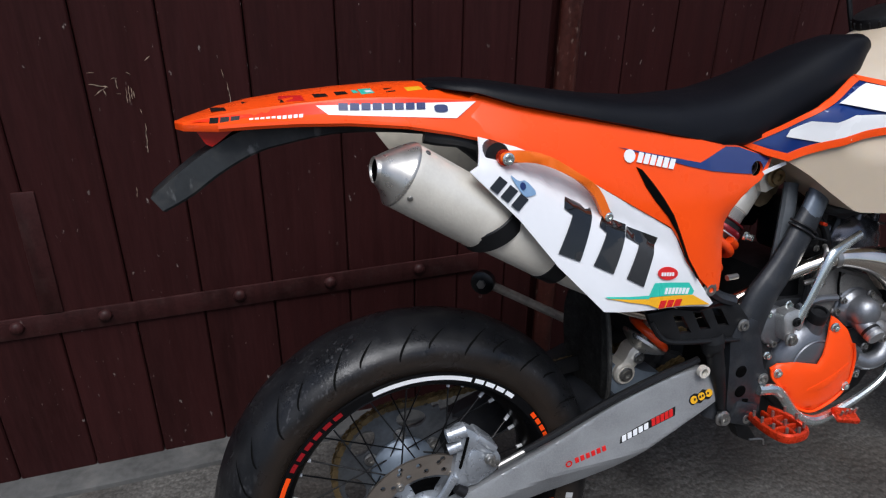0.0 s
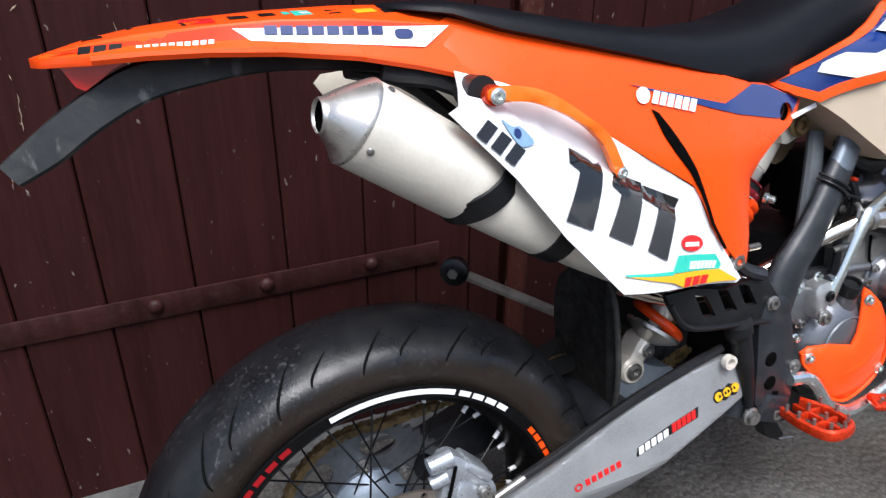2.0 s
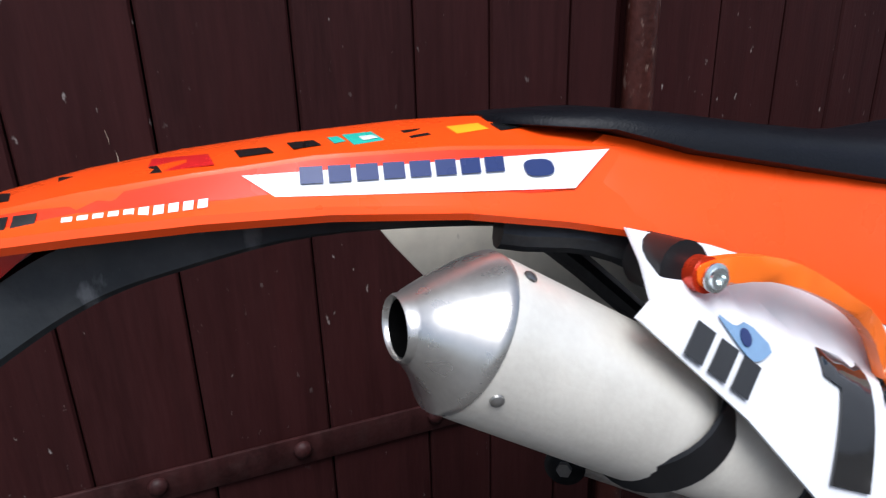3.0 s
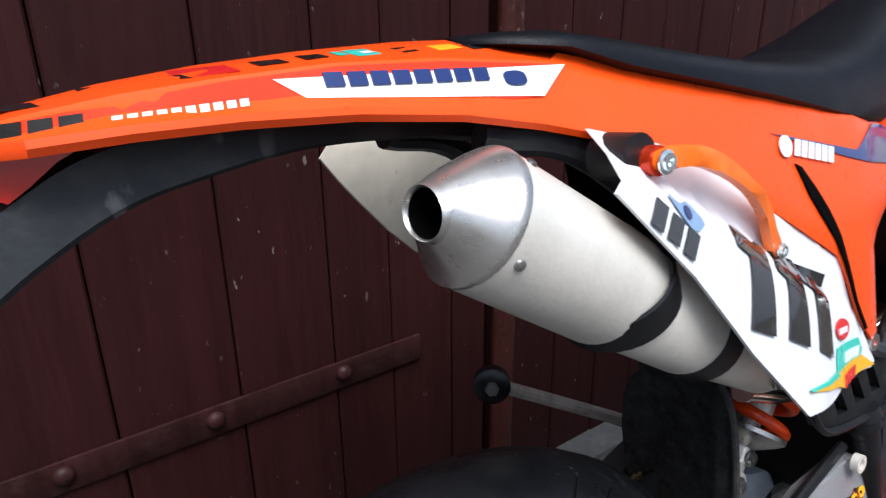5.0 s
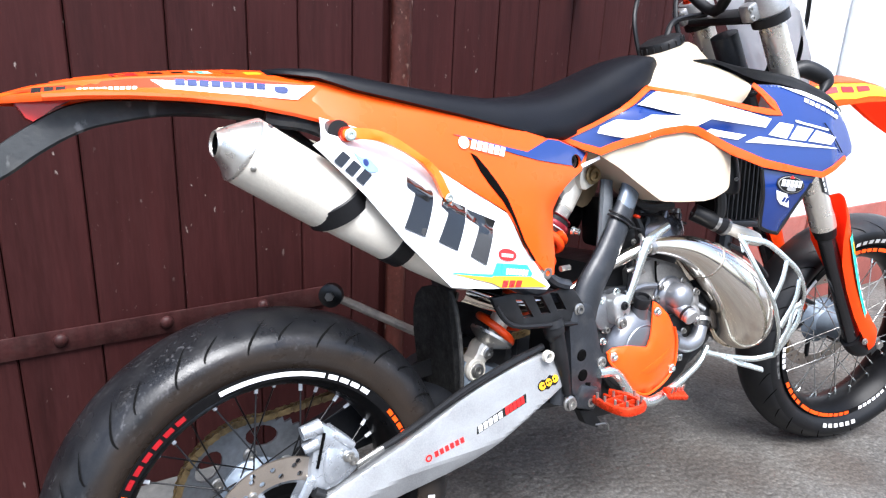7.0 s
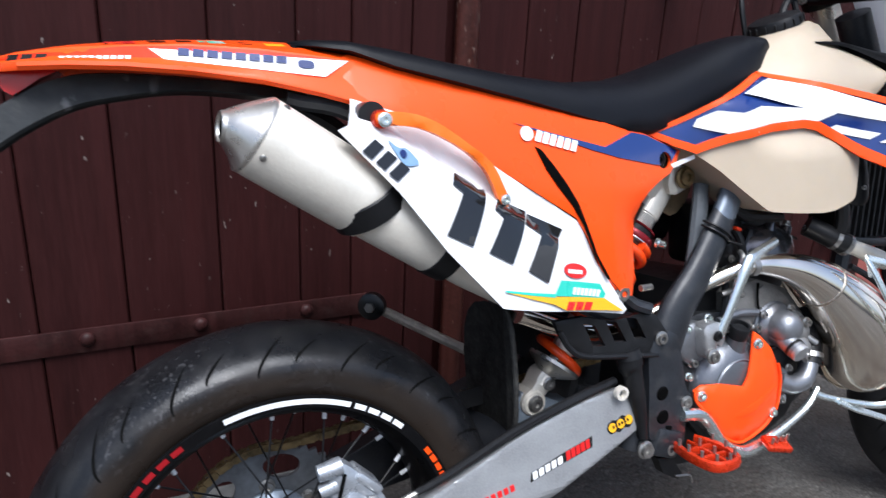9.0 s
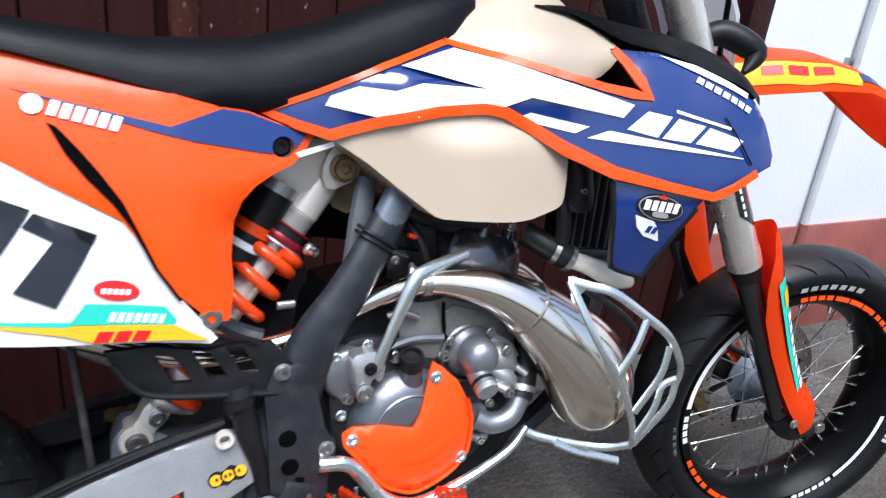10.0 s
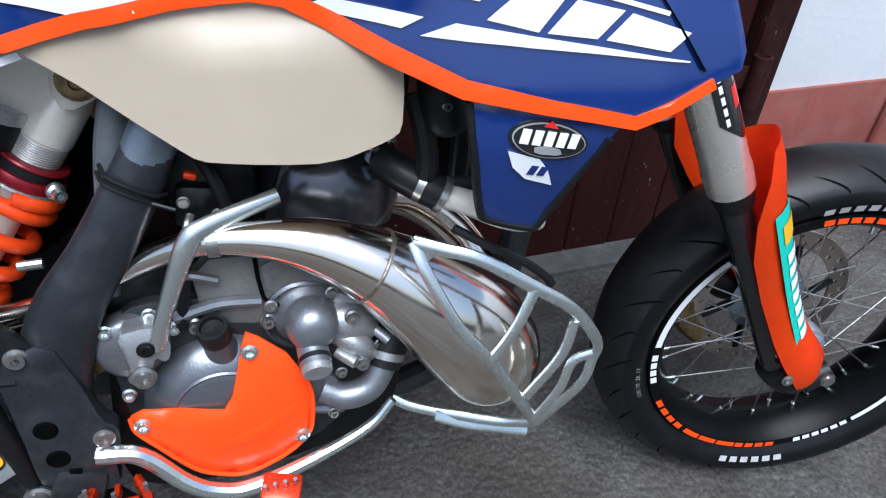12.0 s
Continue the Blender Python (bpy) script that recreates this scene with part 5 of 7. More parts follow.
for k in range(2):
    part("cable_tie", tube([(0.616 + 0.003 * k, -0.088, 0.690 + 0.006 * k), (0.622 + 0.003 * k, -0.104, 0.685 + 0.006 * k), (0.640 + 0.003 * k, -0.109, 0.674 + 0.006 * k), (0.656 + 0.003 * k, -0.104, 0.663 + 0.006 * k), (0.662 + 0.003 * k, -0.088, 0.658 + 0.006 * k)], 0.0022, 6, 3), BLACK, frame_root)
part("tie_end", rod((0.654, -0.106, 0.664), (0.672, -0.112, 0.658), 0.0018, 6), BLACK, frame_root)
COVER = [(0.500, 0.535), (0.548, 0.552), (0.563, 0.500), (0.571, 0.456), (0.583, 0.444), (0.582, 0.424), (0.572, 0.402), (0.572, 0.370), (0.545, 0.368), (0.506, 0.390), (0.504, 0.41), (0.504, 0.46)]
cover = part("frame_cover", panel(COVER, flat_y(-0.117), 0.022, 0.015, soft=1, lip=0.003), FRAME, frame_root, "scuffed black plastic frame protector")
for (x, z, r) in ((0.525, 0.459, 0.0085), (0.527, 0.423, 0.0085)):
    # dark discs painted as the shade inside holes
    part("cover_hole", lathe([(0.0001, 0), (r, 0), (r * 1.25, 0.0015), (r * 1.25, 0.004)], pose(x, -0.1185, z, 0, 0, 0), 18), DARK, cover)
part("cover_hole", block((0.011, 0.003, 0.013), pose(0.537, -0.1172, 0.401, 0, 12, 0), 0.001), DARK, cover)
part("pivot_bolt", bolt((0.570, -0.117, 0.437), (0, -1, 0), 0.0075, 0.005), STEEL, cover)
part("cover_bolt", bolt((0.540, -0.116, 0.372), (0, -1, 0), 0.0085, 0.008), STEEL, cover)
part("lower_bracket", panel([(0.532, 0.352), (0.562, 0.345), (0.580, 0.318), (0.572, 0.310), (0.545, 0.325)], flat_y(-0.105), 0.02, 0.02, lip=0.002), BLACK, frame_root)
part("return_spring", tube([(0.560, -0.112, 0.322), (0.585, -0.114, 0.318), (0.590, -0.114, 0.306)], 0.0016, 6), STEEL, frame_root)
part("subframe", tube([(0.50, -0.085, 0.56), (0.40, -0.095, 0.60), (0.28, -0.09, 0.70), (0.12, -0.075, 0.845), (0.03, -0.06, 0.875)], 0.011, 10), FRAME, frame_root)
part("subframe", tube([(0.50, 0.085, 0.56), (0.40, 0.095, 0.60), (0.28, 0.09, 0.70), (0.12, 0.075, 0.845), (0.03, 0.06, 0.875)], 0.011, 10), FRAME, frame_root)
part("seat_rail", tube([(0.66, -0.05, 0.80), (0.50, -0.075, 0.815), (0.30, -0.075, 0.85), (0.05, -0.06, 0.88)], 0.012, 10), FRAME, frame_root)
part("far_tube", tube([(0.52, 0.10, 0.38), (0.56, 0.105, 0.56), (0.66, 0.09, 0.74), (0.80, 0.04, 0.86), (1.10, 0.02, 0.88)], 0.022, 10), FRAME, frame_root)
part("down_tube", tube([(1.13, 0.0, 0.86), (1.06, 0.0, 0.62), (1.0, 0.0, 0.40), (0.86, 0.03, 0.30), (0.56, 0.06, 0.31)], 0.018, 10), FRAME, frame_root)
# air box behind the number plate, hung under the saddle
# near-black colour also holds the shade of the space behind the panels
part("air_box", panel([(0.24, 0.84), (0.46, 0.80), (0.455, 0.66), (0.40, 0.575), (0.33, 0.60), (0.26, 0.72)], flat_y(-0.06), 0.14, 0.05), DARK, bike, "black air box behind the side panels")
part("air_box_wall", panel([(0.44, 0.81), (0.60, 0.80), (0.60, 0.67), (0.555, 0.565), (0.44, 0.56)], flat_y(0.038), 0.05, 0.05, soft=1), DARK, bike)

# heel guard with slots
GUARD = [(0.346, 0.588), (0.353, 0.572), (0.367, 0.549), (0.394, 0.534), (0.478, 0.522), (0.518, 0.517), (0.536, 0.545), (0.514, 0.575), (0.486, 0.580), (0.44, 0.576), (0.391, 0.588)]
slots = [[(a, 0.578), (a + 0.018, 0.574), (a + 0.036, 0.543), (a + 0.016, 0.545)] for a in (0.392, 0.428, 0.462)]
guard = part("heel_guard", panel(GUARD, flat_y(-0.113), 0.010, 0.012, holes=slots, lip=0.002), BLACK, bike, "black slotted plastic heel guard")
part("guard_edge", tube([(0.353, -0.112, 0.574), (0.369, -0.113, 0.549), (0.396, -0.114, 0.534), (0.478, -0.114, 0.522), (0.516, -0.114, 0.517)], 0.0042, 8, 4), BLACK, guard)
part("guard_bolt", bolt((0.522, -0.114, 0.540), (0, -1, 0), 0.0078, 0.006), STEEL, guard)
part("stay", tube([(0.447, -0.115, 0.615), (0.475, -0.11, 0.595), (0.50, -0.115, 0.585)], 0.009, 8), FRAME, guard)

# inner mudguard between the wheel and the shock
def inner_guard():
    """A sheet across the bike behind the wheel, bowed round the tyre, with a rounded far shoulder and a turned near edge."""
    bm = bmesh.new()
    rows = []
    for z, near, far in ((0.592, -0.040, 0.020), (0.584, -0.048, 0.050), (0.568, -0.051, 0.068), (0.54, -0.052, 0.079), (0.50, -0.052, 0.084), (0.46, -0.049, 0.084), (0.42, -0.042, 0.080), (0.38, -0.030, 0.066), (0.35, -0.010, 0.040)):
        line = []
        for k in range(13):
            y = near + (far - near) * k / 12
            back = 0.012 * (1 - ((y - 0.01) / 0.08) ** 2)
            line.append(bm.verts.new((0.304 + (0.59 - z) * 0.06 + back + (0.010 if k == 0 else 0.0), y, z)))
        rows.append(line)
    for a, b in zip(rows, rows[1:]):
        for j in range(12):
            bm.faces.new((a[j], a[j + 1], b[j + 1], b[j]))
    bmesh.ops.solidify(bm, geom=bm.faces[:], thickness=0.005)
    return bm


inner = part("inner_mudguard", inner_guard(), DUSTY, bike, "dusty black inner mudguard", smooth=50)
part("edge_bead", tube([(0.314, -0.042, 0.592), (0.316, -0.053, 0.566), (0.320, -0.055, 0.51), (0.323, -0.052, 0.46), (0.325, -0.044, 0.42), (0.326, -0.030, 0.38), (0.326, -0.010, 0.352)], 0.0040, 8, 4), DUSTY, inner)
part("far_frame_cover", panel([(0.36, 0.60), (0.48, 0.62), (0.60, 0.66), (0.62, 0.42), (0.56, 0.33), (0.48, 0.34), (0.46, 0.44), (0.38, 0.50)], flat_y(0.085), 0.02, 0.05, soft=1), FRAME, bike, "black far frame plate")

# ---- shock absorber with orange spring
S0, S1 = Vector((0.606, -0.014, 0.748)), Vector((0.386, -0.014, 0.460))
sd = (S1 - S0).normalized()
SM = Matrix.Translation(S0) @ sd.to_track_quat("Y", "Z").to_matrix().to_4x4()
shock = part("shock_absorber", lathe([(0.0001, -0.012), (0.016, -0.012), (0.018, 0.0), (0.0225, 0.015), (0.0235, 0.044), (0.0238, 0.058), (0.0225, 0.0595), (0.0225, 0.100), (0.0175, 0.102), (0.0175, 0.300), (0.010, 0.31), (0.010, 0.36)], SM, 28), ALU_BRUSHED, bike, "shock absorber with orange coil spring")
for i in range(9):
    part("thread", lathe([(0.0225, 0.0610 + i * 0.0022), (0.0231, 0.0618 + i * 0.0022), (0.0225, 0.0626 + i * 0.0022)], SM, 28), ALU, shock)
RING_RED = mat("dark_red_ring", (0.25, 0.010, 0.018), 0.32, 0.4)
part("preload_ring", lathe([(0.022, 0.0800), (0.0315, 0.0800), (0.0325, 0.0815), (0.0315, 0.0830), (0.022, 0.0832)], SM, 28), RING_RED, shock, "dark red lock ring")
part("ring_band", lathe([(0.022, 0.0832), (0.0300, 0.0834), (0.0300, 0.0915), (0.022, 0.0917)], SM, 28), BLACK, shock)
part("preload_ring", lathe([(0.022, 0.0917), (0.0335, 0.0920), (0.0345, 0.0945), (0.0345, 0.1000), (0.0335, 0.1020), (0.022, 0.1022)], SM, 28), RING_RED, shock, "dark red preload ring")
part("ring_band", lathe([(0.022, 0.1022), (0.0350, 0.1024), (0.0355, 0.1045), (0.022, 0.1048)], SM, 28), ALU, shock, "bright spring washer")
part("ring_bolt", bolt((0.572, -0.044, 0.661), (0.5, -1, -0.2), 0.0060, 0.014), ZINC, shock)
SPRING = mat("orange_spring_paint", (0.88, 0.070, 0.004), 0.30, vary=0.08, coat=0.2)
across = Vector((-sd.z, 0, sd.x))
coil = []
for k in range(150):
    turn = k / 20
    d = 0.110 + (0.011 * turn if turn < 1 else 0.011 + 0.0318 * (turn - 1))
    a = math.pi / 2 - 2 * math.pi * turn
    coil.append(S0 + sd * d + 0.0345 * (across * math.cos(a) + Vector((0, -1, 0)) * math.sin(a)))
part("spring", tube(coil, 0.0072, 10, 1, smooth=False), SPRING, shock, "orange coil spring", smooth=60)
part("spring_seat", lathe([(0.02, 0.318), (0.040, 0.320), (0.040, 0.325), (0.032, 0.331), (0.012, 0.342)], SM, 28), CAP, shock)
part("top_clevis", panel([(0.596, 0.728), (0.632, 0.742), (0.642, 0.772), (0.626, 0.790), (0.602, 0.782), (0.588, 0.752)], flat_y(-0.050), 0.07, 0.02, soft=1, lip=0.004), ALU_BRUSHED, shock, smooth=45)
part("top_bolt", bolt((0.613, -0.054, 0.757), (0, -1, 0), 0.0125, 0.008), CHAIN, shock, "bronze-brown mount bolt")
part("lower_eye", lathe([(0.0001, -0.020), (0.017, -0.020), (0.020, -0.016), (0.020, 0.016), (0.0001, 0.020)], pose(0.372, -0.004, 0.440), 24), ALU_BRUSHED, shock)
part("lower_clevis", panel([(0.355, 0.430), (0.357, 0.450), (0.374, 0.463), (0.384, 0.483), (0.402, 0.489), (0.414, 0.475), (0.406, 0.458), (0.391, 0.447), (0.386, 0.430), (0.370, 0.423)], flat_y(-0.022), 0.034, 0.012, soft=1, lip=0.004), ALU_BRUSHED, shock, "bright shock clevis", smooth=45)
part("eye_bolt", bolt((0.372, -0.024, 0.440), (0, -1, 0), 0.0095, 0.006), STEEL, shock)
part("lower_bolt", bolt((0.396, -0.023, 0.466), (0, -1, 0), 0.0075, 0.006), STEEL, shock)
part("linkage", panel([(0.342, 0.400), (0.346, 0.442), (0.360, 0.458), (0.382, 0.452), (0.416, 0.430), (0.456, 0.420), (0.468, 0.385), (0.35, 0.375)], flat_y(-0.018), 0.05, 0.015, soft=1, lip=0.006), HUB, shock, "blue-grey cast shock mount", smooth=50)
part("bridge_casting", panel([(0.522, 0.749), (0.519, 0.762), (0.545, 0.787), (0.600, 0.790), (0.620, 0.762), (0.604, 0.732), (0.586, 0.712), (0.568, 0.722), (0.556, 0.729), (0.540, 0.737)], flat_y(-0.034), 0.042, 0.012, soft=1, lip=0.004), ALU_BRUSHED, shock, "bright casting between damper and reservoir", smooth=45)
part("reservoir", tube([(0.548, -0.018, 0.738), (0.522, -0.018, 0.698), (0.492, -0.018, 0.652)], 0.024, 18), BLACK, shock, "black shock reservoir")
part("reservoir_sticker", tube([(0.5175, -0.018, 0.691), (0.5105, -0.018, 0.680)], 0.0246, 18, smooth=False), ORANGE, shock)
part("reservoir_sticker", tube([(0.5045, -0.018, 0.671), (0.5000, -0.018, 0.664)], 0.0246, 18, smooth=False), STICKER_WHITE, shock)
part("reservoir_collar", tube([(0.548, -0.018, 0.738), (0.541, -0.018, 0.727)], 0.0255, 18, smooth=False), ALU, shock)

# stained inner plate seen between the hoses
part("inner_plate", panel([(0.585, 0.765), (0.640, 0.790), (0.680, 0.775), (0.672, 0.720), (0.640, 0.690), (0.610, 0.705)], flat_y(-0.004), 0.006, 0.03, soft=1), mat("stained_tan_plastic", (0.27, 0.20, 0.115), 0.5, vary=0.2, scale=25, dust=0.2), bike, "stained tan inner plate")
# hoses and looms between shock and frame
loom = part("breather_hose", tube([(0.640, -0.06, 0.745), (0.628, -0.07, 0.70), (0.616, -0.075, 0.64), (0.598, -0.08, 0.57)], [0.013, 0.014, 0.013, 0.011], 10, flat=0.7, up=(0, -1, 0)), GREY_HOSE, bike, "grey rubber hose beside the shock")
part("clip", rod((0.53, -0.06, 0.60), (0.55, -0.06, 0.60), 0.005), STEEL, loom)
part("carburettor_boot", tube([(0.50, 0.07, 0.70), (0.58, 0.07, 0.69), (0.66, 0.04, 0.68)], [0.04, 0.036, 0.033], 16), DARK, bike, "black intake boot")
part("carburettor", block((0.09, 0.08, 0.10), pose(0.70, -0.01, 0.665), 0.015), DARK_METAL, bike, "carburettor between boot and cylinder")
part("loom", tube([(0.66, -0.08, 0.73), (0.70, -0.08, 0.70), (0.74, -0.075, 0.69), (0.80, -0.07, 0.685)], 0.008, 8), BLACK, bike)
part("fuel_tap", block((0.011, 0.010, 0.006), pose(0.687, -0.088, 0.678, 0, 20, 0), 0.002), ORANGE_METAL, bike)

# ---- engine
# aluminium body coloured nearly black, as it lies in the shaded bay
engine = part("engine", panel([(0.56, 0.34), (0.58, 0.50), (0.60, 0.60), (0.67, 0.61), (0.78, 0.585), (0.86, 0.54), (0.88, 0.45), (0.86, 0.36), (0.78, 0.32), (0.62, 0.31)], flat_y(-0.085), 0.17, 0.05, soft=1), DARK_METAL, bike, "cast aluminium two-stroke engine", smooth=40)
part("cylinder_flank", panel([(0.672, 0.585), (0.690, 0.600), (0.735, 0.602), (0.80, 0.580), (0.842, 0.535), (0.848, 0.498), (0.80, 0.495), (0.745, 0.525), (0.722, 0.522), (0.676, 0.533)], flat_y(-0.1075), 0.03, 0.03, lip=0.003), CAST_PALE, engine, "pale cast cylinder side", smooth=40)
part("flank_step", panel([(0.733, 0.596), (0.79, 0.577), (0.828, 0.535), (0.80, 0.532), (0.738, 0.552)], flat_y(-0.1115), 0.006, 0.03, soft=1, lip=0.002), CAST_PALE, engine, smooth=40)
part("flank_line", tube([(0.730, -0.112, 0.598), (0.731, -0.112, 0.570), (0.738, -0.113, 0.548), (0.775, -0.1135, 0.536), (0.805, -0.112, 0.525)], 0.0022, 6), DARK, engine)
part("vent_hose", tube([(0.668, -0.105, 0.610), (0.664, -0.112, 0.575), (0.655, -0.112, 0.535)], 0.0055, 8), BLACK, engine)
part("banjo", tube([(0.655, -0.112, 0.590), (0.672, -0.118, 0.594), (0.694, -0.116, 0.584)], 0.0045, 8), STEEL, engine)
part("crank_side", panel([(0.585, 0.50), (0.59, 0.545), (0.62, 0.562), (0.67, 0.556), (0.72, 0.560), (0.78, 0.55), (0.83, 0.53), (0.845, 0.47), (0.83, 0.40), (0.76, 0.345), (0.65, 0.345), (0.59, 0.42)], flat_y(-0.104), 0.03, 0.03, soft=1, lip=0.006), CASE_DARK, engine, smooth=50)
part("cylinder", block((0.12, 0.12, 0.11), pose(0.805, 0, 0.605, 0, 22, 0), 0.015), CASE_DARK, engine)
for i in range(4):
    part("fin", block((0.12, 0.10, 0.005), pose(0.812 + 0.008 * i, 0, 0.60 + 0.022 * i, 0, 22, 0), 0.002), CASE_DARK, engine)
part("cylinder_head", block((0.06, 0.06, 0.05), pose(0.838, 0.02, 0.690, 0, 22, 0), 0.015), DARK_METAL, engine)
HEAD_M = pose(0.818, 0.0, 0.628, 0, 14, 0) @ pose(0, 0, 0, 90, 0, 0)
HEAD_GREY = mat("satin_dark_head_casting", (0.15, 0.15, 0.165), 0.22, 0.8, vary=0.15, scale=18, bump=0.04, fine=320)
head = part("head_cover", lathe([(0.0001, 0.052), (0.030, 0.052), (0.036, 0.049), (0.060, 0.044), (0.072, 0.034), (0.079, 0.015), (0.082, -0.012), (0.080, -0.030)], HEAD_M, 36), HEAD_GREY, engine, "dark rounded cylinder head", smooth=50)
for i in range(8):
    a = 2 * math.pi * (i + 0.35) / 8
    part("head_boss", lathe([(0.0001, 0.050), (0.0085, 0.050), (0.010, 0.046), (0.011, 0.020)], HEAD_M @ pose(0.060 * math.cos(a), 0, 0.060 * math.sin(a)), 14), HEAD_GREY, head)
    part("head_bolt", bolt(HEAD_M @ Vector((0.060 * math.cos(a), 0.050, 0.060 * math.sin(a))), HEAD_M.to_3x3() @ Vector((0, 1, 0)), 0.0058, 0.009), STEEL, head)
part("valve_rod", rod((0.852, -0.092, 0.672), (0.885, -0.096, 0.668), 0.004), ZINC, engine)
part("carburettor_hose", tube([(0.690, -0.07, 0.70), (0.705, -0.09, 0.675), (0.712, -0.095, 0.640), (0.700, -0.09, 0.60)], 0.0065, 8), BLACK, engine)
part("carburettor_hose", tube([(0.720, -0.06, 0.71), (0.735, -0.088, 0.690), (0.760, -0.09, 0.692), (0.79, -0.07, 0.70)], 0.006, 8), BLACK, engine)
part("float_bowl", block((0.05, 0.05, 0.045), pose(0.690, -0.055, 0.640, 0, 10, 0), 0.010), DARK_METAL, engine)
part("bowl_screw", bolt((0.676, -0.082, 0.650), (0, -1, 0), 0.0045, 0.004), STEEL, engine)
part("bowl_screw", bolt((0.704, -0.082, 0.634), (0, -1, 0), 0.0045, 0.004), STEEL, engine)

# clutch cover
CC = Vector((0.680, -0.106, 0.440))
part("clutch_cover", lathe([(0.0001, -0.026), (0.040, -0.026), (0.056, -0.021), (0.070, -0.010), (0.077, 0.004), (0.079, 0.03)], pose(*CC), 48), GREY_CASE, engine, "blue-grey domed clutch cover", smooth=60)
part("cover_ring", lathe([(0.046, -0.0250), (0.048, -0.0262), (0.050, -0.0245)], pose(*CC), 40), GREY_CASE, engine)
FILLER = pose(0.686, -0.112, 0.506, 0, 0, 0) @ pose(0, 0, 0, 112, 0, 0) @ pose(0, 0, 0, 0, 0, 6)
part("oil_neck", lathe([(0.023, -0.020), (0.0180, -0.006), (0.0150, 0.006), (0.0145, 0.022)], FILLER, 28), GREY_CASE, engine, "cast oil filler neck")
part("oil_cap", lathe([(0.0150, 0.018), (0.0154, 0.022), (0.0154, 0.036), (0.0145, 0.038), (0.0115, 0.038), (0.0108, 0.033), (0.0001, 0.032)], FILLER, 28), BLACK, engine, "black knurled oil filler cap")
OG = [(0.711, 0.527), (0.722, 0.520), (0.746, 0.497), (0.760, 0.470), (0.766, 0.444), (0.764, 0.41), (0.757, 0.389), (0.732, 0.369), (0.691, 0.355), (0.662, 0.364), (0.640, 0.380), (0.610, 0.420), (0.596, 0.438), (0.594, 0.453), (0.606, 0.460), (0.638, 0.459), (0.680, 0.449), (0.690, 0.464), (0.706, 0.516)]
dome = lambda x, z: -0.142 + 1.5 * ((x - 0.69) ** 2 + (z - 0.435) ** 2)
cg = part("clutch_guard", panel(OG, dome, 0.006, 0.012, lip=0.003), RED_ORANGE, engine, "orange plastic clutch cover guard", smooth=50)
for x, z in ((0.712, 0.509), (0.604, 0.445), (0.751, 0.392)):
    part("guard_bolt", bolt((x, dome(x, z) + 0.001, z), (0, -1, 0), 0.0062, 0.006), ZINC, cg)
part("guard_rim", tube([(x, dome(x, z) + 0.0005, z) for x, z in OG[3:14]], 0.0026, 8, 3), RED_ORANGE, cg)
part("guard_wing", panel(rounded([(0.655, 0.405), (0.700, 0.420), (0.752, 0.441), (0.750, 0.428), (0.715, 0.404), (0.690, 0.398)], 1), lambda x, z: dome(x, z) - 0.0016, 0.002, 0.012, lip=0.001), RED_ORANGE, cg, smooth=60)
for x, z in ((0.667, 0.534), (0.734, 0.525), (0.813, 0.518), (0.605, 0.49), (0.795, 0.40)):
    part("case_bolt", bolt((x, -0.106, z), (0, -1, 0), 0.006, 0.010), STEEL, engine)

# water pump
PUMP = mat("grey_pump_casting", (0.27, 0.28, 0.30), 0.38, 0.75, vary=0.15, scale=26, bump=0.15, fine=420, dust=0.05)
part("water_pump", lathe([(0.0001, -0.052), (0.010, -0.0515), (0.018, -0.048), (0.0235, -0.041), (0.0262, -0.031), (0.0265, -0.022), (0.0270, -0.018), (0.0335, -0.015), (0.0362, -0.008), (0.037, 0.03)], pose(0.774, -0.100, 0.526), 40), PUMP, engine, "domed water pump housing", smooth=80)
part("pump_spigot", lathe([(0.0155, -0.026), (0.0155, 0.004), (0.0185, 0.010), (0.022, 0.03)], pose(0.771, -0.134, 0.506, 26), 28), PUMP, engine)
part("spigot_cap", lathe([(0.0001, -0.0335), (0.0135, -0.033), (0.0150, -0.031), (0.0150, -0.024), (0.0001, -0.023)], pose(0.771, -0.134, 0.506, 26), 28), ALU, engine)
part("pump_ear", tube([(0.785, -0.110, 0.515), (0.812, -0.115, 0.515), (0.835, -0.112, 0.495)], [0.02, 0.022, 0.012], 12), ALU, engine)
part("pump_ear", tube([(0.795, -0.115, 0.505), (0.818, -0.125, 0.488), (0.830, -0.12, 0.470)], [0.012, 0.014, 0.010], 12), ALU, engine)
part("pump_bolt", bolt((0.820, -0.132, 0.470), (0, -1, 0), 0.006, 0.008), STEEL, engine)
part("pump_bolt", bolt((0.813, -0.134, 0.530), (0, -1, 0), 0.006, 0.008), STEEL, engine)
part("pump_rim", lathe([(0.0365, -0.008), (0.0395, -0.006), (0.0395, 0.004), (0.0365, 0.006)], pose(0.768, -0.105, 0.525), 32, closed=True), GREY_CASE, engine)
part("spigot_clip", lathe([(0.0150, -0.021), (0.0163, -0.020), (0.0163, -0.016), (0.0150, -0.015)], pose(0.771, -0.134, 0.506, 26), 24, closed=True), BLACK, engine)
for x, z in ((0.738, 0.548), (0.797, 0.552), (0.842, 0.478), (0.800, 0.452), (0.762, 0.418), (0.788, 0.400)):
    part("pump_screw", bolt((x, -0.118, z), (0, -1, 0), 0.0048, 0.006), STEEL, engine)
part("pump_web", tube([(0.800, -0.112, 0.545), (0.825, -0.112, 0.530), (0.838, -0.112, 0.510)], 0.008, 8), ALU, engine)
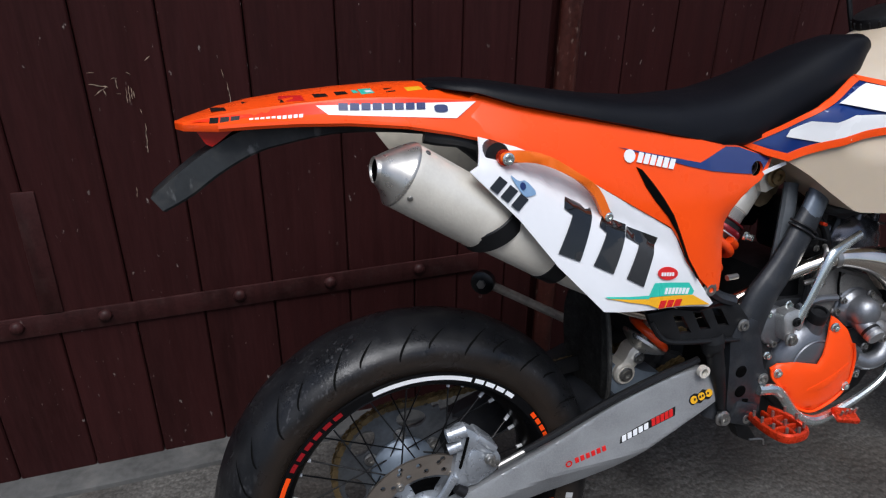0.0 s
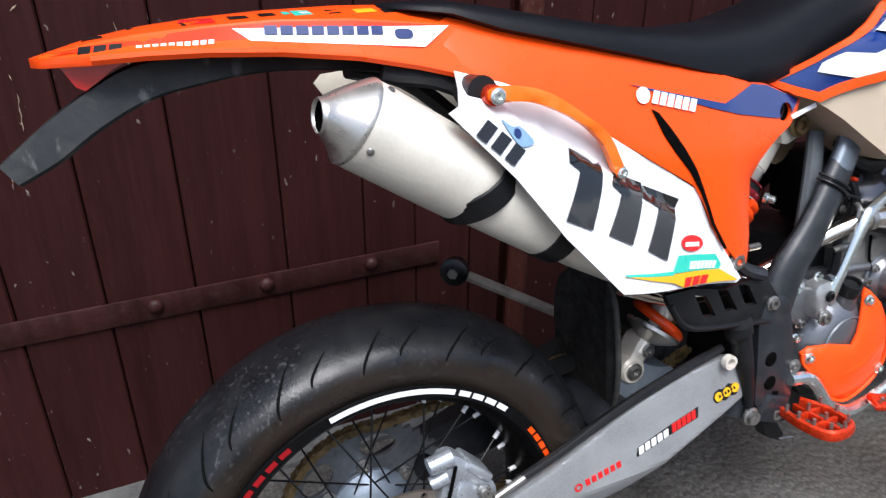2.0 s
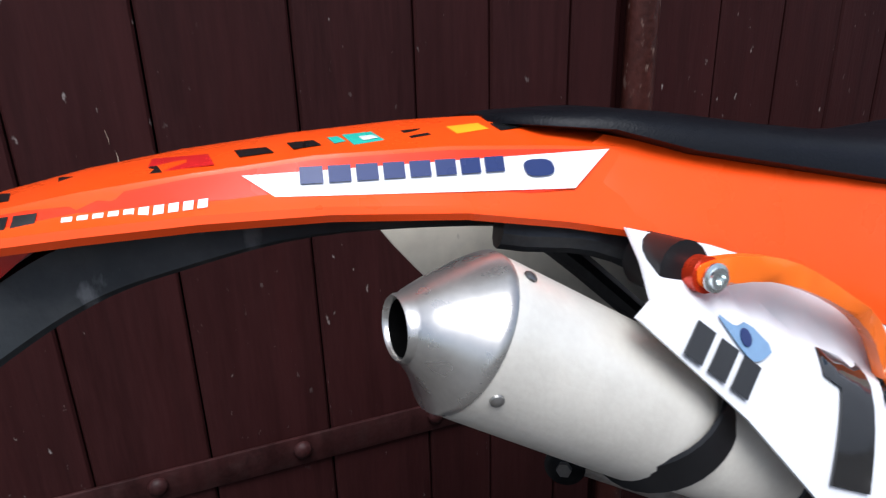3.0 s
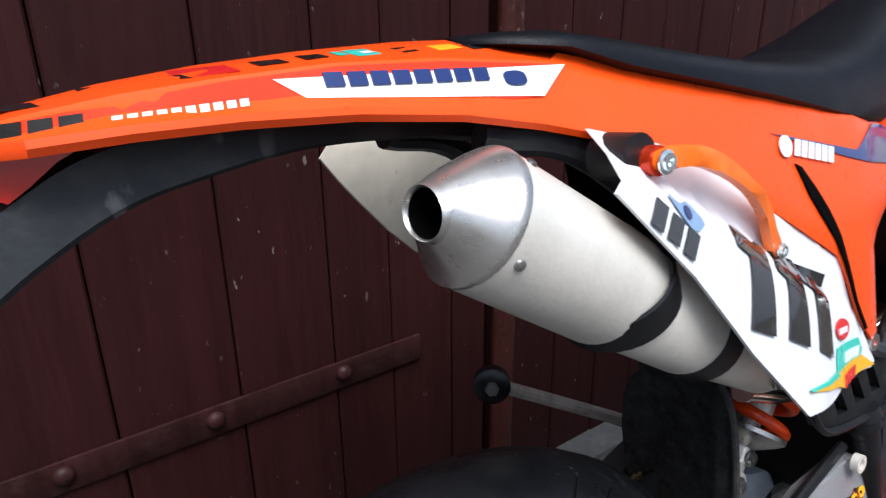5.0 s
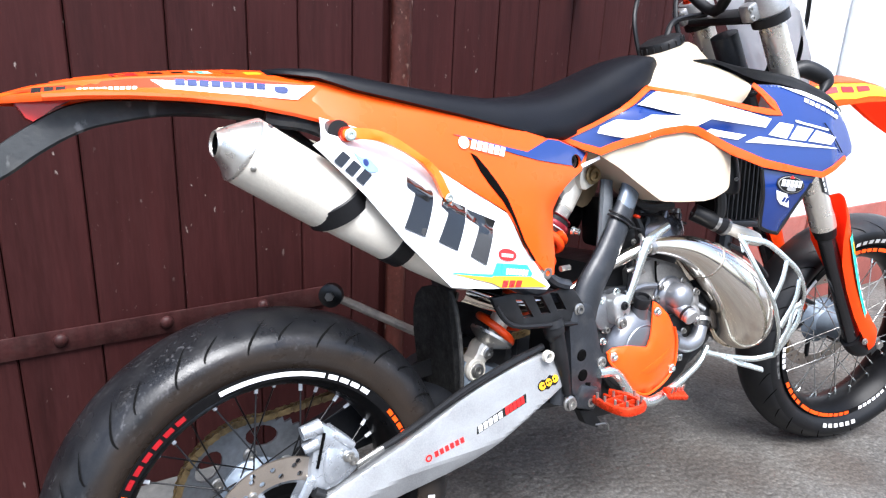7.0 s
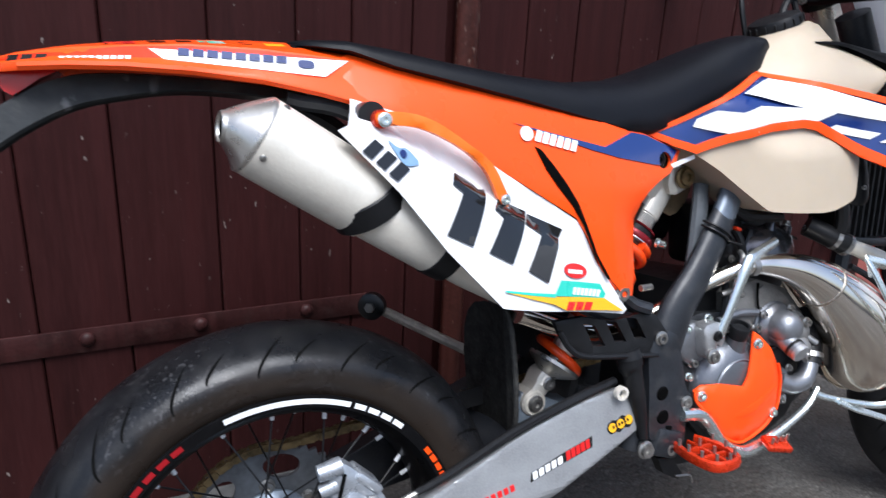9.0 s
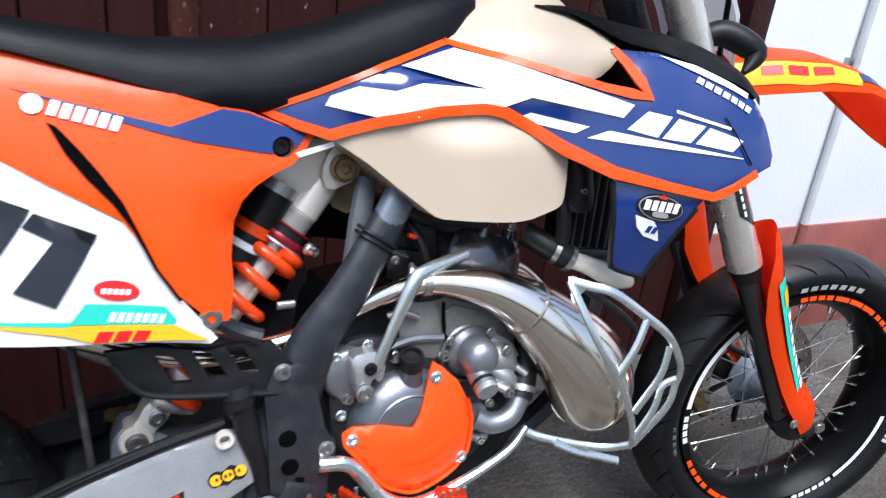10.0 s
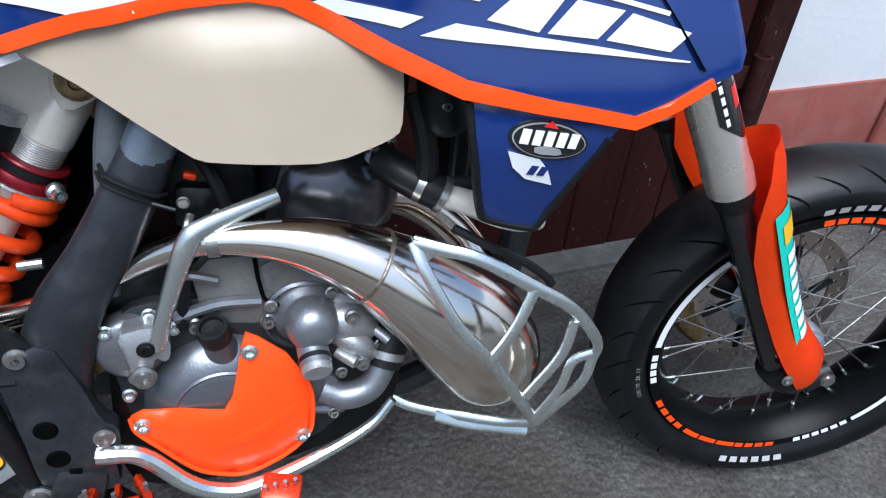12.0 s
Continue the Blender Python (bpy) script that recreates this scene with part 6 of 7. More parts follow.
part("water_elbow", tube([(0.778, -0.118, 0.435), (0.800, -0.125, 0.425), (0.828, -0.127, 0.432), (0.848, -0.120, 0.460)], [0.015, 0.015, 0.015, 0.0155], 14), PUMP, engine)
part("elbow_flange", lathe([(0.0001, -0.012), (0.020, -0.012), (0.022, 0.0), (0.022, 0.03), (0.0001, 0.03)], pose(0.776, -0.110, 0.437), 24), PUMP, engine)
part("water_hose", tube([(0.844, -0.121, 0.452), (0.858, -0.11, 0.482), (0.875, -0.085, 0.53)], 0.019, 12), BLACK, engine)
part("hose_clamp", tube([(0.848, -0.120, 0.460), (0.851, -0.117, 0.467)], 0.0205, 12, smooth=False), STEEL, engine)

# cast webs and small screws round the clutch side
part("case_web", tube([(0.650, -0.112, 0.548), (0.690, -0.112, 0.556), (0.730, -0.112, 0.552)], 0.006, 8), PUMP, engine)
part("case_web", tube([(0.745, -0.112, 0.415), (0.775, -0.112, 0.405), (0.800, -0.112, 0.400)], 0.007, 8), PUMP, engine)
part("pump_nozzle", rod((0.796, -0.126, 0.484), (0.812, -0.142, 0.478), 0.006, 12), ALU, engine)
part("pump_nozzle", rod((0.836, -0.118, 0.500), (0.850, -0.128, 0.488), 0.0055, 12), ALU, engine)
for x, z in ((0.648, 0.537), (0.590, 0.545), (0.596, 0.470), (0.630, 0.556)):
    part("case_screw", bolt((x, -0.110, z), (0, -1, 0), 0.0052, 0.007), ZINC, engine)

# the whole casting sits inboard of the frame
engine.location = (0, 0.018, -0.007)

# kick starter
kick = part("kick_starter", tube([(0.632, -0.114, 0.526), (0.645, -0.118, 0.560), (0.662, -0.120, 0.600), (0.677, -0.120, 0.630), (0.692, -0.117, 0.641), (0.757, -0.098, 0.653)], [0.0085, 0.0075, 0.0085, 0.0100, 0.0090, 0.0080], 12, 5, flat=0.72, up=(0, -1, 0)), ZINC, bike, "bright folding kick starter lever")
part("kick_boss", panel([(0.602, 0.545), (0.628, 0.549), (0.641, 0.541), (0.645, 0.528), (0.642, 0.512), (0.636, 0.508), (0.630, 0.516), (0.622, 0.497), (0.613, 0.493), (0.607, 0.500), (0.604, 0.522)], flat_y(-0.118), 0.026, 0.012, soft=1, lip=0.004), ALU, kick, "sculpted lever boss", smooth=50)
part("kick_bolt", bolt((0.624, -0.119, 0.529), (0, -1, 0), 0.006, 0.004), DARK_METAL, kick)
part("kick_shaft", bolt((0.617, -0.118, 0.499), (0, -1, 0), 0.0085, 0.008), STEEL, kick)
part("kick_cover", lathe([(0.0001, -0.1125), (0.018, -0.1120), (0.0275, -0.1110), (0.0315, -0.108), (0.033, -0.103), (0.034, -0.09), (0.0001, -0.09)], pose(0.607, 0.016, 0.513), 32), PUMP, kick, smooth=50)

# expansion chamber
WELD = mat("weld_bead", (0.62, 0.55, 0.45), 0.32, 0.95, vary=0.35, scale=160, bump=0.6, fine=260)
PIPE = [(0.32, -0.070, 0.595), (0.42, -0.066, 0.556), (0.53, -0.066, 0.556), (0.628, -0.096, 0.604), (0.685, -0.118, 0.627), (0.735, -0.124, 0.625), (0.785, -0.130, 0.612), (0.832, -0.135, 0.586), (0.878, -0.137, 0.549), (0.915, -0.136, 0.512), (0.942, -0.131, 0.475), (0.957, -0.122, 0.445), (0.966, -0.110, 0.422), (0.971, -0.100, 0.406), (0.973, -0.094, 0.396), (0.974, -0.091, 0.391)]
PR = [0.014, 0.013, 0.012, 0.0115, 0.0125, 0.0175, 0.0265, 0.037, 0.050, 0.059, 0.062, 0.060, 0.052, 0.038, 0.020, 0.003]
pipe = part("expansion_chamber", tube(PIPE, PR, 40, 8), CHROME, bike, "polished nickel expansion chamber exhaust", smooth=60)
part("header_pipe", tube([(0.958, -0.10, 0.425), (0.978, -0.065, 0.415), (0.993, -0.03, 0.430), (0.995, 0.005, 0.475), (0.965, 0.02, 0.53), (0.91, 0.015, 0.58), (0.86, 0.0, 0.60)], [0.044, 0.036, 0.029, 0.025, 0.024, 0.024, 0.024], 20, 6), CHROME, pipe, smooth=60)
part("weld_seam", lathe([(0.0360, -0.0026), (0.0380, -0.0014), (0.0384, 0.0), (0.0380, 0.0014), (0.0360, 0.0026)], Matrix.Translation(PIPE[7]) @ (Vector(PIPE[8]) - Vector(PIPE[6])).to_track_quat("Y", "Z").to_matrix().to_4x4(), 36), WELD, pipe, "rippled weld bead")
part("pipe_joint", tube([(0.690, -0.119, 0.6275), (0.700, -0.120, 0.6275)], 0.0152, 16, smooth=False), STEEL, pipe)
part("pipe_hook", tube([(0.664, -0.118, 0.60), (0.675, -0.12, 0.64), (0.68, -0.11, 0.65)], 0.004, 8), STEEL, pipe)
# pipe guard of flat bars
pipe.location = (0.002, 0.010, -0.004)
bars_of = [
    [(0.860, -0.176, 0.629), (0.885, -0.186, 0.622), (0.914, -0.196, 0.613), (0.966, -0.202, 0.577), (1.008, -0.201, 0.545), (1.038, -0.196, 0.505), (1.050, -0.188, 0.480), (1.048, -0.184, 0.464), (1.038, -0.182, 0.430), (0.998, -0.165, 0.372)],
    [(0.860, -0.176, 0.629), (0.868, -0.188, 0.603), (0.893, -0.201, 0.550), (0.926, -0.203, 0.504), (0.966, -0.192, 0.433), (0.998, -0.165, 0.372)],
    [(0.966, -0.203, 0.575), (0.948, -0.206, 0.539), (0.926, -0.204, 0.505)],
    [(1.012, -0.201, 0.530), (1.001, -0.201, 0.491), (0.969, -0.193, 0.440)],
    [(1.048, -0.185, 0.472), (1.026, -0.182, 0.463), (1.014, -0.182, 0.430), (0.990, -0.176, 0.390)],
    [(0.998, -0.165, 0.372), (0.960, -0.14, 0.364), (0.880, -0.115, 0.384), (0.852, -0.105, 0.398)],
]
cage = part("pipe_guard", tube(bars_of[0], 0.0062, 10, 5, flat=0.55, up=(0, -1, 0.25)), ZINC, bike, "zinc-plated bar guard over the exhaust chamber")
for b in bars_of[1:]:
    part("guard_bar", tube(b, 0.0058, 10, 5, flat=0.55, up=(0, -1, 0.25)), ZINC, cage)
part("corner_gusset", panel([(0.858, 0.634), (0.884, 0.624), (0.872, 0.612), (0.866, 0.600)], lambda x, z: -0.178 - (x - 0.858) * 0.35, 0.004, 0.01), ZINC, cage)
part("lower_bar", tube([(0.895, -0.125, 0.378), (0.930, -0.130, 0.360), (0.965, -0.132, 0.346), (1.004, -0.134, 0.330)], 0.0062, 8, flat=0.5, up=(0, -1, 0.6)), ZINC, cage)

# brake pedal: bright rod under the clutch cover, with orange tip
pedal = part("brake_pedal", tube([(0.560, -0.12, 0.42), (0.597, -0.124, 0.412), (0.632, -0.126, 0.366), (0.660, -0.127, 0.346), (0.695, -0.127, 0.340), (0.765, -0.124, 0.358), (0.823, -0.120, 0.381), (0.850, -0.118, 0.408)], [0.009, 0.009, 0.009, 0.009, 0.009, 0.007, 0.006, 0.005], 10, 5), ZINC, bike, "bright brake pedal rod under the engine")
part("pedal_tip", block((0.040, 0.028, 0.010), pose(0.722, -0.150, 0.352, 20, 10, -15), 0.003), ORANGE_METAL, pedal, "orange pedal tip")
for i in range(4):
    part("tip_pin", rod((0.707 + i * 0.010, -0.154, 0.358), (0.706 + i * 0.010, -0.158, 0.368), 0.0022, 6), STEEL, pedal)


# foot pegs
def peg(x, z, sgn):
    y = -0.118 * sgn
    base = part("foot_peg", tube([(x - 0.018, y, z), (x - 0.024, y - 0.04 * sgn, z), (x - 0.018, y - 0.076 * sgn, z), (x + 0.008, y - 0.082 * sgn, z), (x + 0.029, y - 0.072 * sgn, z), (x + 0.034, y - 0.036 * sgn, z), (x + 0.022, y, z)], 0.0050, 8, 4, flat=1.7, up=(0, 0, 1)), ORANGE_METAL, bike, "orange anodised foot peg with steel pins")
    part("peg_web", block((0.044, 0.006, 0.012), pose(x + 0.003, y - 0.028 * sgn, z), 0.002), ORANGE_METAL, base)
    part("peg_web", block((0.044, 0.006, 0.012), pose(x + 0.003, y - 0.055 * sgn, z), 0.002), ORANGE_METAL, base)
    part("peg_web", block((0.006, 0.072, 0.012), pose(x + 0.004, y - 0.04 * sgn, z), 0.002), ORANGE_METAL, base)
    for dx, dy in ((-0.022, 0.016), (-0.024, 0.036), (-0.022, 0.058), (-0.012, 0.075), (0.006, 0.081), (0.024, 0.072), (0.033, 0.048), (0.032, 0.024), (0.004, 0.028), (0.004, 0.055)):
        part("peg_pin", rod((x + dx, y - dy * sgn, z + 0.007), (x + dx, y - dy * sgn, z + 0.017), 0.0024, 8), STEEL, base)
    part("peg_mount", block((0.05, 0.05, 0.045), pose(x - 0.03, y + 0.02 * sgn, z + 0.005, 0, 20, 0), 0.01), FRAME, base)
    return base


peg(0.566, 0.376, 1)
peg(0.566, 0.376, -1)
mc = part("master_cylinder", tube([(0.474, -0.104, 0.520), (0.476, -0.105, 0.505), (0.478, -0.106, 0.500), (0.484, -0.108, 0.468), (0.493, -0.109, 0.430), (0.497, -0.110, 0.395)], [0.018, 0.018, 0.0145, 0.0130, 0.0095, 0.0075], 16), BLACK, bike, "black rear brake master cylinder")
part("reservoir_cap", tube([(0.472, -0.103, 0.530), (0.474, -0.104, 0.518)], [0.0175, 0.0200], 16, smooth=False), BLACK, mc)
part("hose_eye", lathe([(0.006, -0.004), (0.010, -0.004), (0.010, 0.004), (0.006, 0.004)], pose(0.457, -0.110, 0.470), 20, closed=True), ALU_BRUSHED, mc)
part("push_rod", rod((0.494, -0.112, 0.390), (0.498, -0.114, 0.372), 0.004), STEEL, mc)
part("link_bolt", bolt((0.499, -0.112, 0.378), (0, -1, 0), 0.010, 0.010), STEEL, mc)

# side stand folded back on the far side
STAND = mat("bare_stand_steel", (0.50, 0.44, 0.37), 0.42, 0.35, vary=0.2, scale=30, dust=0.15)
stand = part("side_stand", tube([(0.50, 0.14, 0.375), (0.38, 0.165, 0.455), (0.215, 0.174, 0.555)], [0.009, 0.0085, 0.008], 10, smooth=False), STAND, bike, "folded side stand with a round rubber foot")
part("stand_foot", lathe([(0.0001, -0.010), (0.016, -0.010), (0.0215, -0.007), (0.0215, 0.007), (0.016, 0.010), (0.0001, 0.010)], pose(0.196, 0.172, 0.566, 0, 0, -38), 28), DARK_METAL, stand)
part("foot_nut", lathe([(0.0001, -0.016), (0.008, -0.016), (0.008, -0.009)], pose(0.196, 0.172, 0.566, 0, 0, -38), 6), STEEL, stand)

# ---- tank and shrouds
tank_y = steps([(0.66, 0.118), (0.695, 0.136), (0.718, 0.152), (0.78, 0.155), (0.82, 0.150), (0.86, 0.135), (0.90, 0.110), (0.935, 0.075), (0.955, 0.03)])


TANK_SIDE = [(0.572, 0.802), (0.603, 0.782), (0.623, 0.768), (0.655, 0.741), (0.685, 0.717), (0.695, 0.7095), (0.704, 0.7065), (0.744, 0.703), (0.788, 0.701), (0.812, 0.7035), (0.849, 0.7145), (0.857, 0.719), (0.860, 0.727), (0.862, 0.750), (0.862, 0.772), (0.858, 0.80), (0.88, 0.85), (0.80, 0.87), (0.60, 0.83)]


tank_plan = steps([(0.56, 0.094), (0.60, 0.107), (0.66, 0.126), (0.72, 0.144), (0.77, 0.154), (0.80, 0.157), (0.84, 0.157), (0.88, 0.150)])


def tank_depth(x, z):
    """A flat flank that turns in towards the saddle and slips under the shroud's edge."""
    y = 0.002 - tank_plan(x)
    under = min(1.0, max(0.0, (z - 0.785) / 0.035))
    return y + under * max(0.0, on_shroud(-0.004)(x, z) - y)


shroud_y = steps([(0.60, 0.158), (0.66, 0.168), (0.72, 0.172), (0.76, 0.170), (0.80, 0.165), (0.84, 0.158), (0.88, 0.145), (0.92, 0.122)])


shroud_fit = steps([(0.5, -0.005), (0.6, -0.014), (0.72, -0.018), (0.85, -0.004), (0.95, 0.006), (1.05, 0.004), (1.2, -0.022)])


flare = steps([(0.72, 0.0), (0.8, 0.007), (0.87, 0.017), (0.93, 0.024), (1.0, 0.038), (1.06, 0.056), (1.12, 0.068), (1.2, 0.078)])


def on_shroud(out=0.0):
    def depth(x, z):
        blend = min(1.0, max(0.0, (x - 0.60) / 0.28))
        t_ = 0.090 + max(0.0, min(1.0, (x - 0.50) / 0.16)) * (tank_y(z) + 0.004 - 0.090)
        tuck = 0.034 * min(1.0, max(0.0, (z - 0.87) / 0.04)) * min(1.0, max(0.0, (0.80 - x) / 0.06))
        tuck += 0.011 * min(1.0, max(0.0, (0.850 - z) / 0.035)) * min(1.0, max(0.0, (0.90 - x) / 0.06)) * min(1.0, max(0.0, (x - 0.56) / 0.05))
        return tuck - (t_ + (shroud_y(z) - t_) * blend + shroud_fit(x) + flare(x) * min(1.0, max(0.45, 0.45 + (z - 0.64) / 0.13)) + out)
    return depth


tank = part("fuel_tank", panel(TANK_SIDE, tank_depth, 0.09, 0.010), TANK, bike, "ivory translucent plastic fuel tank", smooth=30)


def tank_top():
    """A wedge that rises to the filler, drops steeply in front of it and runs out in a low nose on either side."""
    rows = [  # x, low edge, shoulder, rim beside the ridge, ridge: half widths and heights
        (0.66, 0.060, 0.870, 0.050, 0.885, 0.030, 0.900, 0.905), (0.72, 0.074, 0.868, 0.060, 0.905, 0.036, 0.925, 0.930), (0.77, 0.092, 0.864, 0.064, 0.922, 0.040, 0.944, 0.950), (0.815, 0.110, 0.862, 0.068, 0.940, 0.044, 0.962, 0.968),
        (0.855, 0.121, 0.862, 0.073, 0.951, 0.046, 0.976, 0.983), (0.892, 0.127, 0.864, 0.076, 0.947, 0.046, 0.985, 0.994), (0.906, 0.129, 0.867, 0.078, 0.944, 0.046, 0.968, 0.974), (0.918, 0.131, 0.872, 0.080, 0.940, 0.046, 0.955, 0.958),
        (0.930, 0.132, 0.882, 0.086, 0.934, 0.046, 0.944, 0.946), (0.943, 0.131, 0.895, 0.106, 0.918, 0.060, 0.926, 0.928), (0.950, 0.127, 0.902, 0.114, 0.909, 0.070, 0.914, 0.916)]
    bm = bmesh.new()
    rings = []
    for x, wl, zl, ws, zs, wt, zt, zr in rows:
        half = [(wl, zl), (wl + 0.001, zl + 0.25 * (zs - zl)), (wl - 0.20 * (wl - ws), zl + 0.55 * (zs - zl)), (wl - 0.58 * (wl - ws), zl + 0.84 * (zs - zl)), (ws, zs), (0.5 * (ws + wt), 0.5 * (zs + zt) + 0.003), (wt, zt), (wt * 0.6, zr)]
        ring = [(-y, z) for y, z in half] + [(0, zr + 0.001)] + [(y, z) for y, z in reversed(half)]
        rings.append([bm.verts.new((x, y, z)) for y, z in ring])
    n = len(rings[0])
    for a, b in zip(rings, rings[1:]):
        for j in range(n):
            bm.faces.new((a[j], a[(j + 1) % n], b[(j + 1) % n], b[j]))
    bm.faces.new(rings[0]), bm.faces.new(rings[-1])
    bmesh.ops.recalc_face_normals(bm, faces=bm.faces[:])
    return bm


part("tank_top", tank_top(), TANK, tank, smooth=50)
cap = part("tank_cap", lathe([(0.0001, -0.014), (0.030, -0.014), (0.040, -0.010), (0.043, -0.003), (0.043, 0.006), (0.030, 0.012)], pose(0.862, 0.012, 0.992, -90, 0, 0) @ pose(0, 0, 0, 0, 0, -20), 28), BLACK, tank, "black ribbed filler cap")
for k in range(18):
    part("cap_rib", block((0.004, 0.010, 0.003), pose(0.862, 0.012, 0.992, -90, 0, 0) @ pose(0, 0, 0, 0, 0, -20) @ pose(0, 0, 0, 0, 20 * k, 0) @ pose(0.0432, -0.001, 0), 0.001), BLACK, cap, smooth=0)
part("cap_hose", tube([(0.872, 0.012, 1.00), (0.90, 0.02, 1.035), (0.95, 0.03, 1.05), (1.02, 0.035, 1.06)], 0.006, 8), BLACK, tank)

SHROUD = [(0.512, 0.823), (0.573, 0.797), (0.588, 0.797), (0.636, 0.812), (0.702, 0.823), (0.757, 0.826), (0.778, 0.823), (0.805, 0.809), (0.845, 0.785), (0.899, 0.759), (0.970, 0.741), (1.030, 0.729), (1.062, 0.742), (1.094, 0.757), (1.122, 0.768), (1.125, 0.782),
          (1.112, 0.820), (1.094, 0.848), (1.068, 0.862), (1.038, 0.878), (1.003, 0.892), (0.968, 0.901), (0.911, 0.904), (0.922, 0.889), (0.935, 0.868), (0.944, 0.850), (0.912, 0.854), (0.892, 0.858), (0.832, 0.873), (0.770, 0.891), (0.735, 0.904), (0.645, 0.874), (0.580, 0.846)]
shroud = part("radiator_shroud", panel(SHROUD, on_shroud(), 0.004, 0.008, lip=0.001), BLUE, bike, "glossy blue radiator shroud with white graphics and orange edge", smooth=50)


def ribbon(points, width, out, m_, name="orange_edge", sheet_y=on_shroud):
    """A band that follows an edge of the shroud."""
    left, right = [], []
    for i, p in enumerate(points):
        a, b = points[max(0, i - 1)], points[min(len(points) - 1, i + 1)]
        d = Vector((b[0] - a[0], b[1] - a[1])).normalized()
        w = width[i] if isinstance(width, list) else width
        left.append((p[0] - d.y * w / 2, p[1] + d.x * w / 2))
        right.append((p[0] + d.y * w / 2, p[1] - d.x * w / 2))
    return part(name, panel(left + right[::-1], sheet_y(out), 0.004, 0.013, lip=0.001), m_, shroud)


ribbon([(0.505, 0.828), (0.545, 0.811), (0.580, 0.800), (0.633, 0.815), (0.698, 0.827), (0.752, 0.831), (0.776, 0.827), (0.805, 0.812), (0.845, 0.788), (0.899, 0.762), (0.970, 0.745), (1.032, 0.732), (1.064, 0.745), (1.096, 0.760)], [0.006, 0.010, 0.012, 0.012, 0.012, 0.012, 0.013, 0.014, 0.016, 0.015, 0.012, 0.011, 0.010, 0.009], 0.0035, ORANGE)
ribbon([(0.513, 0.824), (0.570, 0.845), (0.640, 0.874), (0.730, 0.905)], 0.006, 0.003, ORANGE)
ribbon([(0.731, 0.906), (0.768, 0.893), (0.832, 0.875), (0.892, 0.859), (0.925, 0.853), (0.945, 0.850), (0.937, 0.868), (0.923, 0.889), (0.912, 0.903)], [0.008, 0.008, 0.009, 0.010, 0.012, 0.014, 0.014, 0.013, 0.011], 0.0035, ORANGE)


def gr(x, z):
    return on_shroud(0.0022)(x, z) - 0.0030 * min(1.0, max(0.0, (z - 0.845) / 0.02)) * min(1.0, max(0.0, (0.83 - x) / 0.04))



GFX = [
    [(0.734, 0.898), (0.926, 0.840), (0.911, 0.825), (0.805, 0.845), (0.772, 0.833), (0.708, 0.824), (0.641, 0.817), (0.575, 0.831), (0.581, 0.841), (0.610, 0.852), (0.647, 0.848), (0.677, 0.857), (0.754, 0.853), (0.657, 0.875)],
    [(0.787, 0.821), (0.805, 0.828), (0.872, 0.814), (0.856, 0.806)],
    [(0.869, 0.801), (0.894, 0.810), (1.071, 0.779), (1.071, 0.778)],
    [(0.916, 0.812), (0.943, 0.833), (0.974, 0.827), (0.953, 0.803)],
    [(0.960, 0.802), (0.983, 0.825), (1.018, 0.817), (0.998, 0.797)],
    [(1.005, 0.796), (1.024, 0.815), (1.070, 0.800), (1.053, 0.787)],
    [(0.980, 0.836), (1.052, 0.816), (1.050, 0.813), (0.980, 0.832)],
    [(0.968, 0.899), (1.012, 0.889), (1.082, 0.857), (1.079, 0.851)],
]
for g_ in GFX:
    part("white_graphic", panel(g_, gr, 0.001, 0.008), STICKER_WHITE, shroud)
part("lettering", bars((1.010, 0.869, 0.082, 0.0075, -27), 7, gr, 0.72, 0.1), STICKER_WHITE, shroud)
part("seam", panel([(1.0425, 0.828), (1.0440, 0.828), (1.0862, 0.7705), (1.0835, 0.7705)], on_shroud(0.0030), 0.001, 0.02), DARK, shroud)

LOWER = [(0.905, 0.757), (0.910, 0.705), (0.922, 0.650), (0.931, 0.638), (0.968, 0.6255), (0.977, 0.628), (1.020, 0.720), (1.031, 0.733)]
lower = part("lower_shroud", panel(LOWER, on_shroud(-0.006), 0.005, 0.015, lip=0.001), BLUE, bike, "glossy blue lower radiator shroud with small stickers", smooth=50)
part("edge_trim", tube([(0.905, -0.185, 0.75), (0.910, -0.186, 0.705), (0.921, -0.174, 0.65), (0.931, -0.171, 0.637), (0.968, -0.174, 0.6245), (0.978, -0.175, 0.628), (1.000, -0.194, 0.677), (1.018, -0.212, 0.717)], 0.004, 6, 4), BLACK, lower)
lo = on_shroud(-0.004)
ov = part("oval_sticker", panel([(0.967 + 0.0325 * math.cos(a), 0.7175 + 0.0172 * math.sin(a) - 0.17 * 0.0325 * math.cos(a)) for a in [i * math.pi / 12 for i in range(24)]], lo, 0.001, 0.03), BLACK_STICKER, lower, "black and white oval sticker")
part("oval_ring", panel([(0.967 + 0.0302 * math.cos(a), 0.7175 + 0.0154 * math.sin(a) - 0.17 * 0.0302 * math.cos(a)) for a in [i * math.pi / 12 for i in range(24)]], on_shroud(-0.0032), 0.0006, 0.03), GREY_STICKER, ov)
part("oval_core", panel([(0.967 + 0.0290 * math.cos(a), 0.7175 + 0.0142 * math.sin(a) - 0.17 * 0.0290 * math.cos(a)) for a in [i * math.pi / 12 for i in range(24)]], on_shroud(-0.0026), 0.0006, 0.03), BLACK_STICKER, ov)
part("lettering", bars((0.942, 0.7175, 0.050, 0.0125, -9), 5, on_shroud(-0.0018), 0.7, 0.1), STICKER_WHITE, ov)
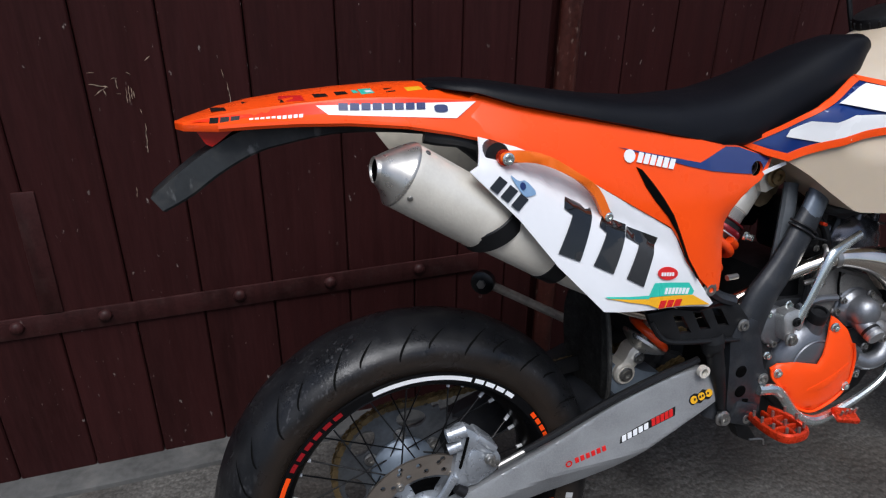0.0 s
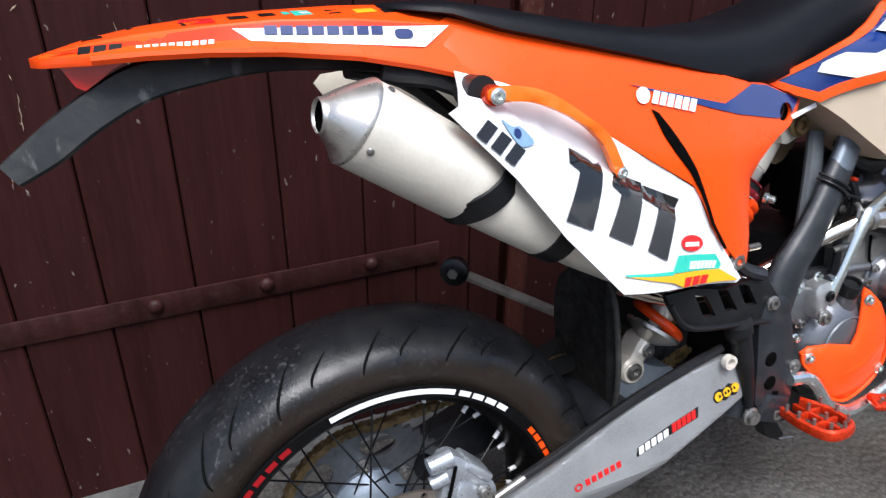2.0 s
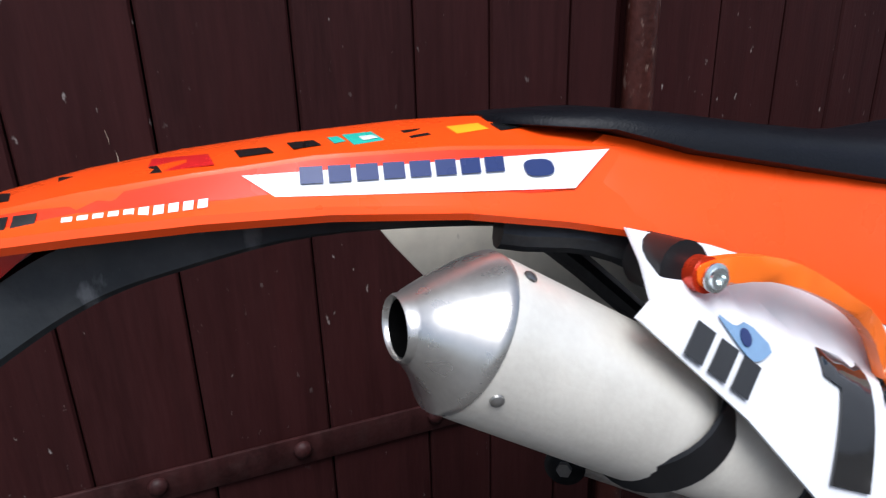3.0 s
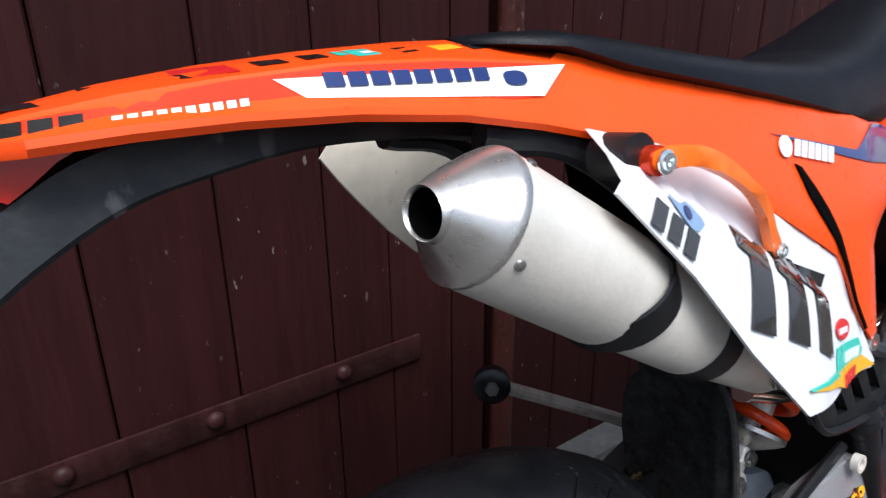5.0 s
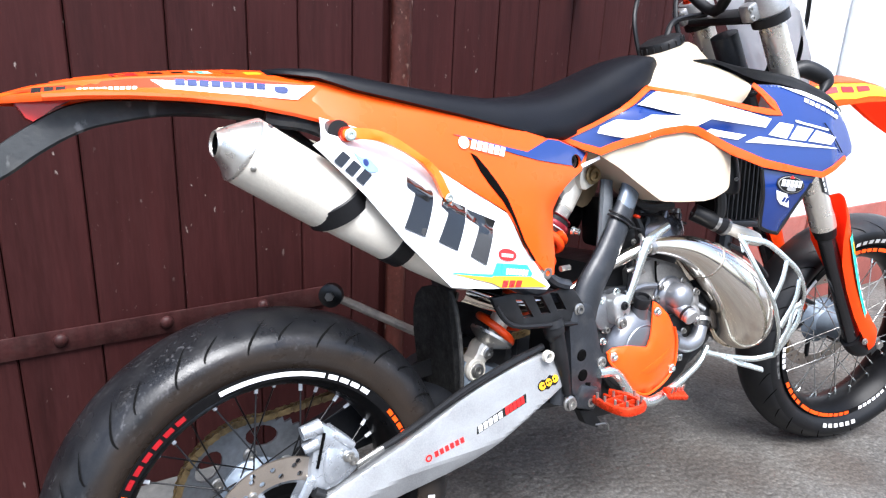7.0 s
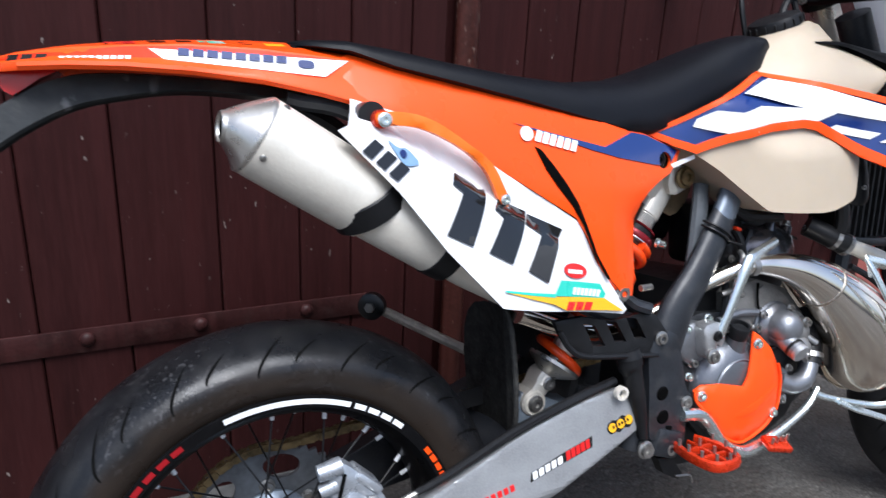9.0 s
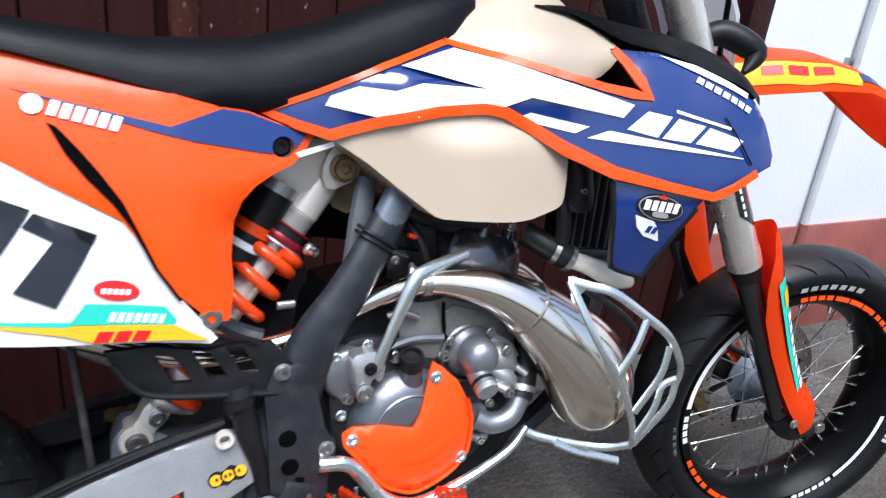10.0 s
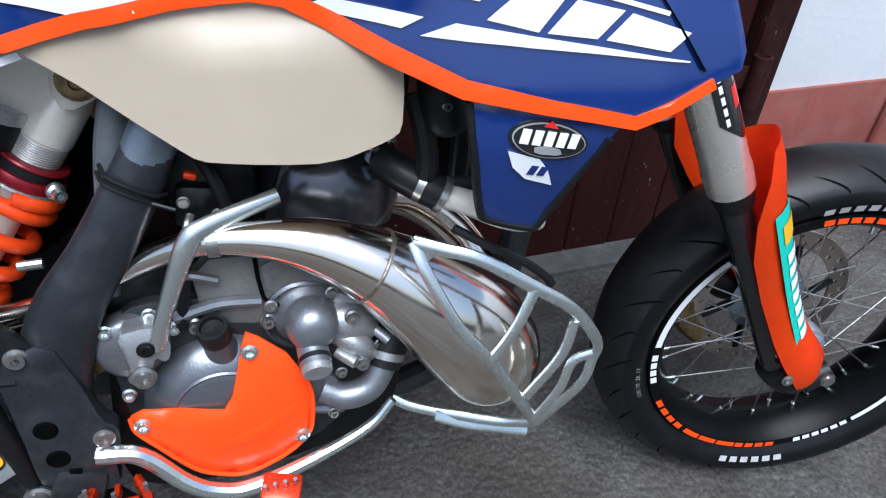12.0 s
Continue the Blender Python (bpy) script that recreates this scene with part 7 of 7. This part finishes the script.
part("lower_word", panel(rounded([(0.955, 0.7075), (0.979, 0.704), (0.975, 0.712), (0.954, 0.715)], 1), on_shroud(-0.0016), 0.0006, 0.03), GREY_STICKER, ov)
part("red_mark", panel([(0.961, 0.7305), (0.973, 0.728), (0.968, 0.735)], on_shroud(-0.0016), 0.0006, 0.03), RED, ov)
sh = part("shield_sticker", panel([(0.935, 0.710), (0.962, 0.701), (0.971, 0.690), (0.978, 0.673), (0.953, 0.682), (0.941, 0.694)], lo, 0.001, 0.03), STICKER_WHITE, lower, "white shield sticker")
part("lettering", bars((0.953, 0.687, 0.018, 0.009, -12), 2, on_shroud(-0.0032), 0.7, 0.2), BLUE, sh)

# black trim band between tank, shroud and fork
def cowl_band():
    outer = [(0.853, -0.073, 0.953), (0.900, -0.092, 0.945), (0.945, -0.134, 0.915), (0.986, -0.166, 0.902), (1.030, -0.189, 0.885), (1.080, -0.212, 0.862), (1.102, -0.216, 0.842)]
    inner_ = [(0.855, -0.069, 0.956), (0.910, -0.056, 0.956), (0.972, -0.084, 0.940), (1.030, -0.112, 0.926), (1.066, -0.137, 0.914), (1.098, -0.176, 0.886), (1.110, -0.205, 0.856)]
    a, b = curve([Vector(p) for p in outer], 4), curve([Vector(p) for p in inner_], 4)
    bm = bmesh.new()
    rows = []
    for p, q in zip(a, b):
        w = (q - p).length
        rows.append([bm.verts.new(p.lerp(q, k / 4) + Vector((0, -0.2, 1)) * 0.14 * w * math.sin(math.pi * k / 4)) for k in range(5)] + [bm.verts.new(q + Vector((0, 0.03, -0.03)))])
    for r0, r1 in zip(rows, rows[1:]):
        for j in range(5):
            bm.faces.new((r0[j], r0[j + 1], r1[j + 1], r1[j]))
    bmesh.ops.solidify(bm, geom=bm.faces[:], thickness=0.003)
    return bm


part("top_cowl", cowl_band(), BLACK, bike, "black plastic trim between tank and shroud", smooth=50)
# near-black sheet whose colour carries the shade above the radiator
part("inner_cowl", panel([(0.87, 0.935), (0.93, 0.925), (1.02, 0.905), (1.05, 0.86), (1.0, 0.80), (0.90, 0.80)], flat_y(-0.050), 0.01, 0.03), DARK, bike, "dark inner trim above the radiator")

# radiator with hoses
FIN = mat("dusty_black_fin", (0.045, 0.045, 0.046), 0.5, 0.3, vary=0.25, scale=40)
rad = part("radiator", block((0.128, 0.06, 0.185), pose(0.994, -0.052, 0.722, 0, 6, 0), 0.004), RADIATOR, bike, "black radiator with upright fins")
for i in range(9):
    part("fin", block((0.0032, 0.008, 0.172), pose(0.934 + 0.0145 * i, -0.085, 0.724, 0, 6, 0), 0), FIN, rad, smooth=0)
part("tank_edge", block((0.128, 0.022, 0.014), pose(0.985, -0.084, 0.632, 0, 6, 0), 0.003), FRAME, rad)
part("lower_spout", tube([(0.912, -0.106, 0.634), (0.935, -0.112, 0.626), (0.962, -0.116, 0.614), (0.990, -0.116, 0.603), (1.012, -0.112, 0.594)], [0.012, 0.0125, 0.0145, 0.0145, 0.009], 14), ALU_BRUSHED, rad, "bright radiator spout")
part("spout_hose", tube([(0.855, -0.075, 0.668), (0.880, -0.095, 0.652), (0.912, -0.107, 0.634)], 0.0170, 14), BLACK, rad)
part("hose_clamp", tube([(0.888, -0.098, 0.648), (0.894, -0.101, 0.645)], 0.0182, 14, smooth=False), STEEL, rad)
part("hose_clamp", tube([(0.906, -0.105, 0.6375), (0.912, -0.107, 0.634)], 0.0182, 14, smooth=False), STEEL, rad)
part("swirl_pot", tube([(0.904, -0.108, 0.785), (0.907, -0.110, 0.750), (0.911, -0.111, 0.714), (0.912, -0.110, 0.706)], [0.020, 0.022, 0.022, 0.018], 18), BLACK, bike, "black plastic canister behind the tank")
part("pot_hose", tube([(0.885, -0.10, 0.735), (0.892, -0.108, 0.70), (0.893, -0.106, 0.66), (0.880, -0.09, 0.64)], 0.011, 10), BLACK, bike)
part("spark_lead", tube([(0.885, -0.04, 0.80), (0.875, -0.06, 0.76), (0.872, -0.06, 0.71)], [0.010, 0.018, 0.016], 10), BLACK, bike, "black spark plug cap and lead")
part("drain_tube", tube([(0.92, -0.11, 0.60), (0.95, -0.12, 0.582), (0.992, -0.12, 0.555), (1.019, -0.12, 0.532), (1.028, -0.12, 0.520)], 0.005, 8), BLACK, bike, "thin black drain tube")
part("plug_cap_bolt", bolt((0.906, -0.130, 0.730), (0, -1, 0), 0.004, 0.004), STEEL, bike)

# ---- fork, front mudguard, bars
FY = 0.103


STANCHION = mat("dark_coated_stanchion", (0.075, 0.076, 0.082), 0.12, 0.8, vary=0.08, scale=20)


def fork_leg(y):
    leg = part("fork_leg", tube([fk(0.372, -0.058, y), fk(0.398, -0.058, y), fk(0.410, -0.058, y), fk(0.52, -0.058, y), fk(0.54, -0.058, y), fk(0.90, -0.058, y)], [0.0268, 0.0276, 0.0262, 0.0258, 0.0255, 0.0255], 24, smooth=False), FORK, bike, "titanium-grey upside-down fork leg")
    part("seal_cap", tube([fk(0.348, -0.058, y), fk(0.373, -0.058, y)], [0.022, 0.0264], 24, smooth=False), BLACK, leg)
    part("stanchion", tube([fk(0.045, -0.058, y), fk(0.36, -0.058, y)], 0.0190, 24, smooth=False), STANCHION, leg)
    part("axle_lug", tube([fk(0.005, -0.025, y), fk(0.025, -0.045, y), fk(0.06, -0.062, y)], [0.018, 0.028, 0.0245], 16), BLACK, leg)
    return leg


leg_r = fork_leg(-FY)
leg_l = fork_leg(FY)
# leg sticker on the outer tube
def sleeve(u0, u1, a0, a1, r, m_, name, tilt=0.0):
    """A sticker bent round part of the right outer tube; tilt lifts its lower rim towards a1."""
    bm = bmesh.new()
    rows = []
    for i in range(6):
        rows.append([bm.verts.new(fk(u0 + (u1 - u0) * i / 5 + tilt * (1 - i / 5) * max(0.0, k / 8 - 0.55) / 0.45, -0.058 + r * math.cos(radians(a0 + (a1 - a0) * k / 8)), -FY - r * math.sin(radians(a0 + (a1 - a0) * k / 8)))) for k in range(9)])
    for a, b in zip(rows, rows[1:]):
        for j in range(8):
            bm.faces.new((a[j], a[j + 1], b[j + 1], b[j]))
    return part(name, bm, m_, leg_r, smooth=50)


sleeve(0.440, 0.62, -20, 98, 0.0268, BLACK_STICKER, "leg_sticker", 0.03)
sleeve(0.480, 0.505, 0, 52, 0.0271, RED, "sticker_word")
sleeve(0.520, 0.60, -10, 60, 0.0271, STICKER_WHITE, "sticker_patch")
sleeve(0.448, 0.478, 8, 28, 0.0271, RED, "sticker_word")
for i in range(5):
    sleeve(0.466 + i * 0.013, 0.475 + i * 0.013, 74, 83, 0.0271, STICKER_WHITE, "lettering")


def leg_guard(y, sgn):
    """The orange guard wraps the front of the stanchion, with a broad foot and flared wings at the top."""
    bm = bmesh.new()
    rows = []
    for up, half, fw, lo_, hi_ in ((0.034, 0.033, 0.018, -70, 100), (0.060, 0.040, 0.018, -80, 105), (0.095, 0.038, 0.012, -80, 106), (0.14, 0.033, 0.008, -80, 108), (0.22, 0.032, 0.007, -88, 110), (0.29, 0.036, 0.007, -105, 106), (0.345, 0.042, 0.008, -112, 92), (0.395, 0.045, 0.011, -100, 68), (0.425, 0.041, 0.014, -60, 50)):
        ring = []
        for k in range(17):
            a = radians(lo_ + (hi_ - lo_) * k / 16)
            ring.append(bm.verts.new(fk(up - 0.010 * abs(math.sin(a)), -0.058 + fw + (0.88 * half + 0.003) * math.cos(a) * 1.20, y - sgn * (0.88 * half + 0.001) * math.sin(a))))
        rows.append(ring)
    for a, b in zip(rows, rows[1:]):
        for j in range(16):
            bm.faces.new((a[j], a[j + 1], b[j + 1], b[j]))
    bmesh.ops.solidify(bm, geom=bm.faces[:], thickness=0.003)
    return bm


lg = part("leg_guard", leg_guard(-FY, 1), RED_ORANGE, leg_r, "orange plastic fork guard", smooth=50)
part("leg_guard", leg_guard(FY, -1), RED_ORANGE, leg_l, smooth=50)


def guard_strip(u0, u1, a0, a1, extra, m_, name="guard_sticker"):
    bm = bmesh.new()
    rows = []
    for i in range(7):
        up = u0 + (u1 - u0) * i / 6
        half = 0.0305 + max(0, up - 0.20) * 0.065 + extra
        rows.append([bm.verts.new(fk(up - 0.010 * abs(math.sin(radians(a))), -0.052 + (0.88 * half + 0.0036) * 1.20 * math.cos(radians(a)), -FY - (0.88 * half + 0.0016) * math.sin(radians(a)))) for a in [a0 + (a1 - a0) * k / 4 for k in range(5)]])
    for a, b in zip(rows, rows[1:]):
        for j in range(4):
            bm.faces.new((a[j], a[j + 1], b[j + 1], b[j]))
    return part(name, bm, m_, lg, smooth=50)


guard_strip(0.095, 0.345, 12, 66, 0.0048, TEAL)
guard_strip(0.080, 0.095, 12, 66, 0.0080, YELLOW)
guard_strip(0.295, 0.325, 22, 56, 0.0058, YELLOW)
for i in range(8):
    guard_strip(0.102 + i * 0.023, 0.118 + i * 0.023, 24, 54, 0.0062, STICKER_WHITE, "lettering")
part("guard_bolt", bolt(fk(0.062, -0.058, -FY - 0.037), (-0.2, -1, 0), 0.006, 0.004), STEEL, lg)
axle = part("front_axle", tube([fk(0, 0, -FY - 0.018), fk(0, 0, FY + 0.03)], 0.008, 16, smooth=False), STEEL, front)
part("axle_nut", tube([fk(0, 0, -FY - 0.016), fk(0, 0, -FY - 0.004)], [0.0115, 0.0125], 6, smooth=False), STEEL, front)
part("axle_clamp", tube([fk(0.0, -0.03, -FY + 0.002), fk(0.002, 0.010, -FY + 0.002)], [0.020, 0.016], 12, smooth=False), BLACK, front)
# front disc on the far side, with calliper
part("brake_disc", disc_mesh(FRONT_M @ Matrix.Translation((0, 0.062, 0)), 0.10, 0.130, [(0.108, 24, 0), (0.120, 24, 0.4)]), DISC, front, "drilled steel front brake disc")
part("disc_carrier", lathe([(0.062, 0.060), (0.058, 0.056), (0.045, 0.050), (0.03, 0.03)], FRONT_M, 30), HUB, front)
for i in range(6):
    a = 2 * math.pi * i / 6
    part("carrier_arm", rod(FRONT_M @ Vector((0.055 * math.cos(a), 0.060, 0.055 * math.sin(a))), FRONT_M @ Vector((0.104 * math.cos(a + 0.3), 0.064, 0.104 * math.sin(a + 0.3))), 0.006, 8), DARK_METAL, front)
part("front_calliper", tube([fk(-0.03, -0.115, 0.075), fk(0.02, -0.125, 0.078), fk(0.06, -0.115, 0.075)], [0.02, 0.028, 0.02], 12, flat=0.8), CHAIN, bike, "bronze front brake calliper")
part("hub_speedo", lathe([(0.0001, -0.05), (0.03, -0.05), (0.034, -0.045), (0.034, -0.03)], FRONT_M, 24), ALU, front)
# triple clamps
part("lower_clamp", block((0.07, 0.27, 0.04), STEER @ Matrix.Translation(HUB_F + 0.60 * HEAD - 0.075 * AHEAD) @ pose(0, 0, 0, 0, -26.5, 0), 0.012), BLACK, bike, "black lower fork clamp")
part("upper_clamp", block((0.05, 0.20, 0.022), STEER @ Matrix.Translation(HUB_F + 0.872 * HEAD - 0.075 * AHEAD) @ pose(0, 0, 0, 0, -26.5, 0), 0.012), BLACK, bike, "black upper fork clamp")
for y_ in (-FY, FY):
    ring = part("clamp_ring", tube([fk(0.850, -0.058, y_), fk(0.868, -0.058, y_)], 0.036, 24, smooth=False), BLACK, bike, "fork clamp with bright cast top")
    part("clamp_top", tube([fk(0.868, -0.058, y_), fk(0.872, -0.058, y_), fk(0.905, -0.058, y_), fk(0.910, -0.058, y_)], [0.034, 0.037, 0.037, 0.034], 28, smooth=False), ALU, ring, "bright aluminium clamp top")
    part("clamp_lug", block((0.042, 0.030, 0.036), STEER @ Matrix.Translation(HUB_F + 0.889 * HEAD - 0.092 * AHEAD + Vector((0, y_, 0))) @ pose(0, 0, 0, 0, -26.5, 0), 0.006), ALU, ring)
    for u in (0.880, 0.898):
        part("clamp_bolt", bolt(fk(u, -0.108, y_ - 0.014), tuple(fk(0, 0, -1) - fk(0, 0, 0)), 0.005, 0.004), STEEL, ring)
    part("fork_cap", tube([fk(0.908, -0.058, y_), fk(0.918, -0.058, y_)], [0.025, 0.022], 24, smooth=False), ORANGE_METAL, ring)
    part("lower_ring", tube([fk(0.585, -0.058, y_), fk(0.62, -0.058, y_)], 0.036, 24, smooth=False), BLACK, ring)
part("clutch_cable", tube([fk(0.99, -0.06, 0.10), fk(0.92, -0.17, 0.02), fk(0.80, -0.19, -0.01), fk(0.70, -0.17, -0.02)], 0.005, 8), BLACK, bike, "black cable loop before the bars")
part("clutch_cable", tube([fk(1.00, -0.10, 0.16), fk(0.95, -0.22, 0.08), fk(0.84, -0.26, 0.05), fk(0.76, -0.27, 0.03)], 0.005, 8), BLACK, bike, "black cable loop before the bars")
part("steering_head", tube([HUB_F + 0.58 * HEAD - 0.089 * AHEAD, HUB_F + 0.84 * HEAD - 0.089 * AHEAD], 0.028, 18, smooth=False), FRAME, bike)
# handlebar leaning on the gate
bar_pts = [fk(1.000, -0.155, -0.40), fk(1.005, -0.14, -0.28), fk(1.000, -0.115, -0.20), fk(0.970, -0.095, -0.10), fk(0.895, -0.095, 0.0), fk(0.970, -0.095, 0.10), fk(1.000, -0.115, 0.20), fk(1.005, -0.14, 0.28), fk(1.000, -0.155, 0.38)]
hb = part("handlebar", tube(bar_pts, 0.0115, 12, 5), BLACK, bike, "black handlebar with grips and levers")
for y_ in (-0.045, 0.045):
    part("bar_clamp", block((0.05, 0.03, 0.045), STEER @ Matrix.Translation(HUB_F + 0.962 * HEAD - 0.095 * AHEAD + Vector((0, y_, 0))) @ pose(0, 0, 0, 0, -26.5, 0), 0.008), ALU, hb)
part("grip", tube([fk(1.005, -0.143, -0.29), fk(1.000, -0.155, -0.405)], 0.0165, 14, smooth=False), RUBBER, hb)
part("grip", tube([fk(1.005, -0.143, 0.29), fk(1.000, -0.155, 0.385)], 0.0165, 14, smooth=False), RUBBER, hb)
part("reservoir", block((0.05, 0.05, 0.035), STEER @ Matrix.Translation(HUB_F + 1.025 * HEAD - 0.10 * AHEAD + Vector((0, -0.20, 0))), 0.008), BLACK, hb)
part("brake_lever", tube([fk(1.000, -0.09, -0.22), fk(0.990, -0.07, -0.28), fk(0.980, -0.075, -0.40)], [0.009, 0.006, 0.006], 8), BLACK, hb)
part("throttle_cable", tube([fk(1.000, -0.12, -0.24), fk(1.010, -0.06, -0.18), fk(0.86, -0.02, -0.10), fk(0.72, -0.09, -0.06), (1.0, -0.05, 0.90)], 0.0045, 8), BLACK, hb)
part("front_brake_hose", tube([fk(1.020, -0.08, -0.18), fk(0.88, 0.03, -0.12), fk(0.66, 0.02, -0.02), fk(0.45, 0.0, 0.07), fk(0.2, -0.05, 0.13), fk(0.05, -0.09, 0.1)], 0.0045, 8), BLACK, hb)
part("cable_boot", tube([(1.098, -0.112, 0.912), (1.106, -0.114, 0.930), (1.128, -0.122, 0.935), (1.152, -0.136, 0.924), (1.166, -0.145, 0.911), (1.158, -0.148, 0.898), (1.142, -0.150, 0.884)], [0.010, 0.015, 0.018, 0.018, 0.016, 0.011, 0.004], 12, 3), BLACK, hb, "black rubber boot")


# length, half width and height of the front mudguard's sections
FENDER = [(-0.30, 0.060, 0.510), (-0.20, 0.075, 0.522), (-0.12, 0.080, 0.521), (-0.05, 0.083, 0.506), (0.01, 0.082, 0.478), (0.06, 0.077, 0.440), (0.092, 0.066, 0.410), (0.112, 0.050, 0.388), (0.122, 0.034, 0.376)]


def flank(x):
    """The skirt of the front mudguard grows shallow towards its tip."""
    return 1 - 0.65 * min(1.0, max(0.0, (x + 0.16) / 0.16)) - 0.30 * min(1.0, max(0.0, (x - 0.04) / 0.08))


def front_mudguard():
    bm = bmesh.new()
    rings = []
    flat = STEER @ Matrix.Translation(HUB_F)
    for x, w, z in FENDER:
        k = flank(x)
        half = [(1.05, -0.055 * k), (1.0, -0.030 * k), (0.80, -0.006), (0.38, 0.004)]
        sec = [(-w * a, z + 0.10 + b) for a, b in half] + [(0, z + 0.107)] + [(w * a, z + 0.10 + b) for a, b in reversed(half)]
        rings.append([bm.verts.new(flat @ Vector((x, y, zz))) for y, zz in sec])
    for a, b in zip(rings, rings[1:]):
        for j in range(8):
            bm.faces.new((a[j], a[j + 1], b[j + 1], b[j]))
    bmesh.ops.solidify(bm, geom=bm.faces[:], thickness=0.004)
    return bm


FENDER_ORANGE = mat("bright_orange_fender_plastic", (0.93, 0.115, 0.004), 0.32, vary=0.04, spec=0.3)
fm = part("front_mudguard", front_mudguard(), FENDER_ORANGE, bike, "orange front mudguard with a yellow sticker", smooth=30)


def fender_strip(x0, x1, f0, f1, m_, name, extra=0.0010):
    """A sticker on the near side of the front mudguard; f runs from its low edge to its crease, with the bend at 0.45."""
    ws = steps([(x, w) for x, w, z in FENDER])
    zs = steps([(x, z) for x, w, z in FENDER])
    bm = bmesh.new()
    prev = None
    for i in range(13):
        x = x0 + (x1 - x0) * i / 12
        w, z, k = ws(x), zs(x) + 0.10, flank(x)
        line = []
        for f in [f0] + ([0.45] if f0 < 0.45 < f1 else []) + [f1]:
            y = 1.05 - 0.05 * f / 0.45 if f < 0.45 else 1.0 - 0.2 * (f - 0.45) / 0.55
            h = k * (-0.055 + 0.025 * f / 0.45) if f < 0.45 else -0.030 * k + (0.030 * k - 0.006) * (f - 0.45) / 0.55
            line.append(bm.verts.new(STEER @ Matrix.Translation(HUB_F) @ Vector((x, -w * y - extra * 1.2, z + h + extra))))
        if prev:
            for a in range(len(line) - 1):
                bm.faces.new((prev[a], prev[a + 1], line[a + 1], line[a]))
        prev = line
    return part(name, bm, m_, fm, smooth=50)


fender_strip(-0.28, -0.07, 0.25, 0.92, YELLOW, "yellow_sticker")
for q in range(3):
    fender_strip(-0.235 + q * 0.042, -0.203 + q * 0.042, 0.50, 0.78, RED, "lettering", 0.0018)
fender_strip(-0.07, -0.035, 0.45, 0.92, NAVY, "dark_sticker")
fender_strip(-0.035, 0.03, 0.55, 0.90, GREY_STICKER, "dark_sticker")


def mask_mesh():
    rows = [(0.60, 0.055, 0.015), (0.66, 0.085, 0.03), (0.74, 0.105, 0.045), (0.84, 0.110, 0.04), (0.93, 0.09, 0.015)]
    bm = bmesh.new()
    rings = []
    for up, w, f in rows:
        rings.append([bm.verts.new(fk(up, f + 0.03 * math.cos(a * 1.0) - 0.035, w * math.sin(a))) for a in [radians(-90 + 20 * k) for k in range(10)]])
    for a, b in zip(rings, rings[1:]):
        for j in range(9):
            bm.faces.new((a[j], a[j + 1], b[j + 1], b[j]))
    bmesh.ops.solidify(bm, geom=bm.faces[:], thickness=0.004)
    return bm


mask = part("headlamp_mask", mask_mesh(), WHITE, bike, "white headlamp mask", smooth=50)
